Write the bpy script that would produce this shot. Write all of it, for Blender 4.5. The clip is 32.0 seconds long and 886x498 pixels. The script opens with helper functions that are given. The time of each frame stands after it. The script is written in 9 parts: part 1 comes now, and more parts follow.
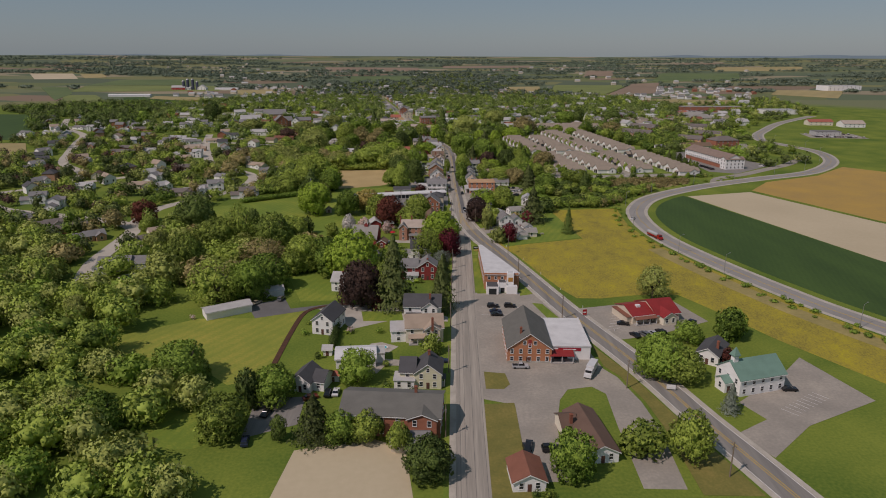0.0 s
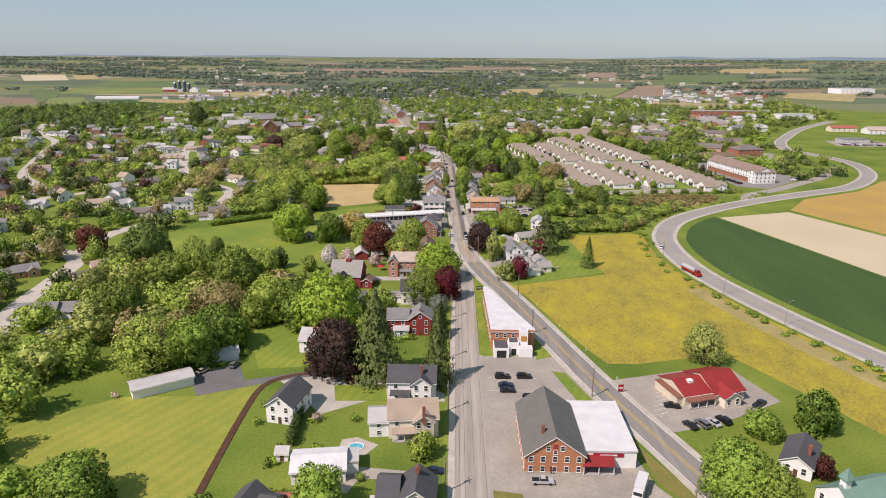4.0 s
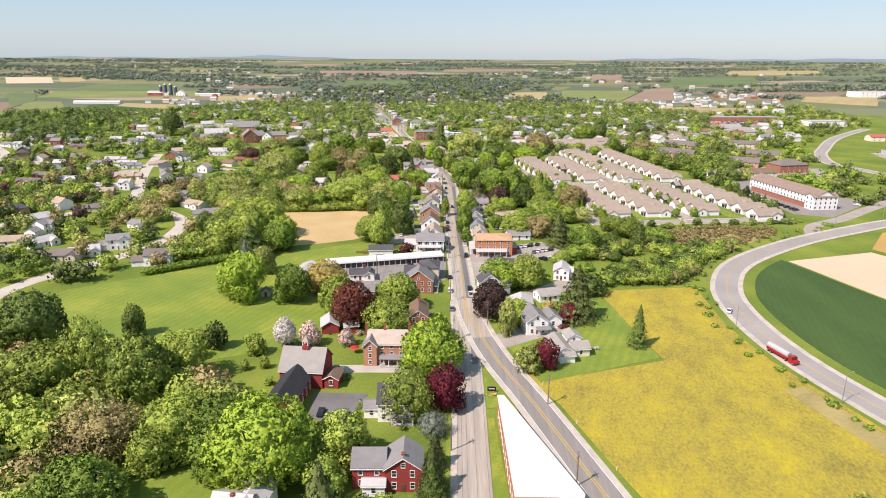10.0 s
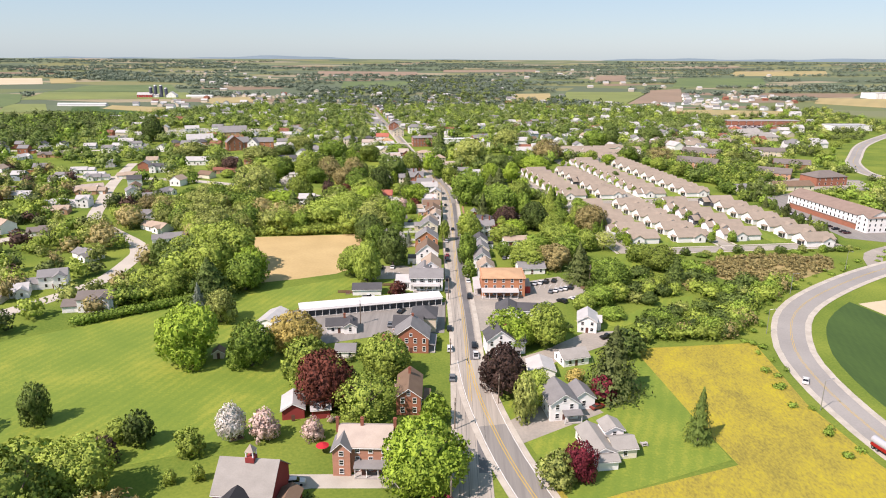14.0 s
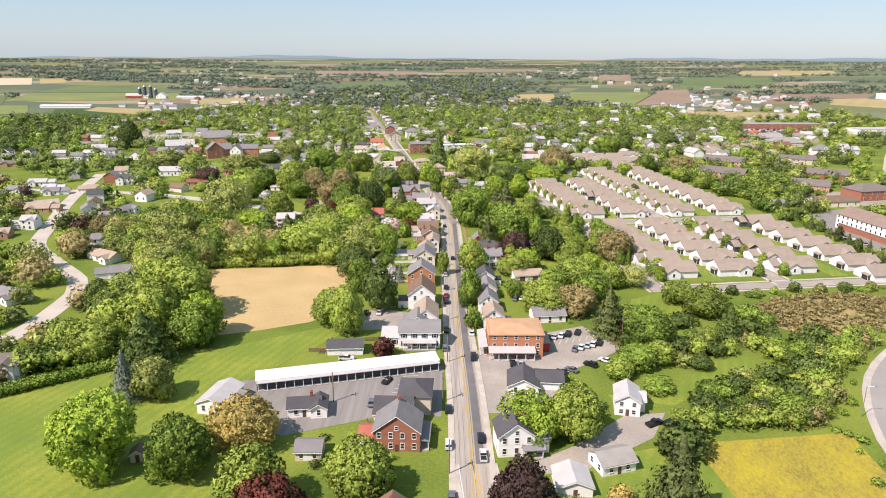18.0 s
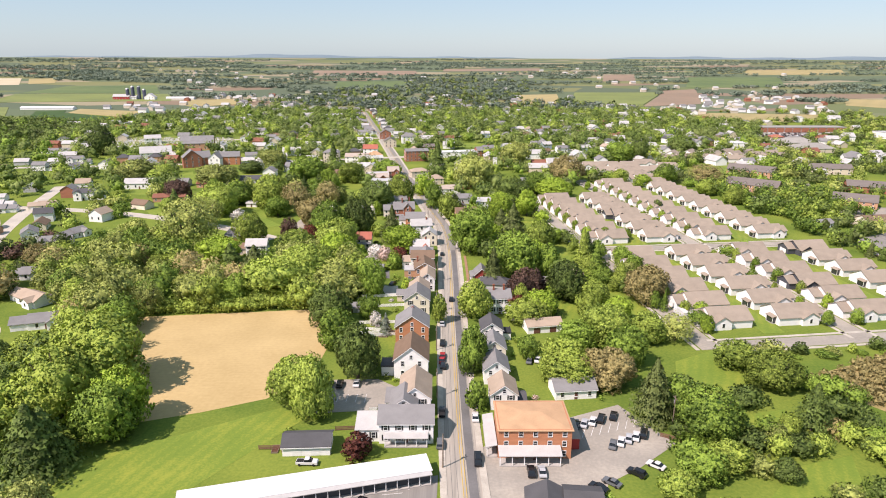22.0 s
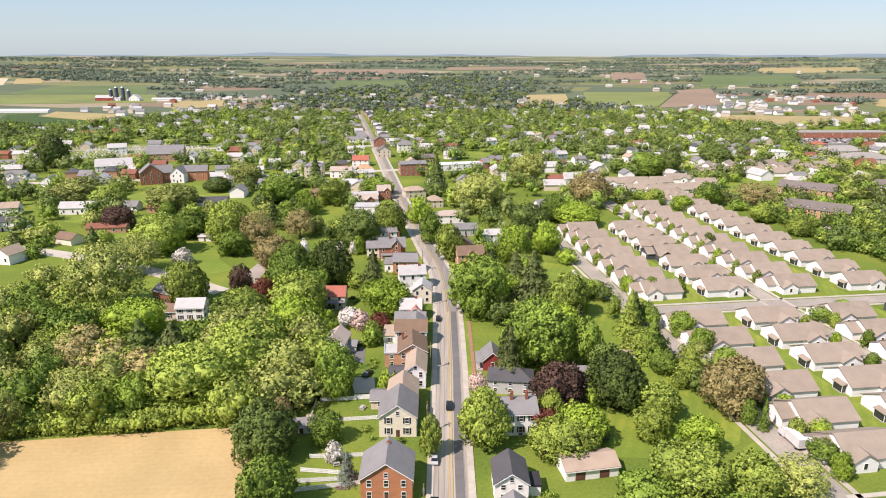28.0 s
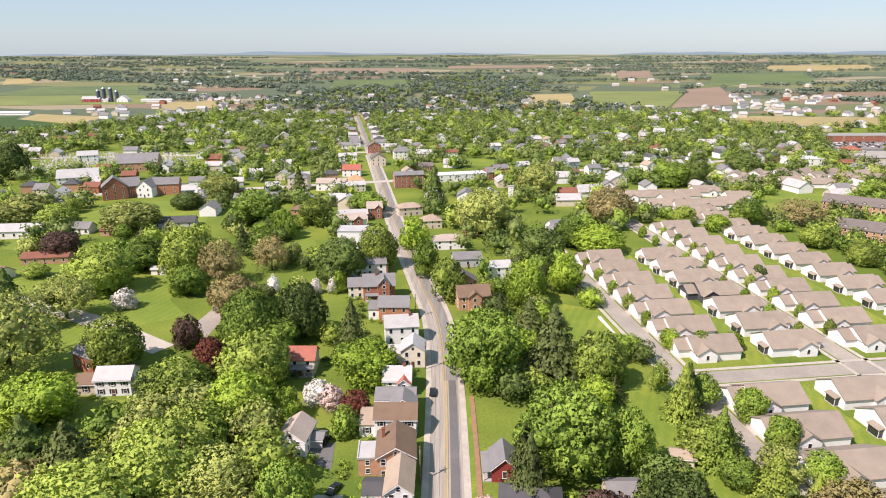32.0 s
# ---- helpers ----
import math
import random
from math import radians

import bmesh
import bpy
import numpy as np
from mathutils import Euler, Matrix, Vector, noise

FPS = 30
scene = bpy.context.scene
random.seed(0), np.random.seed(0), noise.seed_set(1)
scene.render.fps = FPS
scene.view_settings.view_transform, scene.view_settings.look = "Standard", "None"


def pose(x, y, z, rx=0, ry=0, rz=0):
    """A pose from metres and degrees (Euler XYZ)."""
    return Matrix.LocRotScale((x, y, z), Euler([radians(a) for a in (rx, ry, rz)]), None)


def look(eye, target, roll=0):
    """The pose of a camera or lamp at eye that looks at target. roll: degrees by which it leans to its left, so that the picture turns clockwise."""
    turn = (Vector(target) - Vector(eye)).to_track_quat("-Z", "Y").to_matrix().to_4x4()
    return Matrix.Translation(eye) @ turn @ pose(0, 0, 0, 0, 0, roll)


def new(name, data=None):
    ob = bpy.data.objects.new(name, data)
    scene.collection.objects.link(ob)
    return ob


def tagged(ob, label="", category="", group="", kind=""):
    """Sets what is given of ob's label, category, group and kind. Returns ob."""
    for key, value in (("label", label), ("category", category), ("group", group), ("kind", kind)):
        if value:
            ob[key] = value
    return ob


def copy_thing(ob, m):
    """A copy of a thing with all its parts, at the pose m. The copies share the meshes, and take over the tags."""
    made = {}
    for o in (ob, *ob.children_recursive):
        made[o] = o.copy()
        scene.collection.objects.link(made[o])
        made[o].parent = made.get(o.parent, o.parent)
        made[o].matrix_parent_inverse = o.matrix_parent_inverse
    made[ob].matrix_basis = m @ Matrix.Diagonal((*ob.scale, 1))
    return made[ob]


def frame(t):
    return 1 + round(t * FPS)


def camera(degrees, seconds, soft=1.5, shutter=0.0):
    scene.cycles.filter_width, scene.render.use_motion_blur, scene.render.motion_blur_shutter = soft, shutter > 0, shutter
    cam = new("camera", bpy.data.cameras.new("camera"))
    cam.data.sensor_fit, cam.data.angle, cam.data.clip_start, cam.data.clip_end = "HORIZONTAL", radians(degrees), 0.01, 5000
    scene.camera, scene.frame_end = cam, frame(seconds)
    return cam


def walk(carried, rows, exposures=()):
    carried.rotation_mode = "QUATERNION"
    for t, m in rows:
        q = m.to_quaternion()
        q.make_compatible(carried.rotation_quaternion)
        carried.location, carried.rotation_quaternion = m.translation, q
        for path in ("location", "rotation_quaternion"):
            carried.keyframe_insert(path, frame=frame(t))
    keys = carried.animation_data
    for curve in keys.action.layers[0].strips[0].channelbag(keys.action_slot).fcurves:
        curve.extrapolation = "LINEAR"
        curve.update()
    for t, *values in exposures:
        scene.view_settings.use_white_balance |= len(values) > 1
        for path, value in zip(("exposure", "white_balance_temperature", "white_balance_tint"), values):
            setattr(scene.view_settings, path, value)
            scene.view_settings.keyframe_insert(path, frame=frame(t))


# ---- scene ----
cam = camera(68, 32.0, 1.0)
ROWS = [
    (0, look((0.00, 0.00, 95.88), (-5.51, 287.46, 10.21), 0.23)),
    (2, look((0.12, 29.00, 95.92), (-5.47, 316.53, 10.52), 0.28)),
    (4, look((0.15, 57.96, 95.96), (-5.50, 345.57, 10.82), 0.31)),
    (6, look((-0.06, 86.82, 96.00), (-5.72, 374.49, 11.08), 0.33)),
    (8, look((-0.36, 115.66, 96.04), (-6.03, 403.40, 11.33), 0.32)),
    (10, look((-0.67, 144.57, 96.08), (-6.35, 432.36, 11.58), 0.30)),
    (12, look((-0.96, 173.48, 96.11), (-6.67, 461.32, 11.75), 0.28)),
    (14, look((-1.14, 202.37, 96.12), (-7.01, 490.20, 11.72), 0.28)),
    (16, look((-1.25, 231.27, 96.12), (-7.30, 519.05, 11.61), 0.29)),
    (18, look((-1.34, 260.19, 96.15), (-7.45, 547.93, 11.50), 0.25)),
    (20, look((-1.31, 289.14, 96.18), (-7.49, 576.83, 11.34), 0.21)),
    (22, look((-1.03, 318.18, 96.20), (-7.34, 605.81, 11.16), 0.20)),
    (24, look((-0.71, 347.15, 96.17), (-7.29, 634.70, 10.91), 0.18)),
    (26, look((-0.53, 375.87, 96.06), (-7.74, 663.33, 10.54), 0.13)),
    (28, look((-0.38, 404.50, 95.92), (-8.31, 691.86, 10.11), 0.07)),
    (30, look((-0.20, 433.14, 95.76), (-8.66, 720.39, 9.66), -0.01)),
    (32, look((-0.00, 461.77, 95.61), (-8.97, 748.91, 9.18), -0.10)),
]
EXPOSURES = [(0, -0.99, 6500, 27), (1, -0.86, 6500, 27), (2, -0.56, 6500, 27), (3, -0.22, 6500, 27), (3.5, -0.12, 6500, 27), (4.5, 0.2, 6500, 27), (5.5, 0.34, 6500, 27), (6.5, 0.48, 6500, 27), (32, 0.49, 6500, 27)]
walk(cam, ROWS, EXPOSURES)

# ---- sky and sun ----
SUN_EL, SUN_AZ = 50.0, 231.0  # degrees; azimuth clockwise from +y
world = bpy.data.worlds.new("sky")
scene.world = world
world.use_nodes = True
wn = world.node_tree.nodes
sky = wn.new("ShaderNodeTexSky")
sky.sky_type = "NISHITA"
sky.sun_disc = False
sky.sun_elevation = radians(SUN_EL)
sky.sun_rotation = radians(SUN_AZ)
sky.air_density, sky.dust_density, sky.ozone_density = 1.0, 0.4, 1.5
wn["Background"].inputs["Strength"].default_value = 0.086
# a thin pale haze over the whole sky
veil = wn.new("ShaderNodeMix")
veil.data_type = "RGBA"
veil.inputs["Factor"].default_value = 0.52
veil.inputs["B"].default_value = (3.7, 6.0, 6.8, 1.0)
world.node_tree.links.new(sky.outputs["Color"], veil.inputs["A"])
world.node_tree.links.new(veil.outputs["Result"], wn["Background"].inputs["Color"])
sun_data = bpy.data.lights.new("sun", "SUN")
sun_data.energy, sun_data.angle, sun_data.color = 5.0, radians(0.6), (1.0, 0.918, 0.80)
sun_dir = Vector((math.sin(radians(SUN_AZ)) * math.cos(radians(SUN_EL)), math.cos(radians(SUN_AZ)) * math.cos(radians(SUN_EL)), math.sin(radians(SUN_EL))))
sun = new("sun", sun_data)
sun.matrix_world = look(sun_dir * 400, (0, 0, 0))

# ---- materials ----
MATS = {}


def rgb(c, k=1.0):
    return (c[0] * k, c[1] * k, c[2] * k, 1.0)


def material(name, col, col2=None, rough=0.85, scale=0.6, fine=6.0, amount=0.5, per_object=0.0, per_island=0.0, metal=0.0, bump=0.0, translucent=0.0, stretch=(1, 1, 1), spec=0.3, col3=None, stripes=None, turn=0.0, grain=0.5):
    """A surface with variation at two scales: broad stains (scale, 1/m) and fine grain."""
    if name in MATS:
        return MATS[name]
    m = bpy.data.materials.new(name)
    m.use_nodes = True
    n, l = m.node_tree.nodes, m.node_tree.links
    b = n["Principled BSDF"]
    b.inputs["Roughness"].default_value, b.inputs["Metallic"].default_value = rough, metal
    b.inputs["Specular IOR Level"].default_value = spec
    geo = n.new("ShaderNodeNewGeometry")
    mp = n.new("ShaderNodeMapping")
    mp.inputs["Scale"].default_value = stretch
    mp.inputs["Rotation"].default_value = (0, 0, turn)
    l.new(geo.outputs["Position"], mp.inputs["Vector"])
    na, nb = n.new("ShaderNodeTexNoise"), n.new("ShaderNodeTexNoise")
    na.inputs["Scale"].default_value, na.inputs["Detail"].default_value = scale, 7.0
    nb.inputs["Scale"].default_value, nb.inputs["Detail"].default_value = fine, 3.0
    na.inputs["Roughness"].default_value = grain
    for q in (na, nb):
        l.new(mp.outputs[0], q.inputs["Vector"])
    add = n.new("ShaderNodeMath")
    add.operation = "MULTIPLY_ADD"
    l.new(nb.outputs["Fac"], add.inputs[0])
    add.inputs[1].default_value = 0.5
    l.new(na.outputs["Fac"], add.inputs[2])
    fac = add.outputs[0]
    for amt, node, sock in ((per_object, "ShaderNodeObjectInfo", "Random"), (per_island, "ShaderNodeNewGeometry", "Random Per Island")):
        if amt:
            o, q = n.new(node), n.new("ShaderNodeMath")
            q.operation = "MULTIPLY_ADD"
            l.new(o.outputs[sock], q.inputs[0])
            q.inputs[1].default_value = amt
            l.new(fac, q.inputs[2])
            s = n.new("ShaderNodeMath")
            s.operation = "SUBTRACT"
            l.new(q.outputs[0], s.inputs[0])
            s.inputs[1].default_value = amt / 2
            fac = s.outputs[0]
    if stripes:
        # mown or drilled rows: turn in radians, metres between rows, strength
        rot, wave = n.new("ShaderNodeMapping"), n.new("ShaderNodeTexWave")
        rot.inputs["Rotation"].default_value = (0, 0, stripes[0])
        l.new(geo.outputs["Position"], rot.inputs["Vector"])
        l.new(rot.outputs[0], wave.inputs["Vector"])
        wave.inputs["Scale"].default_value, wave.inputs["Distortion"].default_value = 0.314 / stripes[1], 3.0
        wave.inputs["Detail"].default_value, wave.inputs["Detail Scale"].default_value = 2.0, 0.4
        q = n.new("ShaderNodeMath")
        q.operation = "MULTIPLY_ADD"
        l.new(wave.outputs["Fac"], q.inputs[0])
        q.inputs[1].default_value = stripes[2]
        l.new(fac, q.inputs[2])
        s = n.new("ShaderNodeMath")
        s.operation = "SUBTRACT"
        l.new(q.outputs[0], s.inputs[0])
        s.inputs[1].default_value = stripes[2] / 2
        fac = s.outputs[0]
    ramp = n.new("ShaderNodeValToRGB")
    c2 = col2 or tuple(c * 0.72 for c in col)
    ramp.color_ramp.elements[0].position, ramp.color_ramp.elements[1].position = 0.75 - amount / 2, 0.75 + amount / 2
    ramp.color_ramp.elements[0].color, ramp.color_ramp.elements[1].color = rgb(c2), rgb(col)
    if col3:
        ramp.color_ramp.elements.new(0.75).color = rgb(col3)
    l.new(fac, ramp.inputs[0])
    l.new(ramp.outputs[0], b.inputs["Base Color"])
    if bump:
        bp = n.new("ShaderNodeBump")
        bp.inputs["Strength"].default_value, bp.inputs["Distance"].default_value = bump, 0.05
        l.new(nb.outputs["Fac"], bp.inputs["Height"])
        l.new(bp.outputs[0], b.inputs["Normal"])
    if translucent:
        tr, mx = n.new("ShaderNodeBsdfTranslucent"), n.new("ShaderNodeMixShader")
        l.new(ramp.outputs[0], tr.inputs["Color"])
        mx.inputs[0].default_value = translucent
        l.new(b.outputs[0], mx.inputs[1])
        l.new(tr.outputs[0], mx.inputs[2])
        l.new(mx.outputs[0], n["Material Output"].inputs["Surface"])
    MATS[name] = m
    return m


def leaf(name, a, b):
    a, b = (tuple(0.93 * v + 0.07 * (0.3 * c[0] + 0.6 * c[1] + 0.1 * c[2]) for v in c) for c in (a, b))
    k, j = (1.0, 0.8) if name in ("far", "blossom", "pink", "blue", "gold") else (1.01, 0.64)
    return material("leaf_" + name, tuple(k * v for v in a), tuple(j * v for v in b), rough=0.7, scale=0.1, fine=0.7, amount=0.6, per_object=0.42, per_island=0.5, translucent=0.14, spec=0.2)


LEAF = {
    "bright": leaf("bright", (0.33, 0.473, 0.025), (0.153, 0.262, 0.012)),
    "green": leaf("green", (0.259, 0.389, 0.035), (0.107, 0.192, 0.017)),
    "mid": leaf("mid", (0.342, 0.442, 0.048), (0.162, 0.233, 0.024)),
    "dark": leaf("dark", (0.154, 0.226, 0.037), (0.068, 0.112, 0.02)),
    "lime": leaf("lime", (0.363, 0.473, 0.055), (0.171, 0.257, 0.027)),
    "olive": leaf("olive", (0.414, 0.471, 0.095), (0.195, 0.242, 0.047)),
    "gold": leaf("gold", (0.55, 0.43, 0.10), (0.36, 0.29, 0.065)),
    "tan": leaf("tan", (0.43, 0.36, 0.13), (0.31, 0.26, 0.09)),
    "copper": leaf("copper", (0.19, 0.055, 0.032), (0.10, 0.03, 0.022)),
    "plum": leaf("plum", (0.138, 0.080, 0.055), (0.078, 0.047, 0.038)),
    "red": leaf("red", (0.227, 0.026, 0.041), (0.117, 0.017, 0.026)),
    "blossom": leaf("blossom", (0.86, 0.84, 0.79), (0.68, 0.64, 0.55)),
    "pink": leaf("pink", (0.72, 0.54, 0.47), (0.55, 0.41, 0.33)),
    "spruce": leaf("spruce", (0.145, 0.185, 0.045), (0.062, 0.086, 0.02)),
    "town": leaf("town", (0.21, 0.275, 0.06), (0.10, 0.14, 0.035)),
    # greyed and blued leaf colour, standing in for haze over distant woods
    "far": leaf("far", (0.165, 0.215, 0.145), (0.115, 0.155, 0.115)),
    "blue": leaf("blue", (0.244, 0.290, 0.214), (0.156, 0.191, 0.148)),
}
BARK = material("bark", (0.13, 0.10, 0.075), (0.06, 0.048, 0.038), fine=9, bump=0.6, stretch=(1, 1, 0.25))
GRASS = material("grass", (0.26, 0.25, 0.045), (0.10, 0.145, 0.022), scale=0.055, fine=1.6, amount=0.7, bump=0.3, col3=(0.15, 0.19, 0.035))
LAWN = material("lawn", (0.255, 0.275, 0.036), (0.088, 0.155, 0.018), scale=0.045, fine=1.5, amount=0.75, bump=0.3, stripes=(0.35, 3.2, 0.09), col3=(0.145, 0.205, 0.024), grain=0.66)
MEADOW = material("meadow", (0.41, 0.345, 0.012), (0.14, 0.12, 0.028), scale=0.055, fine=1.1, amount=0.46, bump=1.0, col3=(0.29, 0.24, 0.032), stretch=(1.35, 0.75, 1), turn=-0.6, grain=0.88)
DRY_VERGE = material("dry_verge", (0.36, 0.29, 0.11), (0.20, 0.175, 0.06), scale=0.08, fine=0.7, amount=0.6, bump=0.6)
HIGHWAY = material("highway_asphalt", (0.30, 0.285, 0.26), (0.21, 0.20, 0.185), scale=0.05, fine=1.5, amount=0.8)
DRY_LAWN = material("dry_lawn", (0.33, 0.29, 0.05), (0.13, 0.18, 0.026), scale=0.035, fine=1.2, amount=0.7, bump=0.3, stripes=(0.5, 4.0, 0.10), col3=(0.22, 0.245, 0.035), grain=0.66)
WORN = material("worn_asphalt", (0.25, 0.235, 0.21), (0.15, 0.142, 0.13), scale=0.35, fine=2.2, amount=0.8, stretch=(1.6, 0.05, 1))
ASPHALT = material("asphalt", (0.40, 0.362, 0.30), (0.21, 0.193, 0.163), scale=0.35, fine=2.2, amount=0.75, stretch=(1.6, 0.05, 1), col3=(0.315, 0.285, 0.24))
ASPHALT_DARK = material("asphalt_dark", (0.16, 0.155, 0.15), (0.10, 0.098, 0.095), scale=0.15, fine=2, amount=0.7)
WORN_GRASS = material("worn_grass", (0.25, 0.20, 0.055), (0.11, 0.115, 0.028), scale=0.12, fine=1.4, amount=0.7, bump=0.3, col3=(0.17, 0.155, 0.038), grain=0.66)
STREET = material("street_asphalt", (0.47, 0.43, 0.36), (0.33, 0.30, 0.25), scale=0.1, fine=1.5, amount=0.8)
LOT = material("parking_asphalt", (0.38, 0.34, 0.28), (0.215, 0.198, 0.168), scale=0.07, fine=1.2, amount=0.7, col3=(0.295, 0.267, 0.225), grain=0.62)
CONCRETE = material("concrete", (0.48, 0.44, 0.37), (0.33, 0.30, 0.25), scale=0.25, fine=3)
GRAVEL = material("gravel_surface", (0.44, 0.41, 0.35), (0.32, 0.30, 0.25), scale=0.15, fine=5, bump=0.5)
PAINT_YELLOW = material("road_paint_yellow", (0.55, 0.36, 0.05), (0.40, 0.29, 0.08), fine=3)
PAINT_WHITE = material("road_paint_white", (0.72, 0.71, 0.68), (0.5, 0.49, 0.47), fine=3)
SOIL = material("soil", (0.47, 0.35, 0.165), (0.36, 0.262, 0.115), scale=0.05, fine=0.8, amount=0.6, bump=0.4, stripes=(1.5, 1.6, 0.05))
SOIL_PALE = material("soil_pale", (0.50, 0.425, 0.285), (0.43, 0.36, 0.235), scale=0.02, fine=0.5, amount=0.6)
SOIL_RED = material("soil_red", (0.30, 0.175, 0.09), (0.23, 0.14, 0.075), scale=0.03, fine=0.5)
SOIL_GOLD = material("stubble", (0.42, 0.27, 0.06), (0.33, 0.22, 0.07), scale=0.04, fine=0.4)
CROP = material("crop", (0.052, 0.098, 0.018), (0.026, 0.057, 0.011), scale=0.03, fine=0.7, amount=0.7, stretch=(2.0, 0.4, 1), turn=0.4, stripes=(0.3, 2.5, 0.07))
REED = material("reed", (0.36, 0.27, 0.12), (0.22, 0.19, 0.07), scale=0.2, fine=1.5)
MULCH = material("mulch", (0.10, 0.045, 0.025), (0.06, 0.03, 0.018), fine=4)
GLASS = material("window_glass", (0.035, 0.04, 0.045), (0.02, 0.022, 0.025), rough=0.08, spec=0.6)
RUBBER = material("rubber", (0.02, 0.02, 0.02), (0.012, 0.012, 0.012), rough=0.8)
STEEL = material("steel", (0.45, 0.45, 0.45), (0.33, 0.33, 0.33), rough=0.45, metal=0.7)
WOODPOLE = material("pole_wood", (0.24, 0.19, 0.14), (0.14, 0.11, 0.085), fine=6, stretch=(1, 1, 0.2))

WALLC = {"white": (0.82, 0.81, 0.785), "cream": (0.74, 0.68, 0.54), "beige": (0.62, 0.54, 0.42), "gray": (0.46, 0.46, 0.45), "brick": (0.37, 0.15, 0.09), "orange": (0.50, 0.215, 0.11), "pinkbrick": (0.48, 0.24, 0.16), "redtin": (0.42, 0.06, 0.05), "red": (0.28, 0.045, 0.04), "tanbrick": (0.52, 0.30, 0.18), "charcoal": (0.07, 0.075, 0.085), "blue": (0.30, 0.36, 0.42), "yellow": (0.66, 0.63, 0.44)}
ROOFC = {"dusty": (0.27, 0.20, 0.16), "umber": (0.175, 0.152, 0.135), "stone": (0.31, 0.295, 0.265), "slate": (0.15, 0.147, 0.13), "dark": (0.085, 0.085, 0.088), "gray": (0.22, 0.215, 0.21), "light": (0.46, 0.45, 0.43), "white": (0.62, 0.62, 0.61), "cocoa": (0.15, 0.095, 0.07), "brown": (0.20, 0.135, 0.09), "tan": (0.38, 0.30, 0.225), "redmetal": (0.28, 0.03, 0.028), "rust": (0.24, 0.10, 0.065), "green": (0.16, 0.27, 0.215), "orange": (0.49, 0.31, 0.175), "pale": (0.43, 0.36, 0.30), "black": (0.035, 0.036, 0.04), "redtin": (0.40, 0.13, 0.085), "taupe": (0.30, 0.25, 0.195)}


def wall_mat(k):
    c = WALLC[k]
    brick = k in ("brick", "orange", "pinkbrick", "tanbrick")
    return material("wall_" + k, c, tuple(v * (0.68 if brick else 0.86) for v in c), scale=0.35, fine=5 if brick else 2.5, amount=0.8, stretch=(1, 1, 3), bump=0.25 if brick else 0.1)


def roof_mat(k):
    c = ROOFC[k]
    metal = k in ("redmetal", "redtin", "green", "light")
    return material("roof_" + k, c, tuple(v * 0.74 for v in c), rough=0.5 if metal else 0.9, scale=0.3, fine=3.0, amount=0.75, per_object=0.25, bump=0.25, stretch=(1, 1, 2))


# ---- building blocks ----
def mesh_of(bm, name):
    me = bpy.data.meshes.new(name)
    bm.to_mesh(me)
    bm.free()
    return me


def part(name, bm, mat, parent=None, label="", m=None):
    me = bm if isinstance(bm, bpy.types.Mesh) else mesh_of(bm, name)
    if mat and not me.materials:
        me.materials.append(mat)
    ob = new(name, me)
    if parent:
        ob.parent = parent
    if m is not None:
        ob.matrix_basis = m
    if label:
        ob["label"] = label
    return ob


def thing(name, m, label, category, group="", kind=""):
    ob = new(name)
    ob.empty_display_size = 0.5
    ob.matrix_basis = m
    return tagged(ob, label, category, group, kind)


def add_box(bm, x0, x1, y0, y1, z0, z1):
    v = [bm.verts.new((x, y, z)) for z in (z0, z1) for x, y in ((x0, y0), (x1, y0), (x1, y1), (x0, y1))]
    for f in ((3, 2, 1, 0), (4, 5, 6, 7), (0, 1, 5, 4), (1, 2, 6, 5), (2, 3, 7, 6), (3, 0, 4, 7)):
        bm.faces.new([v[i] for i in f])


def box(x0, x1, y0, y1, z0, z1):
    bm = bmesh.new()
    add_box(bm, x0, x1, y0, y1, z0, z1)
    return bm


def slab(bm, pts, th):
    """A sloping sheet through pts with thickness th below it."""
    top = [bm.verts.new(p) for p in pts]
    low = [bm.verts.new((p[0], p[1], p[2] - th)) for p in pts]
    bm.faces.new(top)
    bm.faces.new(low[::-1])
    k = len(pts)
    for i in range(k):
        j = (i + 1) % k
        bm.faces.new((top[i], low[i], low[j], top[j]))


def tube(bm, p, q, r0, r1, n=7):
    p, q = Vector(p), Vector(q)
    w = (q - p).normalized()
    u = w.orthogonal().normalized()
    v = w.cross(u)
    rings = []
    for c, r in ((p, r0), (q, r1)):
        rings.append([bm.verts.new(c + (u * math.cos(a) + v * math.sin(a)) * r) for a in (2 * math.pi * i / n for i in range(n))])
    for i in range(n):
        j = (i + 1) % n
        bm.faces.new((rings[0][i], rings[0][j], rings[1][j], rings[1][i]))
    bm.faces.new(rings[1])
    bm.faces.new(rings[0][::-1])


def smooth_line(pts, step=6.0):
    """Points along a smooth curve through pts."""
    out = []
    k = len(pts)
    for i in range(k - 1):
        p0, p1, p2, p3 = (Vector(pts[min(max(j, 0), k - 1)]) for j in (i - 1, i, i + 1, i + 2))
        n = max(2, int((p2 - p1).length / step))
        for s in range(n):
            t = s / n
            out.append(0.5 * ((2 * p1) + (p2 - p0) * t + (2 * p0 - 5 * p1 + 4 * p2 - p3) * t * t + (3 * p1 - p0 - 3 * p2 + p3) * t ** 3))
    out.append(Vector(pts[-1]))
    return out


def offset(line, d):
    res = []
    for i, p in enumerate(line):
        w = (line[min(i + 1, len(line) - 1)] - line[max(i - 1, 0)]).normalized()
        res.append(Vector((p.x + w.y * d, p.y - w.x * d)))
    return res


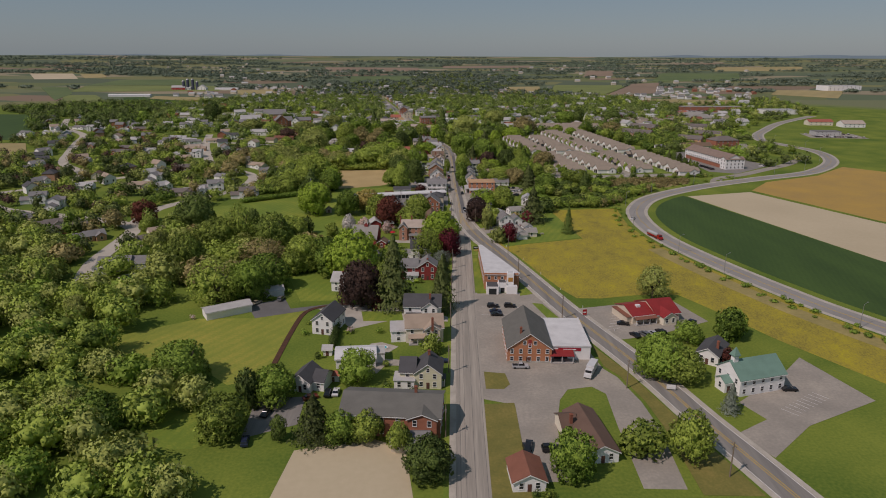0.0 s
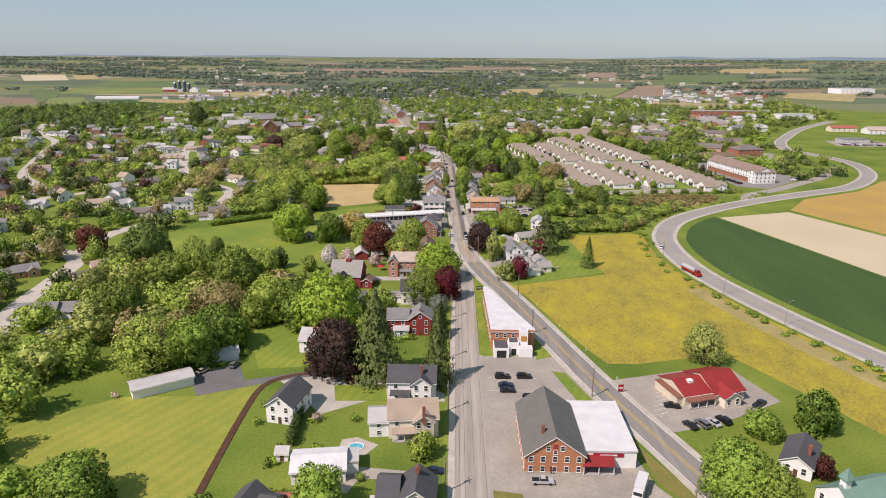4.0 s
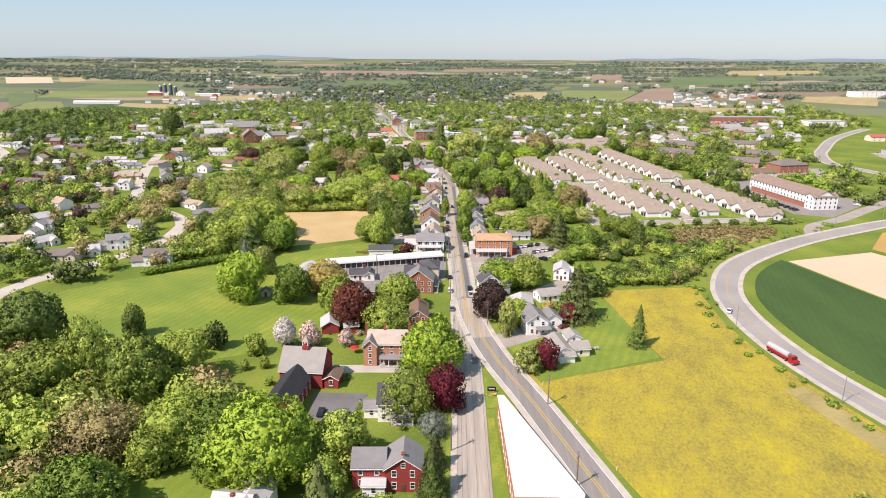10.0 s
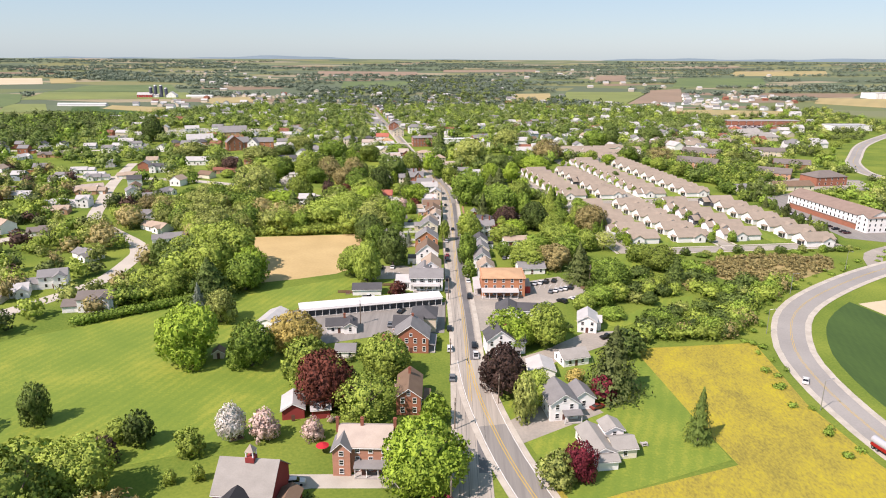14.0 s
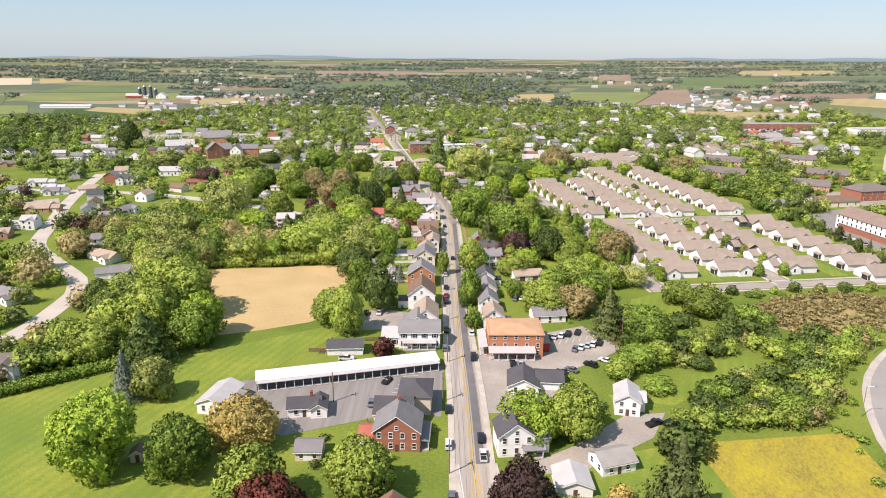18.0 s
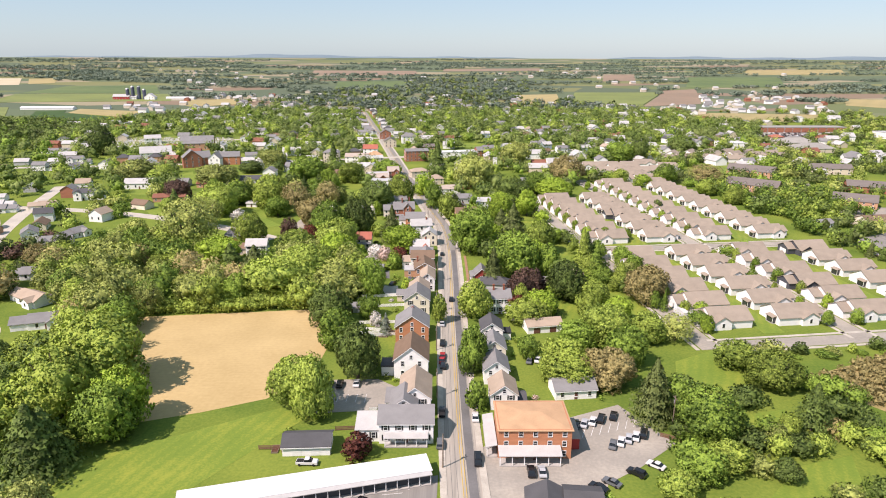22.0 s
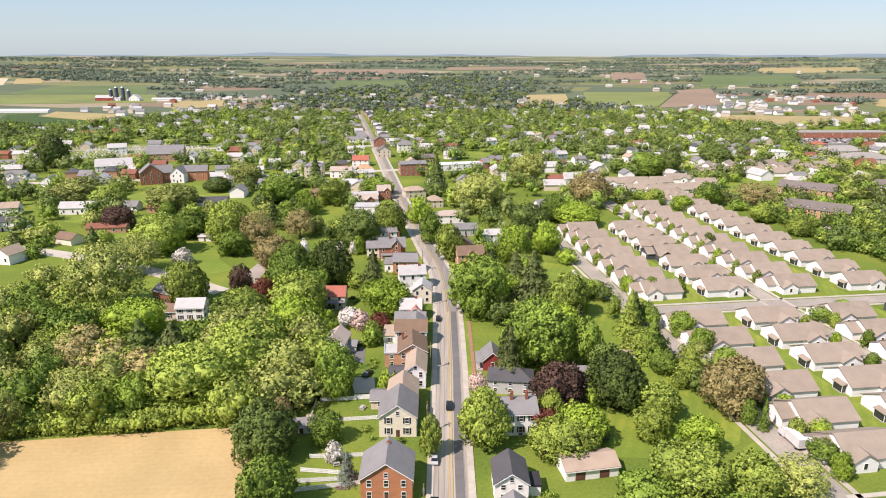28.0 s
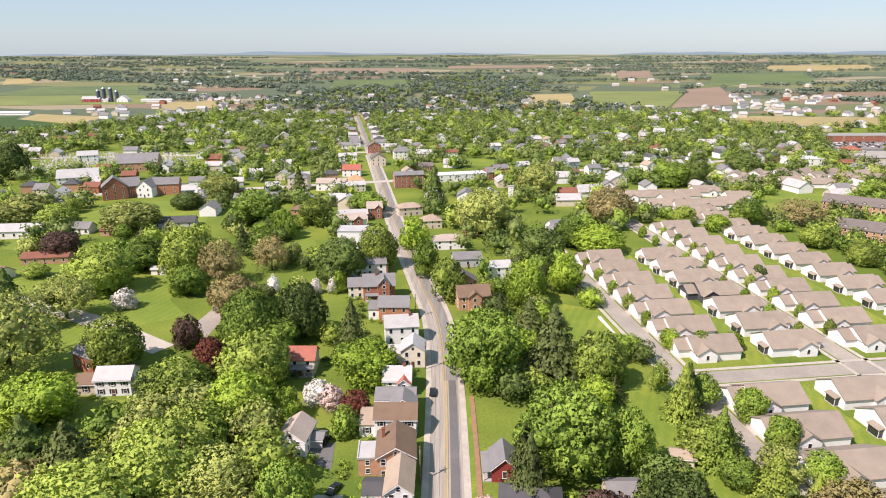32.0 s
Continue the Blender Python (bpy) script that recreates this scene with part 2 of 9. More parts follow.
def ribbon(name, line, d0, d1, z, mat, label, category, th=0.3, kind="structure", parent=None):
    """A strip of road along line between offsets d0 and d1 (to the right), its top at z."""
    a, b = offset(line, d0), offset(line, d1)
    bm = bmesh.new()
    rows = [[bm.verts.new((p.x, p.y, h + ground_z(p.x, p.y))) for p, h in ((q, z - th), (q, z), (r, z), (r, z - th))] for q, r in zip(a, b)]
    for r, s in zip(rows, rows[1:]):
        for i in range(3):
            bm.faces.new((r[i], s[i], s[i + 1], r[i + 1]))
    bm.faces.new(rows[0])
    bm.faces.new(rows[-1][::-1])
    bmesh.ops.recalc_face_normals(bm, faces=bm.faces)
    ob = part(name, bm, mat, parent)
    return ob if parent else tagged(ob, label, category, kind=kind)


def patch(name, pts, z, mat, label, category, th=0.3, curved=False, kind="structure"):
    """A level piece of ground with a real edge."""
    if curved:
        pts = [tuple(p) for p in smooth_line(list(pts) + [pts[0]], 8)[:-1]]
    bm = bmesh.new()
    slab(bm, [(p[0], p[1], z) for p in pts], th)
    bmesh.ops.recalc_face_normals(bm, faces=bm.faces)
    return tagged(part(name, bm, mat), label, category, kind=kind)


def ground_z(x, y):
    """Level round the town, rising gently to the low hills on the horizon."""
    r = math.hypot(x, y - 250)
    t = max(0.0, (r - 1500) / 3000)
    return 68.0 * t ** 1.45 if t < 1.15 else 68.0 * 1.15 ** 1.45

# ---- ground ----
def ground_material():
    m = bpy.data.materials.new("countryside")
    m.use_nodes = True
    n, l = m.node_tree.nodes, m.node_tree.links
    b = n["Principled BSDF"]
    b.inputs["Roughness"].default_value = 0.95
    b.inputs["Specular IOR Level"].default_value = 0.1
    geo, mp = n.new("ShaderNodeNewGeometry"), n.new("ShaderNodeMapping")
    mp.inputs["Scale"].default_value = (1 / 260, 1 / 150, 0)
    mp.inputs["Rotation"].default_value = (0, 0, 0.22)
    l.new(geo.outputs["Position"], mp.inputs["Vector"])
    vor = n.new("ShaderNodeTexVoronoi")
    vor.inputs["Scale"].default_value = 1.0
    vor.inputs["Randomness"].default_value = 0.8
    l.new(mp.outputs[0], vor.inputs["Vector"])
    sep = n.new("ShaderNodeSeparateColor")
    l.new(vor.outputs["Color"], sep.inputs[0])
    ramp = n.new("ShaderNodeValToRGB")
    ramp.color_ramp.interpolation = "CONSTANT"
    # field colours, muted towards grey to stand in for some distance haze
    stops = ((0.0, (0.112, 0.142, 0.082)), (0.22, (0.158, 0.175, 0.092)), (0.42, (0.255, 0.225, 0.150)), (0.49, (0.102, 0.128, 0.080)), (0.66, (0.215, 0.160, 0.110)), (0.72, (0.178, 0.182, 0.082)), (0.87, (0.27, 0.235, 0.150)), (0.92, (0.136, 0.160, 0.072)))
    while len(ramp.color_ramp.elements) < len(stops):
        ramp.color_ramp.elements.new(0.5)
    for e, (p, c) in zip(ramp.color_ramp.elements, stops):
        e.position, e.color = p, rgb(c)
    l.new(sep.outputs[0], ramp.inputs[0])
    na, nb = n.new("ShaderNodeTexNoise"), n.new("ShaderNodeTexNoise")
    na.inputs["Scale"].default_value, nb.inputs["Scale"].default_value = 0.03, 1.2
    na.inputs["Detail"].default_value = 6
    for q in (na, nb):
        l.new(geo.outputs["Position"], q.inputs["Vector"])
    grass = n.new("ShaderNodeValToRGB")
    grass.color_ramp.elements[0].position, grass.color_ramp.elements[1].position = 0.55, 1.0
    grass.color_ramp.elements[0].color, grass.color_ramp.elements[1].color = rgb((0.085, 0.14, 0.022)), rgb((0.195, 0.235, 0.038))
    add = n.new("ShaderNodeMath")
    add.operation = "MULTIPLY_ADD"
    l.new(nb.outputs["Fac"], add.inputs[0])
    add.inputs[1].default_value = 0.5
    l.new(na.outputs["Fac"], add.inputs[2])
    l.new(add.outputs[0], grass.inputs[0])
    # farmland begins outside the town
    vm = n.new("ShaderNodeVectorMath")
    vm.operation = "DISTANCE"
    vm.inputs[1].default_value = (0, 500, 0)
    l.new(geo.outputs["Position"], vm.inputs[0])
    far = n.new("ShaderNodeMapRange")
    far.inputs["From Min"].default_value, far.inputs["From Max"].default_value = 1050, 1150
    l.new(vm.outputs["Value"], far.inputs["Value"])
    mix = n.new("ShaderNodeMix")
    mix.data_type = "RGBA"
    l.new(far.outputs[0], mix.inputs["Factor"])
    l.new(grass.outputs[0], mix.inputs["A"])
    l.new(ramp.outputs[0], mix.inputs["B"])
    l.new(mix.outputs["Result"], b.inputs["Base Color"])
    bp = n.new("ShaderNodeBump")
    bp.inputs["Strength"].default_value, bp.inputs["Distance"].default_value = 0.4, 0.1
    l.new(nb.outputs["Fac"], bp.inputs["Height"])
    l.new(bp.outputs[0], b.inputs["Normal"])
    return m


def make_ground():
    bm = bmesh.new()
    radii = [0, 400, 800, 1200] + [1500 + 100 * i for i in range(33)]
    n = 96
    rings = []
    for r in radii[1:]:
        rings.append([bm.verts.new((r * math.cos(2 * math.pi * i / n), 250 + r * math.sin(2 * math.pi * i / n), ground_z(0, 250 + r))) for i in range(n)])
    c = bm.verts.new((0, 250, 0))
    for i in range(n):
        bm.faces.new((c, rings[0][i], rings[0][(i + 1) % n]))
    for a, b in zip(rings, rings[1:]):
        for i in range(n):
            j = (i + 1) % n
            bm.faces.new((a[i], b[i], b[j], a[j]))
    return tagged(part("ground", bm, ground_material()), "green farmland and grass reaching to low hills", "ground", kind="structure")


make_ground()

# ---- roads ----
MAIN = smooth_line([(6.5, -150), (5.5, 60), (4.8, 133), (4.6, 228), (4.4, 290), (4.2, 330), (2.6, 418), (0.0, 475), (-2.2, 540), (-3.6, 600), (-5.6, 650), (-9.5, 690), (-15.0, 716), (-28.0, 777), (-43.5, 854), (-71.0, 1000), (-117.0, 1236), (-166.0, 1489)], 10)
DIAG = smooth_line([(150.0, -140), (101.0, 45), (75.8, 135), (68.3, 160), (60.8, 188), (46.4, 231), (39.5, 254), (32.0, 281), (22.0, 316), (12.8, 345), (6.4, 375), (3.6, 400)], 7)
BYPASS = smooth_line([(420, -160), (290, 20), (213, 130), (155.5, 229), (139.0, 264), (123.0, 309), (112.8, 350), (112.0, 391), (119.5, 422), (140.0, 455), (187.0, 494), (244.0, 528), (301.0, 560), (344.0, 608), (366.0, 655), (372.0, 695), (364.0, 735), (356.0, 775), (375.0, 830), (402.0, 876), (474.0, 983), (580.0, 1100)], 9)


def road(name, line, half, mat, label, z=0.10):
    return ribbon(name, line, -half, half, z, mat, label, "road")


road("road_main", MAIN, 4.05, ASPHALT, "pale grey patched asphalt main street through town")
road("road_highway", DIAG, 4.9, ASPHALT, "grey asphalt two-lane road joining the main street at an angle", 0.13)
road("road_bypass", BYPASS, 6.6, HIGHWAY, "wide grey asphalt highway curving round the fields", 0.10)
ribbon("road_shoulder", BYPASS, -6.7, -4.6, 0.125, CONCRETE, "pale concrete shoulder of the curved highway", "road")
ribbon("road_shoulder", BYPASS, 4.6, 6.7, 0.125, CONCRETE, "pale concrete shoulder of the curved highway", "road")
for s in (-0.35, 0.35):
    ribbon("lane_line", DIAG, s - 0.11, s + 0.11, 0.15, PAINT_YELLOW, "double yellow centre line on asphalt", "road marking", 0.04)
    ribbon("lane_line", [p for p in MAIN if p.y > 365], s - 0.08, s + 0.08, 0.15, PAINT_YELLOW, "double yellow centre line on asphalt", "road marking", 0.04)
    ribbon("lane_line", BYPASS, s * 0.7 - 0.06, s * 0.7 + 0.06, 0.13, PAINT_YELLOW, "double yellow centre line on asphalt", "road marking", 0.04)
for s in (-3.9, 3.9):
    ribbon("lane_line", DIAG, s - 0.09, s + 0.09, 0.15, PAINT_WHITE, "white edge line on asphalt", "road marking", 0.04)
# darker repaved lane along the main street
NEWER = [p for p in MAIN if 330 < p.y < 1000]
ribbon("resurfaced_lane", NEWER, 1.0, 3.2, 0.125, ASPHALT_DARK, "darker resurfaced strip of the main street", "road", 0.05)
ribbon("resurfaced_lane", [p for p in MAIN if p.y > 636], -0.6, 3.9, 0.13, WORN, "worn grey lane of the street north of the bend", "road", 0.05)
ribbon("pavement_west", [p for p in MAIN if 120 < p.y < 1100], -5.7, -4.3, 0.2, CONCRETE, "pale concrete pavement beside the street", "pavement")
ribbon("kerb_west", [p for p in MAIN if 120 < p.y < 1100], -4.3, -4.05, 0.22, CONCRETE, "pale concrete kerb", "kerb")
ribbon("pavement_east", [p for p in MAIN if 385 < p.y < 1100], 4.3, 5.7, 0.2, CONCRETE, "pale concrete pavement beside the street", "pavement")
ribbon("kerb_east", [p for p in MAIN if 385 < p.y < 1100], 4.05, 4.3, 0.22, CONCRETE, "pale concrete kerb", "kerb")


# dark sealed joints running along the concrete lanes
for s in (-2.9, -1.6, 0.55, 3.35):
    ribbon("sealed_joint", [p for p in MAIN if 60 < p.y < 1000], s - 0.035, s + 0.035, 0.14, ASPHALT_DARK, "dark tar-sealed joint along the street", "road marking", 0.06)
for s in (-4.9, 4.9):
    ribbon("road_shoulder", DIAG, s - 0.75, s + 0.75, 0.145, CONCRETE, "pale dusty shoulder of the two-lane road", "road")
ribbon("resurfaced_lane", [p for p in DIAG if p.y < 365], -3.7, 3.7, 0.14, WORN, "grey worn lane of the two-lane road", "road", 0.05)
# verge and brick walk beyond the kerb
VERGE = [p for p in MAIN if 556 < p.y < 640]
ribbon("lawn_verge", VERGE, 5.7, 7.0, 0.16, LAWN, "narrow grass verge along the pavement", "lawn")
ribbon("pavement_brick", VERGE, 7.0, 8.2, 0.18, material("brick_paving", (0.34, 0.19, 0.11), (0.24, 0.14, 0.09), fine=4), "narrow reddish brick walk beside the verge", "pavement")
ribbon("lawn_verge", [p for p in MAIN if 120 < p.y < 330], -7.0, -5.7, 0.12, LAWN, "narrow grass verge behind the pavement", "lawn")


# ---- fields, lawns and paved yards ----
def ground_patch(name, mat, label, category, *pts, z=0.03, curved=False):
    return patch(name, pts, z, mat, label, category, curved=curved)


ground_patch("field_meadow", MEADOW, "yellow flowering meadow of rough grass", "field", (20.5, 333), (30, 314), (38.5, 285), (45.5, 263), (50, 253), (60, 253), (76, 257.5), (93, 258), (102, 240), (113, 215), (150, 150), (205, 120), (150, 222), (134, 256), (117, 298), (104, 345), (101, 375), (104, 417), (62, 411), (60, 395), (69, 344), (40, 333))
ground_patch("field_crop", CROP, "dark green crop field inside the highway bend", "field", *[tuple(p) for p in offset([q for q in BYPASS if 120 < q.y < 468], 11.5)], (206, 311), (290, 100))
ground_patch("field_soil", SOIL_PALE, "pale bare tilled soil field", "field", (163.4, 457), (206.4, 311), (290.4, 100), (380, 190), (290, 330), (253, 386), (214, 474))
ground_patch("field_stubble", SOIL_GOLD, "golden stubble field beside the highway", "field", (218, 480), (256, 390), (300, 330), (420, 420), (372, 560), (345, 590), (300, 545), (244, 514))
ground_patch("field_red_soil", SOIL_RED, "reddish bare tilled field", "field", (256, 384), (292, 332), (385, 190), (520, 330), (425, 415), (300, 326))
ground_patch("field_plot", SOIL, "bare tan tilled soil plot", "field", (-122, 548), (-90, 553), (-57, 558), (-50, 542), (-45, 522), (-46, 501), (-56, 488), (-72, 480), (-88, 474), (-100, 492))
ground_patch("field_plot", SOIL_PALE, "bare pale tilled soil plot beside the brick apartments", "field", (-40, 143), (-21, 149), (-12, 144), (-8, 120), (-42, 110))
ground_patch("lawn_park", LAWN, "wide mown green lawn with stripes", "lawn", (-165, 405), (-138, 424), (-111, 446), (-84, 462), (-49, 484), (-45, 498), (-42, 478), (-66, 440), (-62, 412), (-46, 395), (-46, 379), (-40, 365), (-52, 352), (-80, 340), (-103, 337), (-121, 345), (-175, 375))
ground_patch("lawn_west", DRY_LAWN, "mown golden-green lawn behind the white shed", "lawn", (-122, 208), (-96, 227), (-76, 228), (-57, 237), (-58, 216), (-57.2, 184), (-68, 176), (-79, 186), (-106, 194))
ground_patch("lawn_west", LAWN, "green back lawn between houses", "lawn", (-74, 276), (-62, 246), (-45, 248), (-38, 262), (-46, 285))
ground_patch("lawn_east", LAWN, "mown lawn round the white cottages", "lawn", (26, 327), (68, 346), (60, 412), (40, 405), (12, 372), z=0.05)
ground_patch("wetland", REED, "dry tan reeds in a damp hollow", "field", (106, 505), (146, 524), (186, 524), (180, 505), (145, 480), (122, 484))
ground_patch("lawn_clearing", LAWN, "open grassy slope between the thickets", "lawn", (67, 502), (71, 516), (88, 526), (90, 505), (84, 493), (75, 496), z=0.04)
ground_patch("lawn_clearing", LAWN, "mown grass beside the shop car park", "lawn", (57.5, 474.5), (72.4, 486.3), (82, 483.6), (92.4, 486.2), (92.9, 481), (77.1, 468.6), (70, 465.2), (59.8, 464.4), z=0.045)
ground_patch("lawn_clearing", LAWN, "open mown clearing between the woods", "lawn", (54, 432), (68, 444), (83, 459), (98.6, 464), (95, 453), (76, 441), (61.4, 429.8))
ground_patch("lawn_garden", LAWN, "mown back garden lawn behind the street", "lawn", (32, 575), (62, 560), (70, 590), (56, 640), (48, 640), (46, 600))
ground_patch("lawn_garden", LAWN, "striped mown lawn beside the estate wall", "lawn", (40, 668), (58, 662), (52, 700), (38, 706))
ground_patch("lawn_garden", LAWN, "open lawn below the brick school", "lawn", (-203, 871), (-163, 889), (-156, 828), (-181, 824))
ground_patch("lawn_garden", LAWN, "open lawn among scattered trees", "lawn", (-200, 724), (-172, 740), (-121, 743), (-118, 706), (-104, 689), (-142, 663), (-175, 687))
# paved
ground_patch("yard_asphalt", LOT, "wide pale asphalt yard between the two roads", "car park", (8.6, 262), (9.5, 257), (31, 259), (34, 256), (42, 228), (45, 205), (47.4, 190), (50.5, 184.7), (54, 169.6), (55.1, 156.7), (54, 130), (44, 130), (44.2, 156.5), (44.8, 174.1), (41.5, 178.3), (33.9, 176.3), (30.7, 170.1), (27.8, 156), (27, 132), (18, 132), (17.5, 167), (8.6, 170), z=0.06)
ground_patch("car_park", LOT, "pale asphalt car park round the restaurant", "car park", (47, 241), (74, 249), (88, 252), (95, 230), (74, 218), (60, 213), (54, 213), z=0.07)
ground_patch("car_park", LOT, "pale asphalt car park beside the church", "car park", (74, 153), (86, 161), (82, 170), (103, 188), (114, 200), (122, 172), (96, 158), (80, 143), z=0.07)
ground_patch("car_park", ASPHALT_DARK, "dark asphalt yard beside the long shed", "car park", (-82, 241), (-69, 249), (-64, 238), (-42, 246), (-41, 242), (-54, 238), (-75, 228), z=0.06)
ground_patch("driveway", GRAVEL, "pale gravel drive round the white barn house", "driveway", (-53, 238), (-41, 242.5), (-28, 243), (-8, 236), (-2, 231), (-2, 227), (-23, 228), (-37, 219), (-45, 230), z=0.05)
ground_patch("car_park", WORN, "grey asphalt parking beside the apartments", "car park", (-57, 168), (-43, 170), (-42, 155), (-55, 148), z=0.06)
ground_patch("car_park", WORN, "grey asphalt motel car park with stalls", "car park", (-70, 440), (-60, 443), (-5, 453), (-5, 422), (-21, 422), (-47, 411), (-63, 420), z=0.06)
ground_patch("car_park", LOT, "small asphalt car park behind the houses", "car park", (-40, 500), (-25, 501), (-14, 492), (-14, 484), (-42, 480), z=0.06)
ground_patch("car_park", LOT, "asphalt car park beside the brick shop", "car park", (6, 465), (12, 470), (30.6, 480), (45.6, 487.4), (56, 468), (44.4, 457.6), (35, 451), (32, 441), (25, 425.4), (6, 424), z=0.06)
ground_patch("driveway", GRAVEL, "pale gravel drive to the brick mansion", "driveway", (-42, 330), (-41, 337), (-16, 338), (-1, 338), (-1, 333), (-34, 332), z=0.06)
ground_patch("driveway", ASPHALT_DARK, "dark asphalt drive by the red barn", "driveway", (-42.2, 319), (-26, 318.7), (-29, 302.7), (-40.8, 304), z=0.06)
ground_patch("driveway", LOT, "pale concrete drive between cottages", "driveway", (10, 359), (34, 381), (41, 368), (14, 350), z=0.06)
ground_patch("driveway", LOT, "pale drive to the white barn", "driveway", (9, 395), (30, 409), (46, 424), (58, 426), (51, 413), (30, 398), z=0.06)
ground_patch("lawn_wedge", LAWN, "mown grass strip beside the brick hall", "lawn", (8.8, 306), (10.5, 306), (13, 259), (8.6, 258), z=0.09)
ground_patch("lawn_wedge", LAWN, "mown grass corner beside the road", "lawn", (28.5, 272), (33, 262), (32, 257), (27, 255), z=0.09)
ground_patch("lawn_island", LAWN, "small grass island in the asphalt yard", "lawn", (31, 247), (35, 246), (40.5, 229), (36, 228), z=0.09)
ground_patch("lawn_island", WORN_GRASS, "worn grass island in the asphalt yard", "lawn", (9.4, 187), (16, 186), (17, 179), (15, 176), (9.6, 176), z=0.09)
ground_patch("field_grass", WORN_GRASS, "rough grass strip along the highway", "lawn", (47, 208), (54, 190), (62, 160), (71, 128), (57, 128), (56.5, 157), (55.2, 170), (51.5, 185.5), (48, 192), z=0.09)
ground_patch("lawn_strip", WORN_GRASS, "dry mown grass strip beside the street", "lawn", (8.6, 167), (17.4, 168), (18, 132), (18, 110), (8.8, 110), z=0.09)

ground_patch("lawn_garden", LAWN, "small lawn inside the gravel drive", "lawn", (-36, 236), (-20.5, 236.5), (-19, 227), (-34, 226.5), z=0.09)
ribbon("field_verge", [p for p in BYPASS if 175 < p.y < 330], -19, -11, 0.07, DRY_VERGE, "dry tan strip between meadow and highway bank", "field")
ground_patch("lawn_garden", LAWN, "long open back lawn with scattered trees", "lawn", (54.9, 600), (62.7, 598), (64.8, 582), (70.7, 578), (75, 561), (71.7, 553.5), (56, 546), (39, 546.8), (35.5, 568), (46.6, 571), (55.4, 585), z=0.05)
ground_patch("lawn_garden", LAWN, "small clipped lawn beside the estate wall", "lawn", (69.5, 546), (71.5, 551.5), (76.2, 555), (79.6, 546.4), z=0.06)
ground_patch("lawn_garden", LAWN, "small lawn before the white house in the woods", "lawn", (-113, 598), (-89, 598), (-88, 627), (-112, 627))
ground_patch("driveway", ASPHALT_DARK, "dark asphalt yard behind the row houses", "driveway", (-40.5, 609), (-32.2, 607), (-31, 596), (-35.5, 598), z=0.06)
ground_patch("driveway", GRAVEL, "pale gravel yard behind the row houses", "driveway", (-34, 586.5), (-26.5, 586.5), (-25, 577), (-31, 576.5), z=0.06)
ground_patch("patio", CONCRETE, "pale paved patio behind the beige house", "patio", (-25, 208), (-28.7, 206.8), (-29, 201), (-21.8, 200), (-19, 204.7), z=0.06)
ground_patch("lawn_garden", LAWN, "lawn beside the white barn", "lawn", (44, 436), (57, 430), (48, 424.5), z=0.05)
ground_patch("lawn_garden", LAWN, "lawn beside the suburban lane", "lawn", (-235, 840), (-227, 870), (-206, 821), (-227, 827))
ground_patch("lawn_garden", LAWN, "front lawn of the brick ranch house", "lawn", (-211, 743), (-185, 758), (-173, 741), (-201, 725))
ground_patch("lawn_garden", LAWN, "front lawn of the white cape house", "lawn", (-240, 790), (-222, 790), (-220, 770), (-235, 775))
ground_patch("lawn_garden", LAWN, "striped mown lawn behind a clipped hedge", "lawn", (39, 692), (53, 693), (57, 674), (38, 670), z=0.05)
ground_patch("lawn_garden", LAWN, "rough open lawn below the scattered trees", "lawn", (-163, 681), (-136, 686), (-117, 657), (-126, 640), (-146, 637), z=0.04)
ground_patch("lawn_garden", LAWN, "back lawn behind the white block", "lawn", (-102, 774), (-81, 800), (-72, 777), (-88, 754), z=0.04)
ground_patch("lawn_garden", LAWN, "sloping lawn before the brick school", "lawn", (-223, 850), (-214, 884), (-166, 894), (-150, 826), (-187, 830), z=0.04)
ground_patch("lawn_garden", LAWN, "green square beyond the long hall", "lawn", (-20, 1040), (-6, 1074), (40, 1066), (28, 1030), z=0.04)
ground_patch("lawn_garden", LAWN, "sloping lawn round the suburban house", "lawn", (-169, 254), (-167, 271), (-140, 275), (-137, 285), (-128, 264), (-146, 254), (-158, 241))
ground_patch("lawn_garden", LAWN, "open lawn among the western trees", "lawn", (-86, 141), (-80, 162), (-63, 157), (-58, 148), (-66, 143))
ground_patch("driveway", LOT, "pale drive between the garden houses", "driveway", (-29.5, 196), (-8, 193.5), (-7.6, 190.5), (-22, 190.5), (-24, 185), (-31, 186), z=0.06)


def far_field(name, mat, label, *pts):
    bm = bmesh.new()
    slab(bm, [(x, y, ground_z(x, y) + 0.5) for x, y in pts], 3.0)
    bmesh.ops.recalc_face_normals(bm, faces=bm.faces)
    return tagged(part(name, bm, mat), label, "field", kind="structure")


FAR_GREEN = material("far_crop", (0.125, 0.165, 0.055), (0.085, 0.125, 0.045), scale=0.008, fine=0.08, stripes=(0.8, 40, 0.15))
FAR_RED = material("far_red_soil", (0.27, 0.19, 0.13), (0.20, 0.15, 0.10), scale=0.006, fine=0.08)
FAR_TAN = material("far_stubble", (0.37, 0.29, 0.13), (0.27, 0.23, 0.10), scale=0.006, fine=0.08, stripes=(0.6, 35, 0.15))
PASTURE = material("pasture", (0.19, 0.22, 0.06), (0.13, 0.16, 0.05), scale=0.01, fine=0.1, stripes=(1.2, 30, 0.2))
far_field("field_far", PASTURE, "striped green and gold far field", (229, 1694), (301, 2078), (530, 2088), (358, 1645))
far_field("field_far", FAR_RED, "reddish bare far field", (362, 1641), (535, 2090), (550, 2152), (662, 2221), (502, 1718))
far_field("field_far", FAR_TAN, "wide golden far field beyond the shops", (360, 1418), (440, 1496), (620, 1471), (559, 1369), (408, 1301))
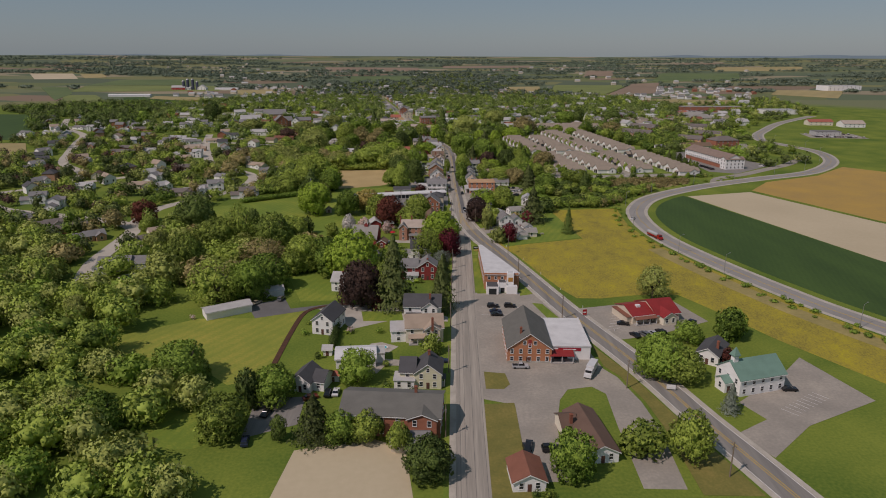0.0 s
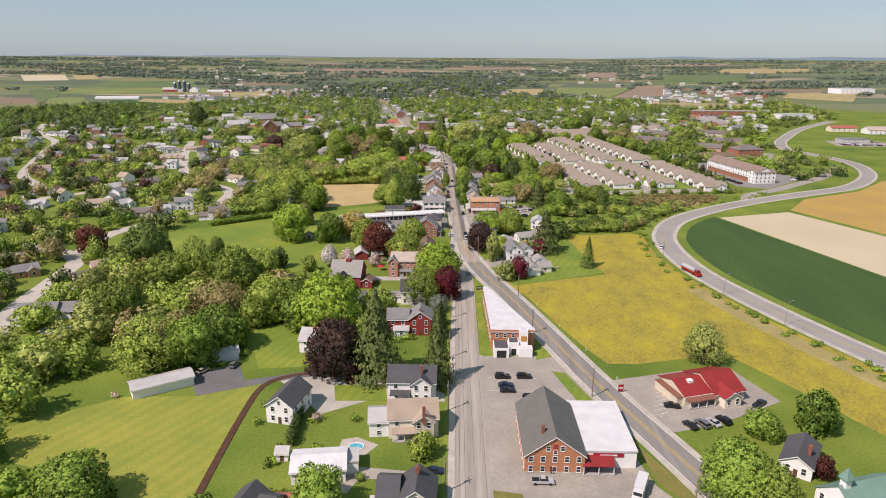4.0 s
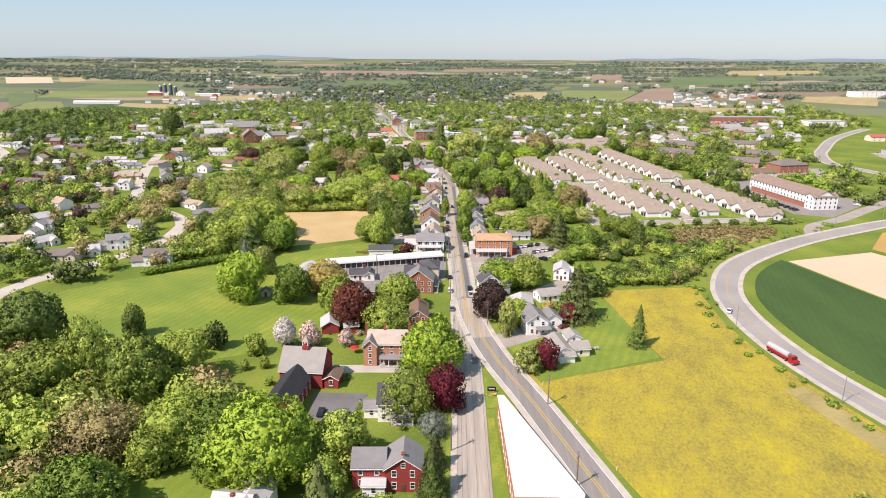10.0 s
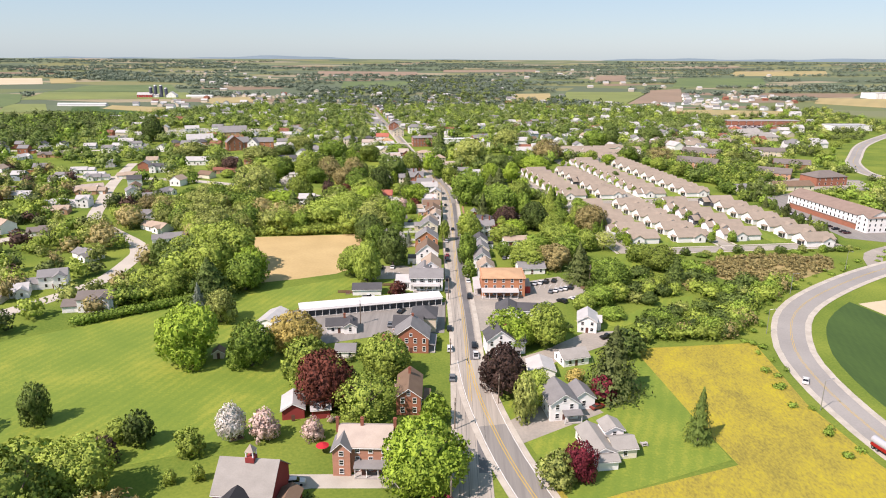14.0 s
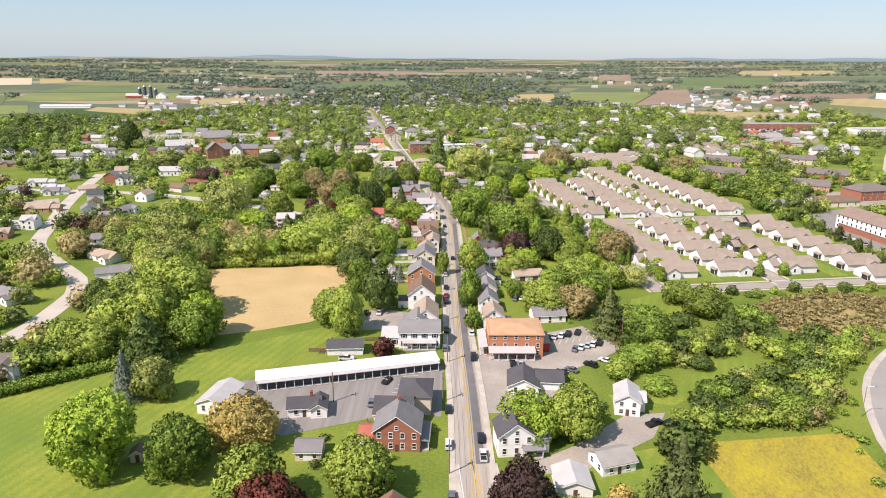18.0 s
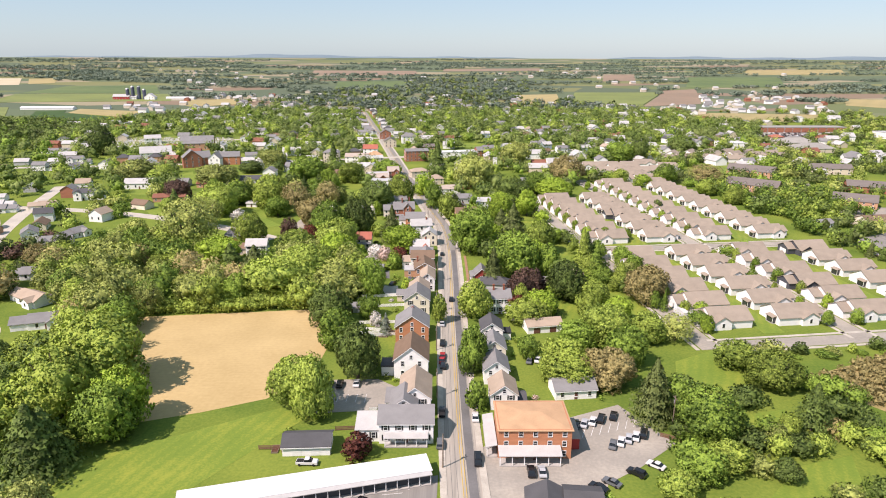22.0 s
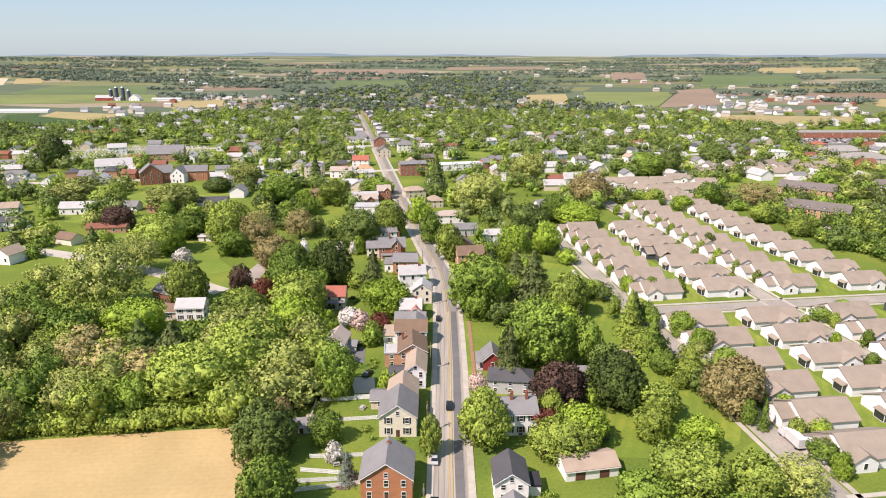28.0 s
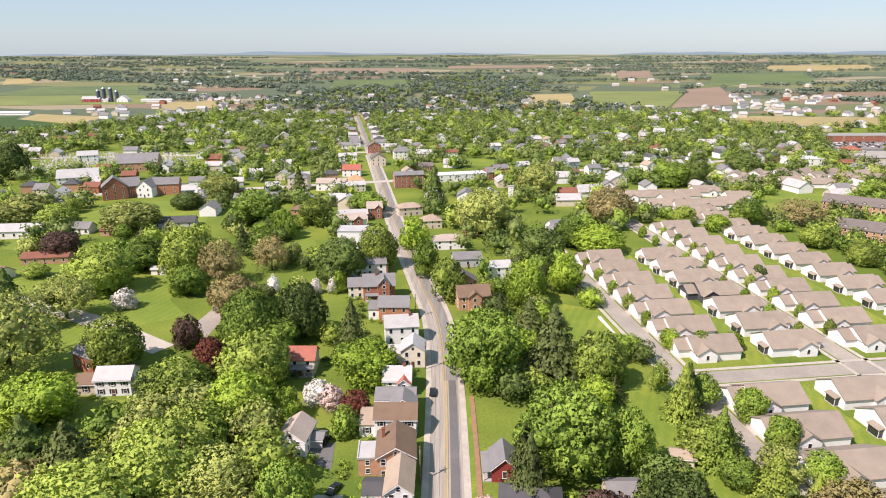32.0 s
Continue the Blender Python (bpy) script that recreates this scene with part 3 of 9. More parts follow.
far_field("field_far", PASTURE, "striped pale green far field", (-950, 1642), (-1044, 1884), (-693, 1941), (-611, 1728))
far_field("field_far", FAR_TAN, "golden far field beside farm sheds", (-562, 1655), (-575, 1757), (-496, 1801), (-439, 1644), (-505, 1574))
far_field("field_far", FAR_TAN, "tan bare far field", (-659, 1432), (-684, 1514), (-556, 1470), (-511, 1350))
far_field("field_far", CROP, "deep green far field below the poultry house", (-642, 1286), (-729, 1455), (-690, 1478), (-664, 1428), (-516, 1343), (-545, 1294))
far_field("field_far", PASTURE, "pale green far field beside farm sheds", (-790, 1327), (-903, 1531), (-833, 1540), (-719, 1359))
far_field("field_far", FAR_GREEN, "bright green far field", (-824, 1362), (-1122, 1803), (-1056, 1816), (-910, 1578))
far_field("field_far", FAR_GREEN, "long green far field behind the striped one", (-1051, 1905), (-1089, 2173), (-882, 2268), (-738, 1967))
far_field("field_far", SOIL_PALE, "pale bare building ground far off", (-1352, 2145), (-1568, 2465), (-1435, 2513), (-1246, 2207))
far_field("field_far", FAR_TAN, "tan far field between tree belts", (-1240, 2240), (-1394, 2486), (-1334, 2547), (-1205, 2312))
far_field("field_far", FAR_RED, "wide reddish bare field far off", (-575, 2960), (-640, 3310), (-190, 3340), (-160, 2980))
far_field("field_far", FAR_GREEN, "green far field north of the town", (-346, 2186), (-394, 2529), (-181, 2595), (-149, 2270))
far_field("field_far", FAR_TAN, "tan far field beside a farm", (123, 1684), (150, 1983), (246, 2014), (212, 1712))
far_field("field_far", FAR_TAN, "golden far field behind the car parks", (780, 1688), (875, 1862), (1035, 1821), (874, 1558))
far_field("field_far", FAR_RED, "reddish bare strip far off", (-68, 3300), (-72, 3540), (390, 3620), (366, 3380))
far_field("field_far", FAR_RED, "reddish bare field between far farms", (484, 2612), (576, 3020), (704, 3067), (605, 2651))
far_field("field_far", FAR_TAN, "long tan field far off", (1118, 3002), (1272, 3365), (1686, 3361), (1513, 3007))
far_field("field_far", FAR_GREEN, "wide green far field", (658, 2291), (849, 2844), (1169, 2825), (944, 2288))
far_field("field_far", CROP, "dark green crop field west of the suburb", (-517, 796), (-504, 734), (-700, 780), (-900, 1040), (-675, 1046))
far_field("field_far", FAR_TAN, "tan bare field west of the suburb", (-468, 708), (-412, 622), (-540, 590), (-640, 700))
ground_patch("lawn_cemetery", LAWN, "mown cemetery lawn with rows of headstones", "lawn", (-398, 1051), (-384, 1096), (-266, 1106), (-225, 1009), (-291, 994), (-349, 980), z=0.05)
ground_patch("lawn_oval", LAWN, "mown oval lawn behind the bungalow estate", "lawn", (190.3, 869.8), (204.6, 857), (233, 875), (252, 900), (256, 922), (229, 931), (204, 908), z=0.05)
ground_patch("yard_court", LOT, "grey asphalt court with white lines among trees", "court", (-98, 682), (-96, 704), (-89.5, 690), (-89, 669), z=0.06)
ground_patch("car_park", ASPHALT_DARK, "dark asphalt car parks with rows of cars before the far stores", "car park", (413, 1255), (515, 1285), (403, 1101), (347, 1082), z=0.06)


def distant_hills():
    """A low wooded ridge behind the last fields."""
    rr = random.Random(3)
    bm = bmesh.new()
    rows, n = [], 220
    for i in range(n + 1):
        a = radians(-62 + 124 * i / n)
        top = 82 + 8 * math.sin(i * 0.09) + 6 * math.sin(i * 0.23 + 1) + 3 * math.sin(i * 0.71) + 1.5 * rr.random()
        rows.append([bm.verts.new((math.sin(a) * r, 250 + math.cos(a) * r, z)) for r, z in ((4640, 40), (5300, top), (5700, 20))])
    for p, q in zip(rows, rows[1:]):
        for j in range(2):
            bm.faces.new((p[j], p[j + 1], q[j + 1], q[j]))
    # the blue in this base colour stands in for distance haze
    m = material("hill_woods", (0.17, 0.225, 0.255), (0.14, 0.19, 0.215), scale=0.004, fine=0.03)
    return tagged(part("backdrop_hills", bm, m), "low wooded hills on the horizon, tinted blue-green for haze", "hills", kind="structure")


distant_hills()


# ---- trees ----
ICO = {}


def ico(k):
    """Corners and faces of a unit icosphere, split k times."""
    if k not in ICO:
        bm = bmesh.new()
        bmesh.ops.create_icosphere(bm, subdivisions=k, radius=1.0)
        bm.verts.ensure_lookup_table()
        ICO[k] = (np.array([tuple(v.co) for v in bm.verts]), np.array([[v.index for v in f.verts] for f in bm.faces]))
        bm.free()
    return ICO[k]


def shell(centres, radii, k, rng, rough=0.10):
    """Lumpy leaf masses behind the outer leaves: corners, faces, directions."""
    v, f = ico(k)
    V, Fc, N = [], [], []
    for i, (c, r) in enumerate(zip(centres, radii)):
        V.append(c + v * r * (1 + rough * rng.normal(size=(len(v), 1))))
        Fc.append(f + i * len(v))
        N.append(v)
    return np.concatenate(V), np.concatenate(Fc), np.concatenate(N)


def crown_points(rng, n, lobes, rx, rz, base, clump=22, core=0.70, k=1):
    """Leaves gathered in clumps over the outside of overlapping lobes, with their outward directions, and the dense inside of the crown."""
    c = np.array([[0.0, 0.0, base + rz]] + [[rx * 0.52 * math.cos(a), rx * 0.52 * math.sin(a), base + rz * (0.36 + 0.98 * rng.random())] for a in (2 * math.pi * (i + rng.random() * 0.7) / lobes for i in range(lobes))])
    rad = np.array([[rx * 0.76, rx * 0.76, rz * 0.98]] + [[rx * (0.40 + 0.16 * rng.random())] * 2 + [rz * (0.40 + 0.2 * rng.random())] for _ in range(lobes)])
    m = max(10, n // clump)
    # clumps spread evenly over each lobe, kept where no other lobe covers them
    cen, out = [], []
    area = rad[:, 0] * rad[:, 2]
    for i in range(lobes + 1):
        q = max(4, int(2.6 * m * area[i] / area.sum()))
        t = np.arange(q) + 0.5
        z = 1 - 1.72 * t / q
        a = t * 2.399963 + i
        w = np.sqrt(1 - z * z)
        d = np.stack([w * np.cos(a), w * np.sin(a), z], 1) + 0.10 * rng.normal(size=(q, 3))
        d /= np.linalg.norm(d, axis=1)[:, None]
        p = c[i] + d * rad[i] * (0.82 + 0.16 * rng.random(q))[:, None]
        inner = np.zeros(q, bool)
        for j in range(lobes + 1):
            if j != i:
                inner |= (((p - c[j]) / rad[j]) ** 2).sum(1) < 0.66
        cen.append(p[~inner])
        out.append(d[~inner])
    cen, dc = np.concatenate(cen), np.concatenate(out)
    m = len(cen)
    size = 2.5 * rx / math.sqrt(m) * (0.65 + 0.6 * rng.random(m))
    j = rng.permutation(np.arange(n) % m)
    e = rng.normal(size=(n, 3)) + 0.9 * dc[j]
    e /= np.linalg.norm(e, axis=1)[:, None]
    pos = cen[j] + e * (size[j] * (0.55 + 0.5 * rng.random(n)))[:, None]
    nor = 0.6 * dc[j] + 0.75 * e
    nor /= np.linalg.norm(nor, axis=1)[:, None]
    return pos, nor, shell(c, rad * core, k, rng, 0.14) if core else None


def spruce_points(rng, n, rx, h, base):
    u = rng.random(n) ** 0.75
    z = base + (h - base) * (1 - u)
    tier = 1.0 + 0.22 * np.sin(z / h * 46)
    a = rng.random(n) * 2 * math.pi
    r = rx * u * tier * (0.68 + 0.45 * rng.random(n)) * (1 + 0.2 * np.sin(7 * a + 1.9 * z)) + 0.15
    pos = np.stack([r * np.cos(a), r * np.sin(a), z - 0.12 * r], 1)
    nor = np.stack([np.cos(a), np.sin(a), 0.75 + 0.5 * np.sin(z / h * 46 + 1.2)], 1)
    zc = np.linspace(0.12, 0.9, 5)
    cen = np.stack([zc * 0, zc * 0, base + (h - base) * zc], 1)
    rad = np.stack([rx * (1 - zc) * 0.62, rx * (1 - zc) * 0.62, np.full(5, h * 0.13)], 1) * 0.8
    return pos, nor / np.linalg.norm(nor, axis=1)[:, None], shell(cen, rad, 1, rng, 0.16)


def leaf_mesh(name, rng, pos, nor, size, jitter=0.65, core=None):
    """Small three-cornered leaf clumps, facing roughly outward, over the dense inside of the crown."""
    n = len(pos)
    w = nor + jitter * rng.normal(size=(n, 3))
    w /= np.linalg.norm(w, axis=1)[:, None]
    t = np.cross(w, rng.normal(size=(n, 3)))
    t /= np.linalg.norm(t, axis=1)[:, None]
    b = np.cross(w, t)
    s = np.broadcast_to(size, (n,))[:, None] * (0.6 + 0.8 * rng.random(n))[:, None]
    co = np.stack([pos - t * s * 0.5 - b * s * 0.3, pos + t * s * 0.5 - b * s * 0.25 - w * s * 0.15, pos + b * s * 0.6 - w * s * 0.1], 1).reshape(-1, 3)
    # soft crown shading: leaves take part of their clump's outward direction
    v = np.repeat(0.7 * nor + 0.3 * w, 3, axis=0)
    idx = np.arange(3 * n, dtype=np.int32)
    if core is not None:
        idx = np.concatenate([idx, (core[1] + 3 * n).astype(np.int32).ravel()])
        co, v = np.concatenate([co, core[0]]), np.concatenate([v, core[2]])
    v /= np.linalg.norm(v, axis=1)[:, None]
    me = bpy.data.meshes.new(name)
    me.vertices.add(len(co))
    me.vertices.foreach_set("co", co.astype(np.float32).ravel())
    me.loops.add(len(idx))
    me.loops.foreach_set("vertex_index", idx)
    me.polygons.add(len(idx) // 3)
    me.polygons.foreach_set("loop_start", np.arange(0, len(idx), 3, dtype=np.int32))
    me.polygons.foreach_set("loop_total", np.full(len(idx) // 3, 3, np.int32))
    at = me.attributes.new("custom_normal", "FLOAT_VECTOR", "POINT")
    at.data.foreach_set("vector", v.astype(np.float32).ravel())
    me.update()
    return me


RNG = np.random.default_rng(7)


def trunk_mesh(h, fork, r, spread, rng, limbs=5):
    bm = bmesh.new()
    tube(bm, (0, 0, -0.3), (0, 0, fork), r, r * 0.72, 8)
    for i in range(limbs):
        a = 2 * math.pi * (i + 0.5 * rng.random()) / limbs
        mid = (spread * 0.35 * math.cos(a), spread * 0.35 * math.sin(a), fork + (h - fork) * 0.35)
        end = (spread * 0.75 * math.cos(a + 0.3), spread * 0.75 * math.sin(a + 0.3), fork + (h - fork) * (0.6 + 0.2 * rng.random()))
        tube(bm, (0, 0, fork - 0.2), mid, r * 0.5, r * 0.32, 6)
        tube(bm, mid, end, r * 0.32, r * 0.1, 5)
    tube(bm, (0, 0, fork - 0.1), (0, 0, h * 0.86), r * 0.6, r * 0.12, 6)
    return mesh_of(bm, "trunk")


# unit tree forms, 10 m tall and 5 m in crown radius, scaled when placed
FORMS = {"round": [], "small": [], "grand": [], "airy": [], "spruce": [], "bush": [], "columnar": []}
for k in range(5):
    FORMS["round"].append((trunk_mesh(10, 2.0, 0.42, 4.2, RNG), crown_points(RNG, 4000, 11, 5.0, 4.5, 0.5), 0.46))
    p, d, q = crown_points(RNG, 3000, 12, 5.0, 4.4, 0.9, 14, 0.45)
    FORMS["airy"].append((trunk_mesh(10, 2.2, 0.36, 4.6, RNG, 8), (p + RNG.normal(size=p.shape) * 0.3, d, q), 0.36))
for k in range(3):
    FORMS["grand"].append((trunk_mesh(10, 2.0, 0.42, 4.2, RNG, 7), crown_points(RNG, 6000, 15, 5.0, 4.5, 0.5), 0.37))
    FORMS["spruce"].append((trunk_mesh(10, 8.0, 0.30, 0.6, RNG, 2), spruce_points(RNG, 3000, 5.0, 10.0, 0.5), 0.46))
    FORMS["small"].append((trunk_mesh(10, 2.0, 0.42, 4.2, RNG), crown_points(RNG, 3000, 9, 5.0, 4.5, 0.5), 0.50))
    FORMS["bush"].append((trunk_mesh(10, 2.0, 0.3, 4.0, RNG, 4), crown_points(RNG, 900, 6, 5.0, 4.8, 0.2), 0.95))
    FORMS["columnar"].append((trunk_mesh(10, 1.8, 0.36, 3.0, RNG, 4), crown_points(RNG, 1700, 8, 4.6, 4.6, 0.4), 0.68))
MESHES = {}
KINDS = {
    "small": ("broadleaf_tree", "tree"), "round": ("broadleaf_tree", "tree"), "grand": ("broadleaf_tree", "tree"), "airy": ("broadleaf_tree", "tree"), "spruce": ("spruce_tree", "tree"), "bush": ("bush", "bush"), "columnar": ("broadleaf_tree", "tree")}
TINT = {"bright": "bright green", "green": "fresh green", "mid": "soft green", "dark": "dark green", "lime": "yellow-green", "olive": "pale olive budding", "gold": "golden", "tan": "pale tan budding", "copper": "copper-red", "plum": "dark purple", "red": "deep red", "blossom": "white blossoming", "pink": "pale pink blossoming", "spruce": "dull green", "blue": "silvery blue", "far": "haze-tinted green", "town": "deep green"}
TREE_COUNT = [0]
PLACED = []


def tree(form, tint, x, y, h, r):
    """A tree of height h and crown radius r standing at x, y."""
    TREE_COUNT[0] += 1
    if form == "round" and r > 7.4:
        form = "grand"
    elif form == "round" and r < 5.5:
        form = "small"
    i = TREE_COUNT[0]
    v = i % len(FORMS[form])
    key = (form, v, tint)
    if key not in MESHES:
        trunk, (p, d, q), size = FORMS[form][v]
        me = leaf_mesh("crown", np.random.default_rng(i), p, d, size, 0.35 if form == "spruce" else 0.6, q)
        me.materials.append(LEAF[tint])
        MESHES[key] = (trunk, me)
    trunk, me = MESHES[key]
    name, cat = KINDS[form]
    noun = {"bush": "bush", "spruce": "conifer with drooping branches"}.get(form, "tree with an open airy crown" if form == "airy" else "tree with a full rounded crown")
    ob = thing(name, Matrix.LocRotScale((x, y, ground_z(x, y)), Euler((0, 0, i * 2.4)), (r / 5, r / 5, h / 10)), "%s %s standing on grass" % (TINT[tint], noun), cat)
    part("trunk", trunk, BARK, ob)
    part("crown", me, None, ob)
    PLACED.append((x, y, r))
    return ob


def woods(name, label, tint, spots, leaves=90, size=0.17, conifer=False):
    """Many trees joined: spots are rows of x, y, height, radius."""
    if not len(spots):
        return None
    rng = np.random.default_rng(len(spots))
    leaves, size = int(leaves * 1.05), size * 0.86
    P, N, S, C, F, D = [], [], [], [], [], []
    at = 0
    for x, y, h, r in spots:
        if conifer and rng.random() < 0.9:
            p, d, q = spruce_points(rng, leaves, 5.0, 10.0, 0.5)
        else:
            p, d, q = crown_points(rng, leaves, 0 if leaves < 40 else 2 if leaves < 120 else 4 if leaves < 400 else 8, 5.0, 4.4, 0.9, 12 if leaves < 400 else 20)
        scale, place = np.array([r / 5, r / 5, h / 10]), np.array([x, y, ground_z(x, y)])
        P.append(p * scale + place)
        N.append(d)
        S.append(np.full(len(p), size * 2 * r))
        C.append(q[0] * scale + place)
        F.append(q[1] + at)
        D.append(q[2])
        at += len(q[0])
    me = leaf_mesh(name, rng, np.concatenate(P), np.concatenate(N), np.concatenate(S), 0.5, (np.concatenate(C), np.concatenate(F), np.concatenate(D)))
    me.materials.append(LEAF[tint])
    return tagged(new(name, me), label, "woods", kind="stuff")


# ---- buildings ----
TRIM = material("white_trim", (0.80, 0.80, 0.78), (0.66, 0.66, 0.64), rough=0.6, fine=4)
SHUTTER = material("dark_shutter", (0.03, 0.035, 0.035), (0.02, 0.022, 0.022), rough=0.7)
DOORM = material("door_paint", (0.16, 0.07, 0.05), (0.09, 0.045, 0.035), rough=0.6)
DECK = material("porch_deck", (0.42, 0.40, 0.37), (0.30, 0.285, 0.26), fine=3)
CHIMNEY = material("chimney_brick", (0.30, 0.11, 0.065), (0.19, 0.075, 0.05), scale=1.5, fine=8, bump=0.4)


def frame_mesh(w, h):
    bm = bmesh.new()
    t = 0.11
    add_box(bm, -w / 2 - t, -w / 2, -0.07, 0.02, -t, h + t)
    add_box(bm, w / 2, w / 2 + t, -0.07, 0.02, -t, h + t)
    add_box(bm, -w / 2, w / 2, -0.07, 0.02, h, h + t * 1.3)
    add_box(bm, -w / 2 - t, w / 2 + t, -0.13, 0.02, -t * 1.4, 0)
    add_box(bm, -w / 2, w / 2, -0.05, 0.02, h * 0.48, h * 0.53)
    me = mesh_of(bm, "window")
    me.materials.append(TRIM)
    return me


def far_window_mesh(w, h):
    """A window in one piece: raised surround and recessed glass."""
    bm = bmesh.new()
    t = 0.12
    rings = [[bm.verts.new((sx * a, y, z)) for sx, z in ((-1, z0), (1, z0), (1, z1), (-1, z1))] for a, y, z0, z1 in ((w / 2 + t, 0.02, -t, h + t), (w / 2 + t, -0.07, -t, h + t), (w / 2, -0.07, 0, h), (w / 2, -0.025, 0, h))]
    for p, q in zip(rings, rings[1:]):
        for i in range(4):
            j = (i + 1) % 4
            bm.faces.new((p[i], p[j], q[j], q[i]))
    bm.faces.new(rings[-1]).material_index = 1
    bmesh.ops.recalc_face_normals(bm, faces=bm.faces)
    me = mesh_of(bm, "window")
    me.materials.append(TRIM)
    me.materials.append(GLASS)
    return me


def shutter_mesh(w, h):
    bm = bmesh.new()
    add_box(bm, -0.2, 0.2, -0.06, 0.02, -0.05, h + 0.05)
    for k in range(5):
        add_box(bm, -0.15, 0.15, -0.085, -0.055, h * (0.08 + 0.18 * k), h * (0.18 + 0.18 * k))
    me = mesh_of(bm, "shutter")
    me.materials.append(SHUTTER)
    return me


WIN = {}


def window(parent, x, y, z, face, w=0.95, h=1.55, shutters=False, pane=True):
    """A sash window on a wall; face: n near, f far, l left, r right."""
    key = (w, h)
    if key not in WIN:
        gp = mesh_of(box(-w / 2, w / 2, -0.025, 0.02, 0, h), "pane")
        gp.materials.append(GLASS)
        WIN[key] = (frame_mesh(w, h), gp, shutter_mesh(w, h), far_window_mesh(w, h))
    fr, gp, sh, far = WIN[key]
    m = pose(x, y, z, 0, 0, {"n": 0, "f": 180, "l": -90, "r": 90}[face])
    ob = part("window", fr if pane else far, None, parent, m=m)
    if pane:
        part("pane", gp, None, ob)
    if shutters:
        for s in (-1, 1):
            part("shutter", sh, None, ob, m=pose(s * (w / 2 + 0.34), 0, 0))
    return ob


def gable_roof(w, d, h, rise, ridge, over=0.4, th=0.2):
    bm = bmesh.new()
    if ridge == "x":
        k = rise / (d / 2)
        for y0, y1 in ((-over, d / 2), (d + over, d / 2)):
            z0 = h - over * k + th
            pts = [(-w / 2 - over, y0, z0), (w / 2 + over, y0, z0), (w / 2 + over, y1, h + rise + th), (-w / 2 - over, y1, h + rise + th)]
            slab(bm, pts if y0 < y1 else pts[::-1], th)
    else:
        k = rise / (w / 2)
        for x0, x1 in ((-w / 2 - over, 0), (w / 2 + over, 0)):
            z0 = h - over * k + th
            pts = [(x0, -over, z0), (x1, -over, h + rise + th), (x1, d + over, h + rise + th), (x0, d + over, z0)]
            slab(bm, pts if x0 > x1 else pts[::-1], th)
    bmesh.ops.recalc_face_normals(bm, faces=bm.faces)
    return bm


def hip_roof(w, d, h, rise, over=0.4, th=0.2):
    bm = bmesh.new()
    a, b = w / 2 + over, d + over
    if w >= d:
        r0, r1 = Vector((-(w - d) / 2, d / 2, h + rise)), Vector(((w - d) / 2, d / 2, h + rise))
    else:
        r0, r1 = Vector((0, w / 2, h + rise)), Vector((0, d - w / 2, h + rise))
    low = h - 0.1
    c = [(-a, -over, low), (a, -over, low), (a, b, low), (-a, b, low)]
    vs = [bm.verts.new(p) for p in c]
    base = [bm.verts.new((p[0], p[1], low - th)) for p in c]
    p, q = bm.verts.new(r0), bm.verts.new(r1)
    if w >= d:
        faces = ((vs[0], vs[1], q, p), (vs[1], vs[2], q), (vs[2], vs[3], p, q), (vs[3], vs[0], p))
    else:
        faces = ((vs[0], vs[1], p), (vs[1], vs[2], q, p), (vs[2], vs[3], q), (vs[3], vs[0], p, q))
    for f in faces:
        bm.faces.new(f)
    for i in range(4):
        j = (i + 1) % 4
        bm.faces.new((vs[i], base[i], base[j], vs[j]))
    bm.faces.new(base[::-1])
    bmesh.ops.recalc_face_normals(bm, faces=bm.faces)
    return bm


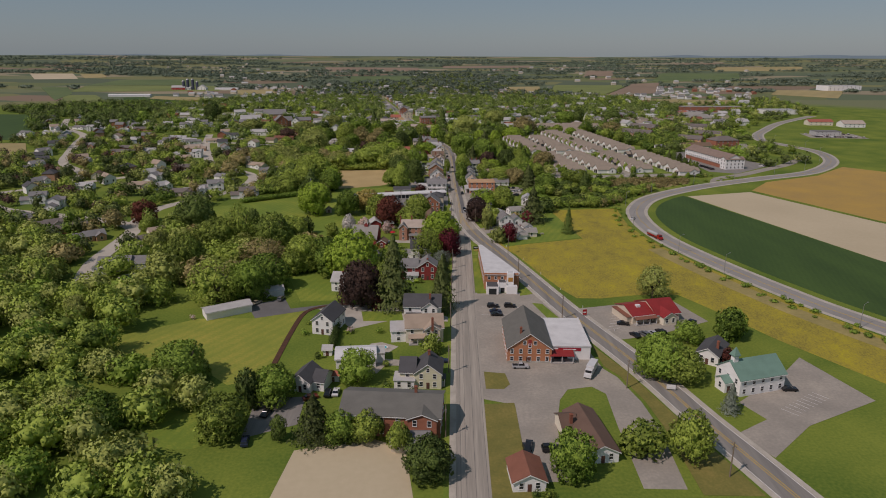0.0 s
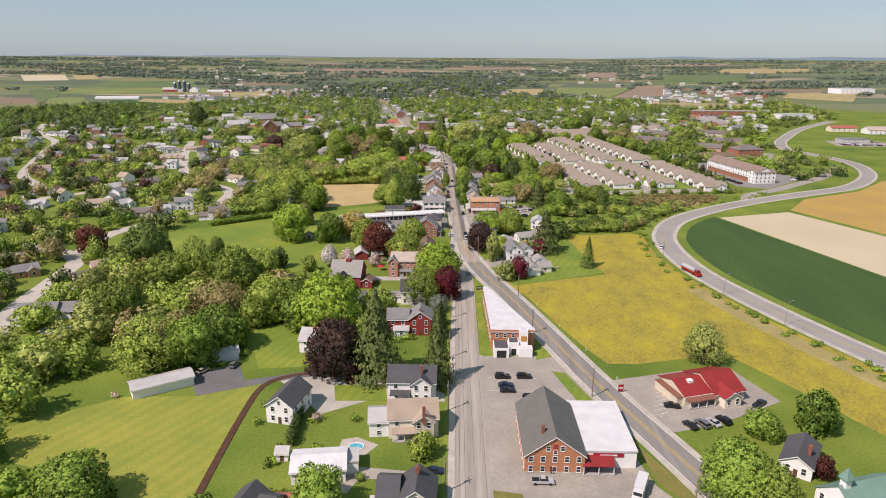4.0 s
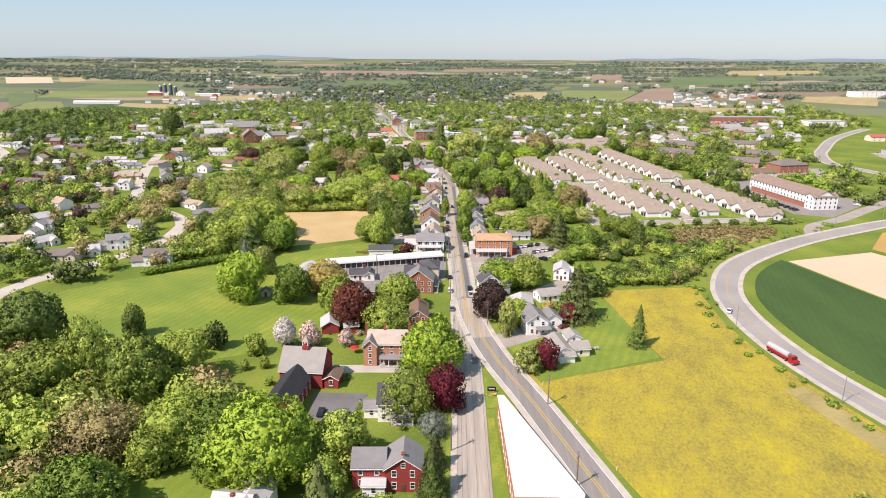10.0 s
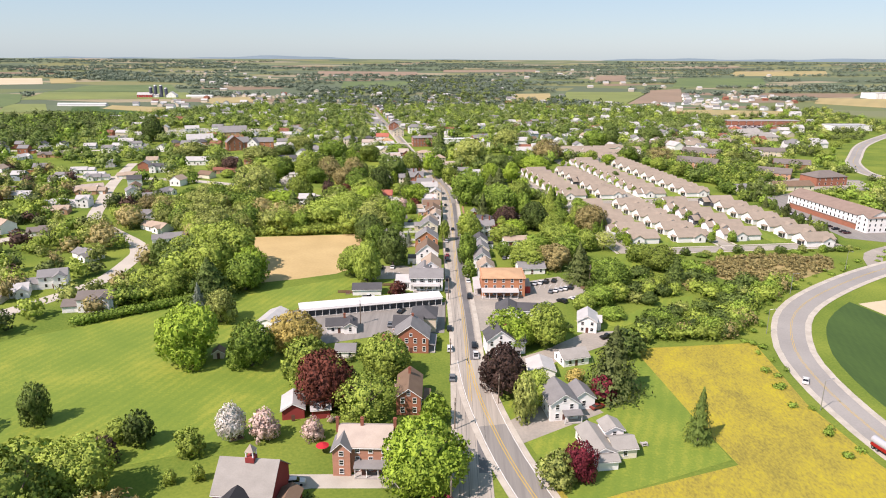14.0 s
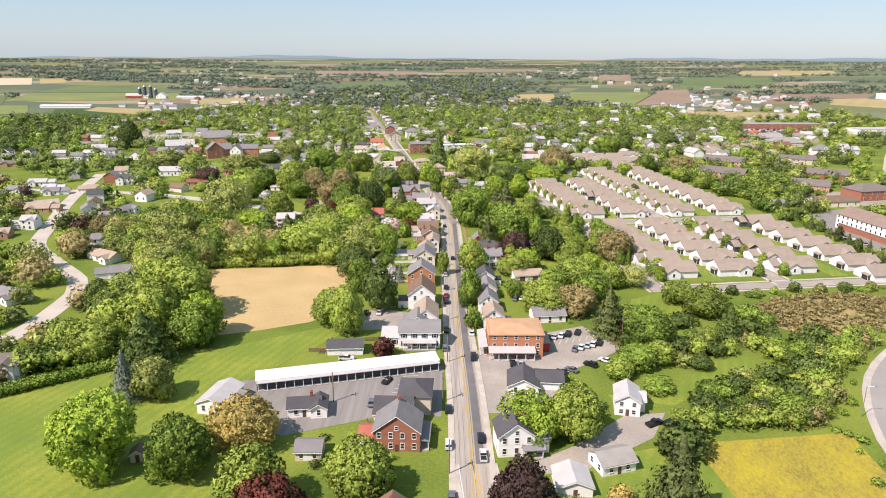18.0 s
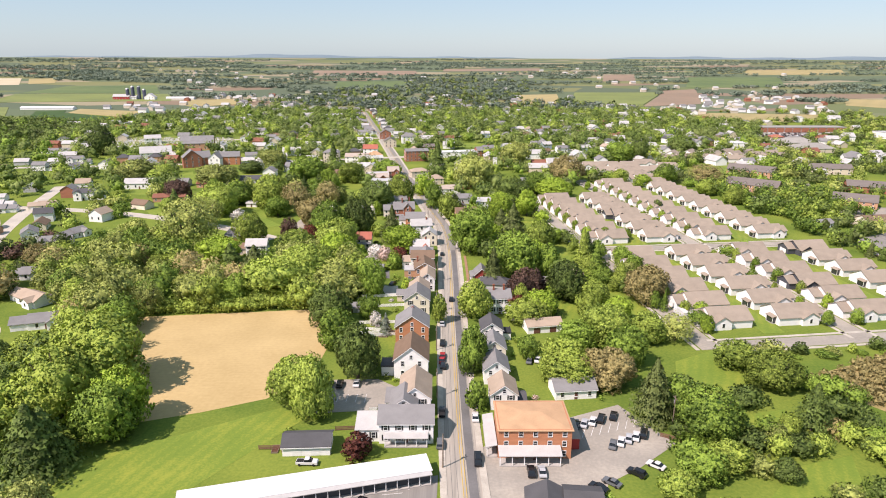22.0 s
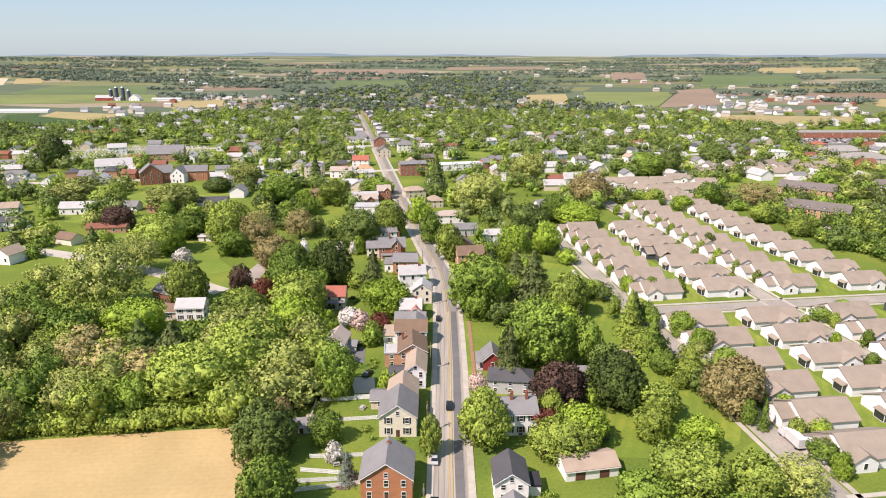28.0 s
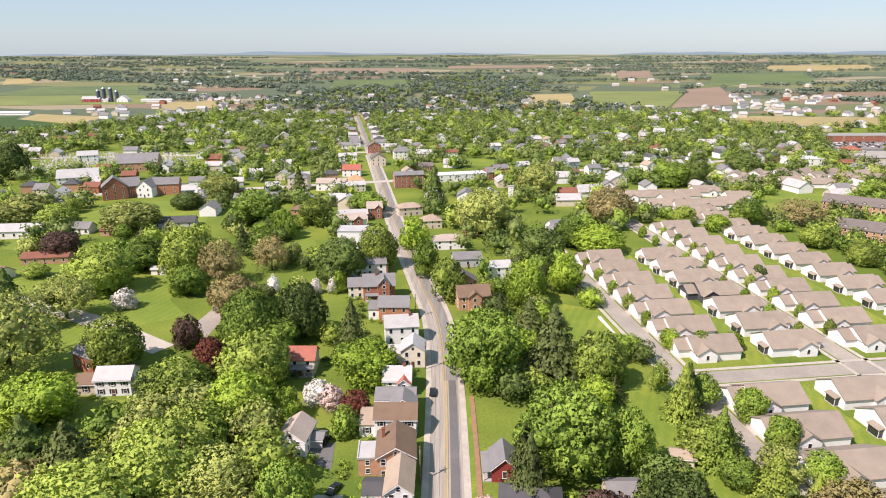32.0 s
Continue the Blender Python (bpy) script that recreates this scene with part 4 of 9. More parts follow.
def volume(ob, ox, oy, w, d, h, ridge, pitch, wall, roof, windows="nlr", shutters=False, cols=0, pane=True, zb=0.0, plain=False):
    """One block of a building: walls, roof and windows, its near face centred at ox, oy."""
    m = pose(ox, oy, zb)
    bm = bmesh.new()
    rise = pitch * (d if ridge == "x" else w) / 2
    if ridge in "xy":
        if ridge == "y":
            prof = [(-w / 2, 0), (w / 2, 0), (w / 2, h), (0, h + rise), (-w / 2, h)]
            ring = [[bm.verts.new((p, y, z - (0.3 if z == 0 and zb == 0 else 0))) for p, z in prof] for y in (0, d)]
        else:
            prof = [(0, 0), (d, 0), (d, h), (d / 2, h + rise), (0, h)]
            ring = [[bm.verts.new((x, p, z - (0.3 if z == 0 and zb == 0 else 0))) for p, z in prof] for x in (-w / 2, w / 2)]
        k = 5
    else:
        prof = [(-w / 2, 0), (w / 2, 0), (w / 2, h), (-w / 2, h)]
        ring = [[bm.verts.new((p, y, z - (0.3 if z == 0 else 0))) for p, z in prof] for y in (0, d)]
        k = 4
    for i in range(k):
        j = (i + 1) % k
        bm.faces.new((ring[0][i], ring[1][i], ring[1][j], ring[0][j]))
    bm.faces.new(ring[0][::-1])
    bm.faces.new(ring[1])
    bmesh.ops.recalc_face_normals(bm, faces=bm.faces)
    part("wall", bm, wall_mat(wall), ob, m=m)
    if ridge in "xy":
        rb = gable_roof(w, d, h, rise, ridge)
    elif ridge == "h":
        rb = hip_roof(w, d, h, pitch * min(w, d) / 2)
    elif ridge == "s":
        rb = bmesh.new()
        rs = pitch * d
        slab(rb, [(-w / 2 - 0.3, -0.3, h + 0.15), (w / 2 + 0.3, -0.3, h + 0.15), (w / 2 + 0.3, d, h + 0.15 + rs), (-w / 2 - 0.3, d, h + 0.15 + rs)], 0.15)
    else:
        rb = box(-w / 2 - 0.15, w / 2 + 0.15, -0.15, d + 0.15, h - 0.05, h + 0.25)
        add_box(rb, -w / 2 - 0.2, w / 2 + 0.2, -0.2, 0.1, h + 0.2, h + 0.5)
        add_box(rb, -w / 2 - 0.2, -w / 2 + 0.1, 0.1, d + 0.2, h + 0.2, h + 0.5)
        add_box(rb, w / 2 - 0.1, w / 2 + 0.2, 0.1, d + 0.2, h + 0.2, h + 0.5)
    part("roof", rb, roof_mat(roof), ob, m=m)
    if ridge in "xy" and not plain and pane:
        # white barge boards along the gables
        bb = bmesh.new()
        if ridge == "y":
            for s in (-1, 1):
                e = s * (w / 2 + 0.4)
                z0 = h - 0.4 * rise / (w / 2) + 0.02
                for yy in (-0.46,):
                    vv = [bb.verts.new(p) for p in ((0, yy, h + rise - 0.24), (e, yy, z0 - 0.24), (e, yy, z0), (0, yy, h + rise + 0.02), (0, yy + 0.05, h + rise - 0.24), (e, yy + 0.05, z0 - 0.24), (e, yy + 0.05, z0), (0, yy + 0.05, h + rise + 0.02))]
                    for f in ((0, 1, 2, 3), (7, 6, 5, 4), (0, 4, 5, 1), (1, 5, 6, 2), (2, 6, 7, 3), (3, 7, 4, 0)):
                        bb.faces.new([vv[i] for i in f])
        else:
            add_box(bb, -w / 2 - 0.4, w / 2 + 0.4, -0.47, -0.41, h - 0.4 * pitch - 0.2, h - 0.4 * pitch + 0.02)
        part("gutter" if ridge == "x" else "barge_board", bb, TRIM, ob, m=m)
    floors = 1 if plain else max(1, int(round((h - 0.2) / 2.75)))
    fh = h / floors
    for face in windows:
        span = w if face in "nf" else d
        n = cols if cols and face == "n" else max(1, int(span / 3.1))
        for fl in range(floors):
            for c in range(n):
                u = (c + 0.5) / n - 0.5
                z = fl * fh + 0.32 * fh + zb
                wh = min(1.55, fh * 0.52)
                if face == "n":
                    window(ob, ox + u * w, oy, z, "n", h=round(wh, 1), shutters=shutters, pane=pane)
                elif face == "f":
                    window(ob, ox + u * w, oy + d, z, "f", h=round(wh, 1), shutters=shutters, pane=pane)
                else:
                    window(ob, ox + (w / 2 if face == "r" else -w / 2), oy + d * (u + 0.5), z, face, h=round(wh, 1), shutters=shutters, pane=pane)
        if face == "n" and ridge == "y" and rise > 2.2 and floors > 1:
            window(ob, ox, oy, h + 0.3 + zb, "n", 0.8, 1.1, pane=pane)


def chimney(ob, x, y, z0, z1, s=0.75):
    bm = box(-s / 2, s / 2, -s / 2, s / 2, z0, z1)
    add_box(bm, -s / 2 - 0.08, s / 2 + 0.08, -s / 2 - 0.08, s / 2 + 0.08, z1, z1 + 0.15)
    add_box(bm, -s / 4, s / 4, -s / 4, s / 4, z1 + 0.15, z1 + 0.4)
    part("chimney", bm, CHIMNEY, ob, m=pose(x, y, 0))


def porch(ob, ox, oy, w, d, h=2.6, roof="gray", rot=0):
    """A covered porch in front of oy, with deck, posts and a lean-to roof."""
    m = pose(ox, oy, 0, 0, 0, rot)
    pr = part("porch", box(-w / 2, w / 2, -d, 0, -0.2, 0.35), DECK, ob, m=m)
    n = max(2, int(w / 2.6) + 1)
    post = mesh_of(box(-0.09, 0.09, -0.09, 0.09, 0.35, h), "post")
    post.materials.append(TRIM)
    for i in range(n):
        part("post", post, None, pr, m=pose(-w / 2 + 0.15 + (w - 0.3) * i / (n - 1), -d + 0.15, 0))
    bm = bmesh.new()
    slab(bm, [(-w / 2 - 0.2, -d - 0.25, h + 0.2), (w / 2 + 0.2, -d - 0.25, h + 0.2), (w / 2 + 0.2, 0, h + 0.2 + 0.22 * d), (-w / 2 - 0.2, 0, h + 0.2 + 0.22 * d)], 0.18)
    part("porch_roof", bm, roof_mat(roof), pr)


def door(ob, x, y, face="n", w=0.95, h=2.05, mat=None):
    bm = box(-w / 2, w / 2, -0.05, 0.02, 0.05, h)
    for u in (-0.22, 0.22):
        for z in (0.3, 1.15):
            add_box(bm, (u - 0.15) * w, (u + 0.15) * w, -0.07, -0.05, z, z + 0.65)
    part("door", bm, mat or DOORM, ob, m=pose(x, y, 0, 0, 0, {"n": 0, "f": 180, "l": -90, "r": 90}[face]))


BUILT = []


def house(name, label, x, y, rot, vols, chim=(), porches=(), doors=((0, 0, "n"),), category="house", group="", shutters=False, pane=True):
    ob = thing(name, pose(x, y, ground_z(x, y), 0, 0, rot), label, category, group)
    for v in vols:
        ox, oy, w, d, h, ridge, pitch, wall, roof = v[:9]
        volume(ob, ox, oy, w, d, h, ridge, pitch, wall, roof, v[9] if len(v) > 9 else "nlr", shutters, v[10] if len(v) > 10 else 0, pane)
        c = Matrix.Rotation(radians(rot), 3, "Z") @ Vector((ox, oy + d / 2, 0))
        BUILT.append((x + c.x, y + c.y, max(w, d) * 0.62))
    if y > 640:
        BUILT.append((x, y - 10, 6.5))
    for c in chim:
        chimney(ob, *c)
    for p in porches:
        porch(ob, *p)
    for q in doors:
        door(ob, *q)
    return ob


# ---- houses and shops, from south to north ----
house("apartment_house", "two-storey brick apartment building with a grey hipped roof", -16.5, 149.8, -3.0, [(0, 0, 26.2, 14, 6.2, "x", 0.4, "brick", "slate", "nlr", 6), (8.5, -1.0, 7.5, 10, 6.2, "y", 0.4, "brick", "slate", "nr", 2)], chim=((6, 8, 6, 10.5),))
house("garden_shed", "small grey-roofed outbuilding beside the brick apartments", -10.8, 142.9, 1.5, [(0, 0, 9.5, 6, 2.6, "x", 0.5, "beige", "gray")], doors=())
house("cream_house", "cream house with dark grey gables and a side wing", -7.7, 175.6, -1.5, [(0, 0, 8.0, 9, 5.2, "y", 0.75, "yellow", "dark", "nr", 2), (-6.2, 1, 4.5, 9, 5.0, "x", 0.6, "yellow", "dark", "n", 1), (-7.0, -1, 6, 5, 3, "s", 0.1, "white", "light", "n", 2)], porches=((3.4, 3, 3, 1.6, 2.5, "dark", 90),), chim=((0, 6, 7, 9.6),))
house("beige_house", "beige clapboard house with tan roof and front gable", -10.2, 208.3, 5.8, [(0, 0, 12.9, 10, 5.6, "x", 0.6, "cream", "tan", "nlr", 3), (2.6, -1.6, 5.2, 5, 5.6, "y", 0.7, "beige", "tan", "nr", 2), (-9.0, 1, 5, 8, 4.4, "x", 0.45, "white", "light", "nl", 1)], porches=((-2.5, 0, 6, 2.2, 2.5, "tan"),), chim=((2.6, -1.7, 5, 9.6),))
house("white_house", "white house with dark grey cross-gabled roof", -12.0, 227.6, -0.3, [(0, 0, 13.7, 9.5, 5.8, "x", 0.65, "white", "dark", "nlr", 3), (2.8, -1.3, 5.6, 7, 5.8, "y", 0.75, "white", "dark", "nr", 2)], porches=((-3.2, 0, 5.5, 2.2, 2.6, "dark"),), chim=((2.8, 2, 7, 9.8),))
house("barn_house", "large white detached barn house with dark roof", -46.7, 213.9, -12.0, [(0, 0, 7.8, 12, 5.4, "y", 0.75, "white", "dark", "nr", 2)], shutters=False)
house("small_house", "small white house with a grey gabled roof", -45.2, 172.5, -12.0, [(0, 0, 6.4, 9, 3.4, "y", 0.75, "white", "dark", "nr", 2), (4.9, 2, 3.5, 7, 3.2, "x", 0.6, "white", "dark", "n", 1)])
house("white_workshop", "low white workshop with a pale metal roof", -31.1, 188.5, 7.4, [(0, 0, 12.5, 9, 3.4, "x", 0.3, "white", "white", "nr", 3), (7.7, 3, 3, 6, 3.0, "f", 0, "white", "light", "")], doors=())
house("long_shed", "long white pole shed with pale metal roof", -85.1, 229.9, 34.1, [(0, 0, 17, 6.5, 3.0, "x", 0.3, "white", "light", "")], doors=(), category="shed")
house("garage_block", "white three-door garage with pale roof", -73.5, 250.7, 26.1, [(0, 0, 7.5, 6, 2.7, "x", 0.4, "white", "light", "")], doors=((-2.6, 0, "n", 2.3, 2.2, TRIM), (0, 0, "n", 2.3, 2.2, TRIM), (2.6, 0, "n", 2.3, 2.2, TRIM)), category="garage")
house("white_cottage", "white cottage with grey roof behind the purple beech", -47.5, 257.7, -6.2, [(0, 0, 8.3, 9, 4.6, "x", 0.6, "white", "light", "nl", 2), (3, 2, 7, 10, 5.2, "y", 0.6, "white", "light", "n", 2)], chim=((0, 4, 5, 7.5),))
house("red_house", "painted red brick house with grey cross gables", -12.0, 273.3, 1.8, [(0, 0, 8.4, 8.5, 6.2, "y", 0.7, "red", "gray", "nr", 2), (-8.0, 1.2, 7.5, 8, 5.8, "x", 0.65, "red", "gray", "n", 2), (-6.7, -1.6, 5, 3, 3, "x", 0.5, "white", "light", "n", 1)], chim=((0, 1, 7, 9.6),))
house("white_house", "white frame house half hidden by trees", -16.6, 303.4, 1.8, [(0, 0, 9.5, 11, 5.6, "x", 0.6, "white", "dark", "nl", 3), (-6.7, 2, 4, 5, 3, "x", 0.4, "white", "gray", "n", 1)], porches=((2, 0, 6, 2.2),))
house("red_barn", "old red barn with pale slate roof and dark wing", -46.6, 321.7, -4.0, [(0, 0, 13, 12, 5.6, "x", 0.85, "red", "stone", ""), (-1.0, -18, 8.2, 18.5, 4.4, "y", 0.72, "red", "black", "r"), (9.0, 0.5, 4.4, 6, 3.2, "y", 0.6, "red", "brown", "n", 1)], doors=((9.0, 0.5, "n", 1.8, 2.1),), category="barn")
house("brick_mansion", "large pink brick mansion with pale roof and porch", -22.5, 336.8, -0.4, [(0, 1.5, 12.6, 10, 7.2, "x", 0.55, "pinkbrick", "pale", "nlr", 4), (-5.2, 0, 4.2, 6, 7.2, "y", 0.95, "pinkbrick", "gray", "nlr", 1)], porches=((2.2, 1.5, 8.5, 2.6, 2.9, "gray"),), chim=((-7, 6.5, 8, 11.8), (-1, 6.5, 8, 11.8), (7, 6.5, 8, 11.8)))
house("red_shed", "small red barn with pale tin roof", -45.1, 360.8, 12.0, [(0, 1, 6, 8, 3.2, "y", 0.6, "red", "light", ""), (7.5, 0, 5, 4.5, 3.0, "x", 0.4, "red", "light", "")], category="shed")
house("brick_house", "narrow brick house with long brown roof", -13.8, 365.0, 1.7, [(0, 0, 6.8, 13, 5.8, "y", 0.75, "brick", "brown", "nr", 2)], porches=((4, 6, 8, 1.8, 2.6, "brown", 90),), chim=((0, 9, 7, 10),))
house("brick_inn", "red brick inn with white gable and grey roof", -15.9, 404.9, -1.1, [(0, 0, 11.8, 9, 5.8, "y", 0.75, "brick", "gray", "nr", 4), (-2, 9, 10, 9, 5.4, "x", 0.6, "white", "dark", "nr", 3), (3, 18, 9, 11, 5.6, "h", 0.5, "beige", "dark", "r"), (-7.9, 2, 4, 6, 3, "x", 0.4, "white", "redtin", "n", 1)], porches=((5.9, 5, 9, 2.2, 2.7, "gray", 90),), chim=((0, 8, 7, 11.0),), category="inn")
house("motel", "long single-storey motel with flat white roof", -33.4, 442.6, 16.1, [(0, 0, 56, 6.2, 3.3, "s", 0.05, "charcoal", "white", "")], porches=((0, 0, 55.5, 1.2, 2.9, "light"),), doors=(), category="motel")
house("motel_office", "white end block with grey gabled roof", -69.2, 421.0, -10.0, [(0, 0, 8, 12, 3.6, "y", 0.4, "white", "light", "nr"), (5, 3, 3, 6, 3, "s", 0.1, "gray", "gray", "")])
house("guest_house", "white bungalow with dark grey cross roof", -42.9, 420.6, 8.0, [(0, 0, 9, 6, 3.0, "x", 0.6, "white", "dark", "n", 2), (4, -1, 4.5, 7, 3.0, "y", 0.6, "white", "dark", "n", 1)], chim=((2, 3, 4, 6.2),))
house("garage", "small garage with grey shingle roof", -37.4, 400.2, 1.7, [(0, 0, 6.4, 6, 2.7, "x", 0.45, "beige", "gray")], doors=((0, 0, "n", 2.4, 2.1, TRIM),), category="garage")
house("white_house", "big white frame house with porch and dark roof", -13.6, 466.2, 1.9, [(0, 0, 14.0, 9, 6.0, "x", 0.6, "white", "gray", "nr", 4), (-1, 8, 7, 9, 6, "y", 0.7, "white", "gray", "nr", 2), (-10.0, 1, 6, 7, 3.4, "s", 0.2, "white", "light", "n", 2)], porches=((0, 0, 11, 2.0, 2.7, "light"),), shutters=True)
house("garage", "low white garage with dark roof", -38.1, 460.1, 4.3, [(0, 0, 11.8, 7, 2.7, "x", 0.45, "white", "dark", "")], doors=((-2.4, 0, "n", 2.4, 2.1, TRIM), (2.4, 0, "n", 2.4, 2.1, TRIM)), category="garage")
house("row_house", "white frame house with tan gabled roof", -12.1, 478.8, 1.7, [(0, 0, 8.6, 13, 6.2, "y", 0.75, "white", "tan", "nr", 2), (-6.3, 3, 4, 7, 3, "s", 0.15, "white", "gray", "n", 1)], shutters=True)
house("row_house", "white house with brown steep gable roof", -14.8, 501.7, 1.7, [(0, 0, 10.5, 12, 6.4, "y", 0.8, "white", "brown", "nr", 2), (-7.3, 2, 4, 6, 3, "f", 0, "white", "dark", "")])
house("brick_row_house", "orange brick house with grey gabled roof", -16.3, 528.3, 1.8, [(0, 0, 11.5, 10, 6.0, "y", 0.7, "orange", "gray", "nr", 3)], chim=((0, 8, 7, 10),))
house("row_house", "grey-roofed house with white walls", -16.2, 554.2, 1.9, [(0, 0, 9.7, 11, 6.0, "y", 0.7, "cream", "gray", "nr", 2)], shutters=True)
house("row_house", "white house with tan roof and red tin porch roof", -16.0, 566.0, 1.9, [(0, 0, 8.1, 9, 5.6, "y", 0.7, "red", "tan", "nr", 2), (-6.5, 2, 5, 6, 3, "x", 0.4, "beige", "gray", "n", 1)], porches=((0, 0, 4, 1.8, 2.6, "redtin"),))
house("row_house", "white house with tan shingle roof", -13.3, 580.1, 1.7, [(0, 0, 6.0, 11, 5.8, "y", 0.75, "white", "tan", "nr", 2), (-5.5, 3, 5, 6, 3, "x", 0.35, "white", "dark", "n", 1)])
house("brick_row_house", "tan brick house with brown roof", -15.0, 592.3, 4.9, [(0, 0, 8.9, 11, 6.2, "y", 0.6, "tanbrick", "brown", "nr", 3), (-6.7, 2, 4.5, 7, 4.6, "f", 0, "tanbrick", "light", "n", 1)], chim=((-3, 7, 7, 9.5),))
house("row_house", "white house with brown roof and black shutters", -16.9, 609.3, 1.6, [(0, 0, 10.7, 8, 5.8, "x", 0.6, "white", "brown", "nr", 3), (1.5, 7, 7, 6, 5.4, "y", 0.6, "white", "gray", "n", 2), (-7.4, 1, 4, 7, 3.5, "s", 0.15, "white", "tan", "n", 1)], shutters=True)
house("row_house", "pale grey roofed white house", -18.0, 620.4, 1.6, [(0, 0, 10.7, 7, 5.0, "x", 0.5, "gray", "gray", "nr", 2)])
house("small_house", "white cottage with a small red tin gable", -18.7, 631.7, 1.6, [(0, 0, 7.9, 8, 4.8, "x", 0.65, "white", "light", "nr", 2), (2, -1.2, 3.6, 5, 4.4, "y", 0.8, "white", "redtin", "n", 1)], chim=((2, 4, 6, 8),))
house("row_house", "white house with light roof near the bend", -15.4, 649.3, 1.6, [(0, 0, 7.6, 8, 5.6, "y", 0.7, "cream", "light", "nr", 2), (-5.8, 2, 4, 6, 4, "x", 0.5, "white", "light", "n", 1)], pane=False)
house("row_house", "tall white double house near the bend", -20.3, 665.9, 9.4, [(0, 0, 11.2, 9, 6.6, "x", 0.6, "white", "light", "nr", 3)], chim=((3, 4, 7, 10),), pane=False)
house("brick_row_house", "orange brick house with brown roof near the bend", -25.2, 685.8, 1.6, [(0, 0, 11.0, 9, 5.8, "x", 0.6, "orange", "gray", "nr", 3), (-7.5, 2, 4, 7, 4, "s", 0.15, "white", "gray", "n", 1)], pane=False)
house("tower_house", "ornate red brick house with gables and chimneys", -33.2, 707.3, 7.9, [(0, 0, 12.6, 9, 6.2, "x", 0.8, "brick", "gray", "nr", 3), (2, -1.5, 4.5, 6, 7.2, "y", 1.1, "brick", "gray", "nr", 1), (-9.3, 3, 6, 8, 5.2, "x", 0.6, "cream", "gray", "n", 2)], porches=((-3, 0, 5, 2),), chim=((-1, 4, 8, 12), (3.5, 6, 8, 12)), pane=False)
house("white_block", "tall white stucco block with flat roof", -54.5, 770.9, 1.5, [(0, 0, 14.0, 12, 11, "f", 0, "white", "light", "r"), (8.6, 2, 8, 12, 8.6, "f", 0, "orange", "light", "nr", 2)], category="shop", pane=False)
house("white_house", "white house among trees by the street", -43.4, 736.3, 13.9, [(0, 0, 19.7, 8, 5.4, "x", 0.5, "white", "gray", "nr", 4)], pane=False)
house("red_roof_house", "cream house with bright red tin roof and dormers", -49.4, 641.9, 1.6, [(0, 2, 8.1, 8, 4.8, "x", 0.7, "cream", "redtin", "nlr", 2)], porches=((0, 2, 8, 2.2, 2.6, "gray"),), pane=False)
house("white_house", "small white house with pink-grey gable roof", -41.8, 600.9, -5.0, [(0, 0, 7.2, 9, 4.6, "y", 0.7, "white", "pale", "nr", 2), (5.1, 4, 3, 4, 2.6, "x", 0.4, "gray", "gray", "")])
house("white_house", "white house with black shutters in the woods", -100.8, 629.0, 5.9, [(0, 0, 10.1, 8, 5.2, "x", 0.6, "white", "light", "nr", 3), (-8.0, 1, 6, 7, 3.6, "x", 0.5, "beige", "brown", "n", 1)], shutters=True)
BARN = house("brick_barn", "big brick hall with dark steep roof and white windows", 24.3, 193.5, 0.0, [(0, 0, 14.2, 24, 5.3, "y", 0.72, "orange", "slate", "nl", 5), (13.6, 3, 13, 24, 4.4, "f", 0, "white", "white", "")], category="hall", doors=((-0.4, 0, "n", 1.3, 2.2), (10.5, 3, "n", 4.6, 2.6, SHUTTER)), porches=((10.5, 3, 7.4, 3.4, 2.7, "redmetal"),))
for x in (-1.7, 1.7):
    window(BARN, x, 0, 6.5, "n", 0.9, 1.2)
part("attic_door", box(-0.55, 0.55, -0.06, 0.02, 6.2, 8.2), material("attic_red", (0.34, 0.05, 0.04), (0.24, 0.04, 0.035)), BARN, "red painted attic door")
part("foundation", box(-7.16, 7.16, -0.07, 0.0, -0.2, 0.8), CONCRETE, BARN, "pale concrete foundation band")
part("sign_board", box(9.6, 17.0, 2.86, 2.99, 3.1, 4.1), material("shop_sign_red", (0.36, 0.02, 0.035), (0.27, 0.02, 0.03), rough=0.5), BARN, "long red shop sign")
part("sign_lettering", box(11.2, 15.4, 2.82, 2.86, 3.4, 3.8), TRIM, BARN, "pale lettering band")
chimney(BARN, -2.6, 4.0, 8.0, 10.6, 0.7)
house("ranch_house", "brown-roofed ranch house with white end gable", 36.6, 139.7, 8.0, [(0, 0, 8, 20, 3.0, "y", 0.5, "white", "cocoa", "nl", 2), (-4.6, 12, 4, 7, 3.0, "x", 0.5, "cream", "cocoa", "n", 1)], chim=((-4.2, 13, 3, 6),))
house("garage", "garage with reddish brown roof and white walls", 17.5, 128.2, 5.0, [(0, 0, 7.6, 9, 2.8, "y", 0.5, "white", "rust", "n")], category="garage")
house("church", "white church with green metal roof and small steeple", 90.8, 175.6, 18.0, [(0, 0, 16.0, 10.5, 5.4, "x", 0.75, "white", "green", "nl", 5), (-9.2, 3.2, 2.6, 4.2, 3.4, "x", 0.6, "white", "green", "l", 1), (-6.6, 4.4, 1.5, 1.5, 11.2, "h", 3.2, "white", "green", "")], category="church", doors=((-9.2, 3.2, "n", 1.0, 2.1),))
house("white_house", "white house with dark roof beside the church", 81.4, 194.3, -35.0, [(0, 0, 7, 12, 3.6, "y", 0.6, "white", "dark", "nr", 2)], chim=((2, 4, 3, 7),))
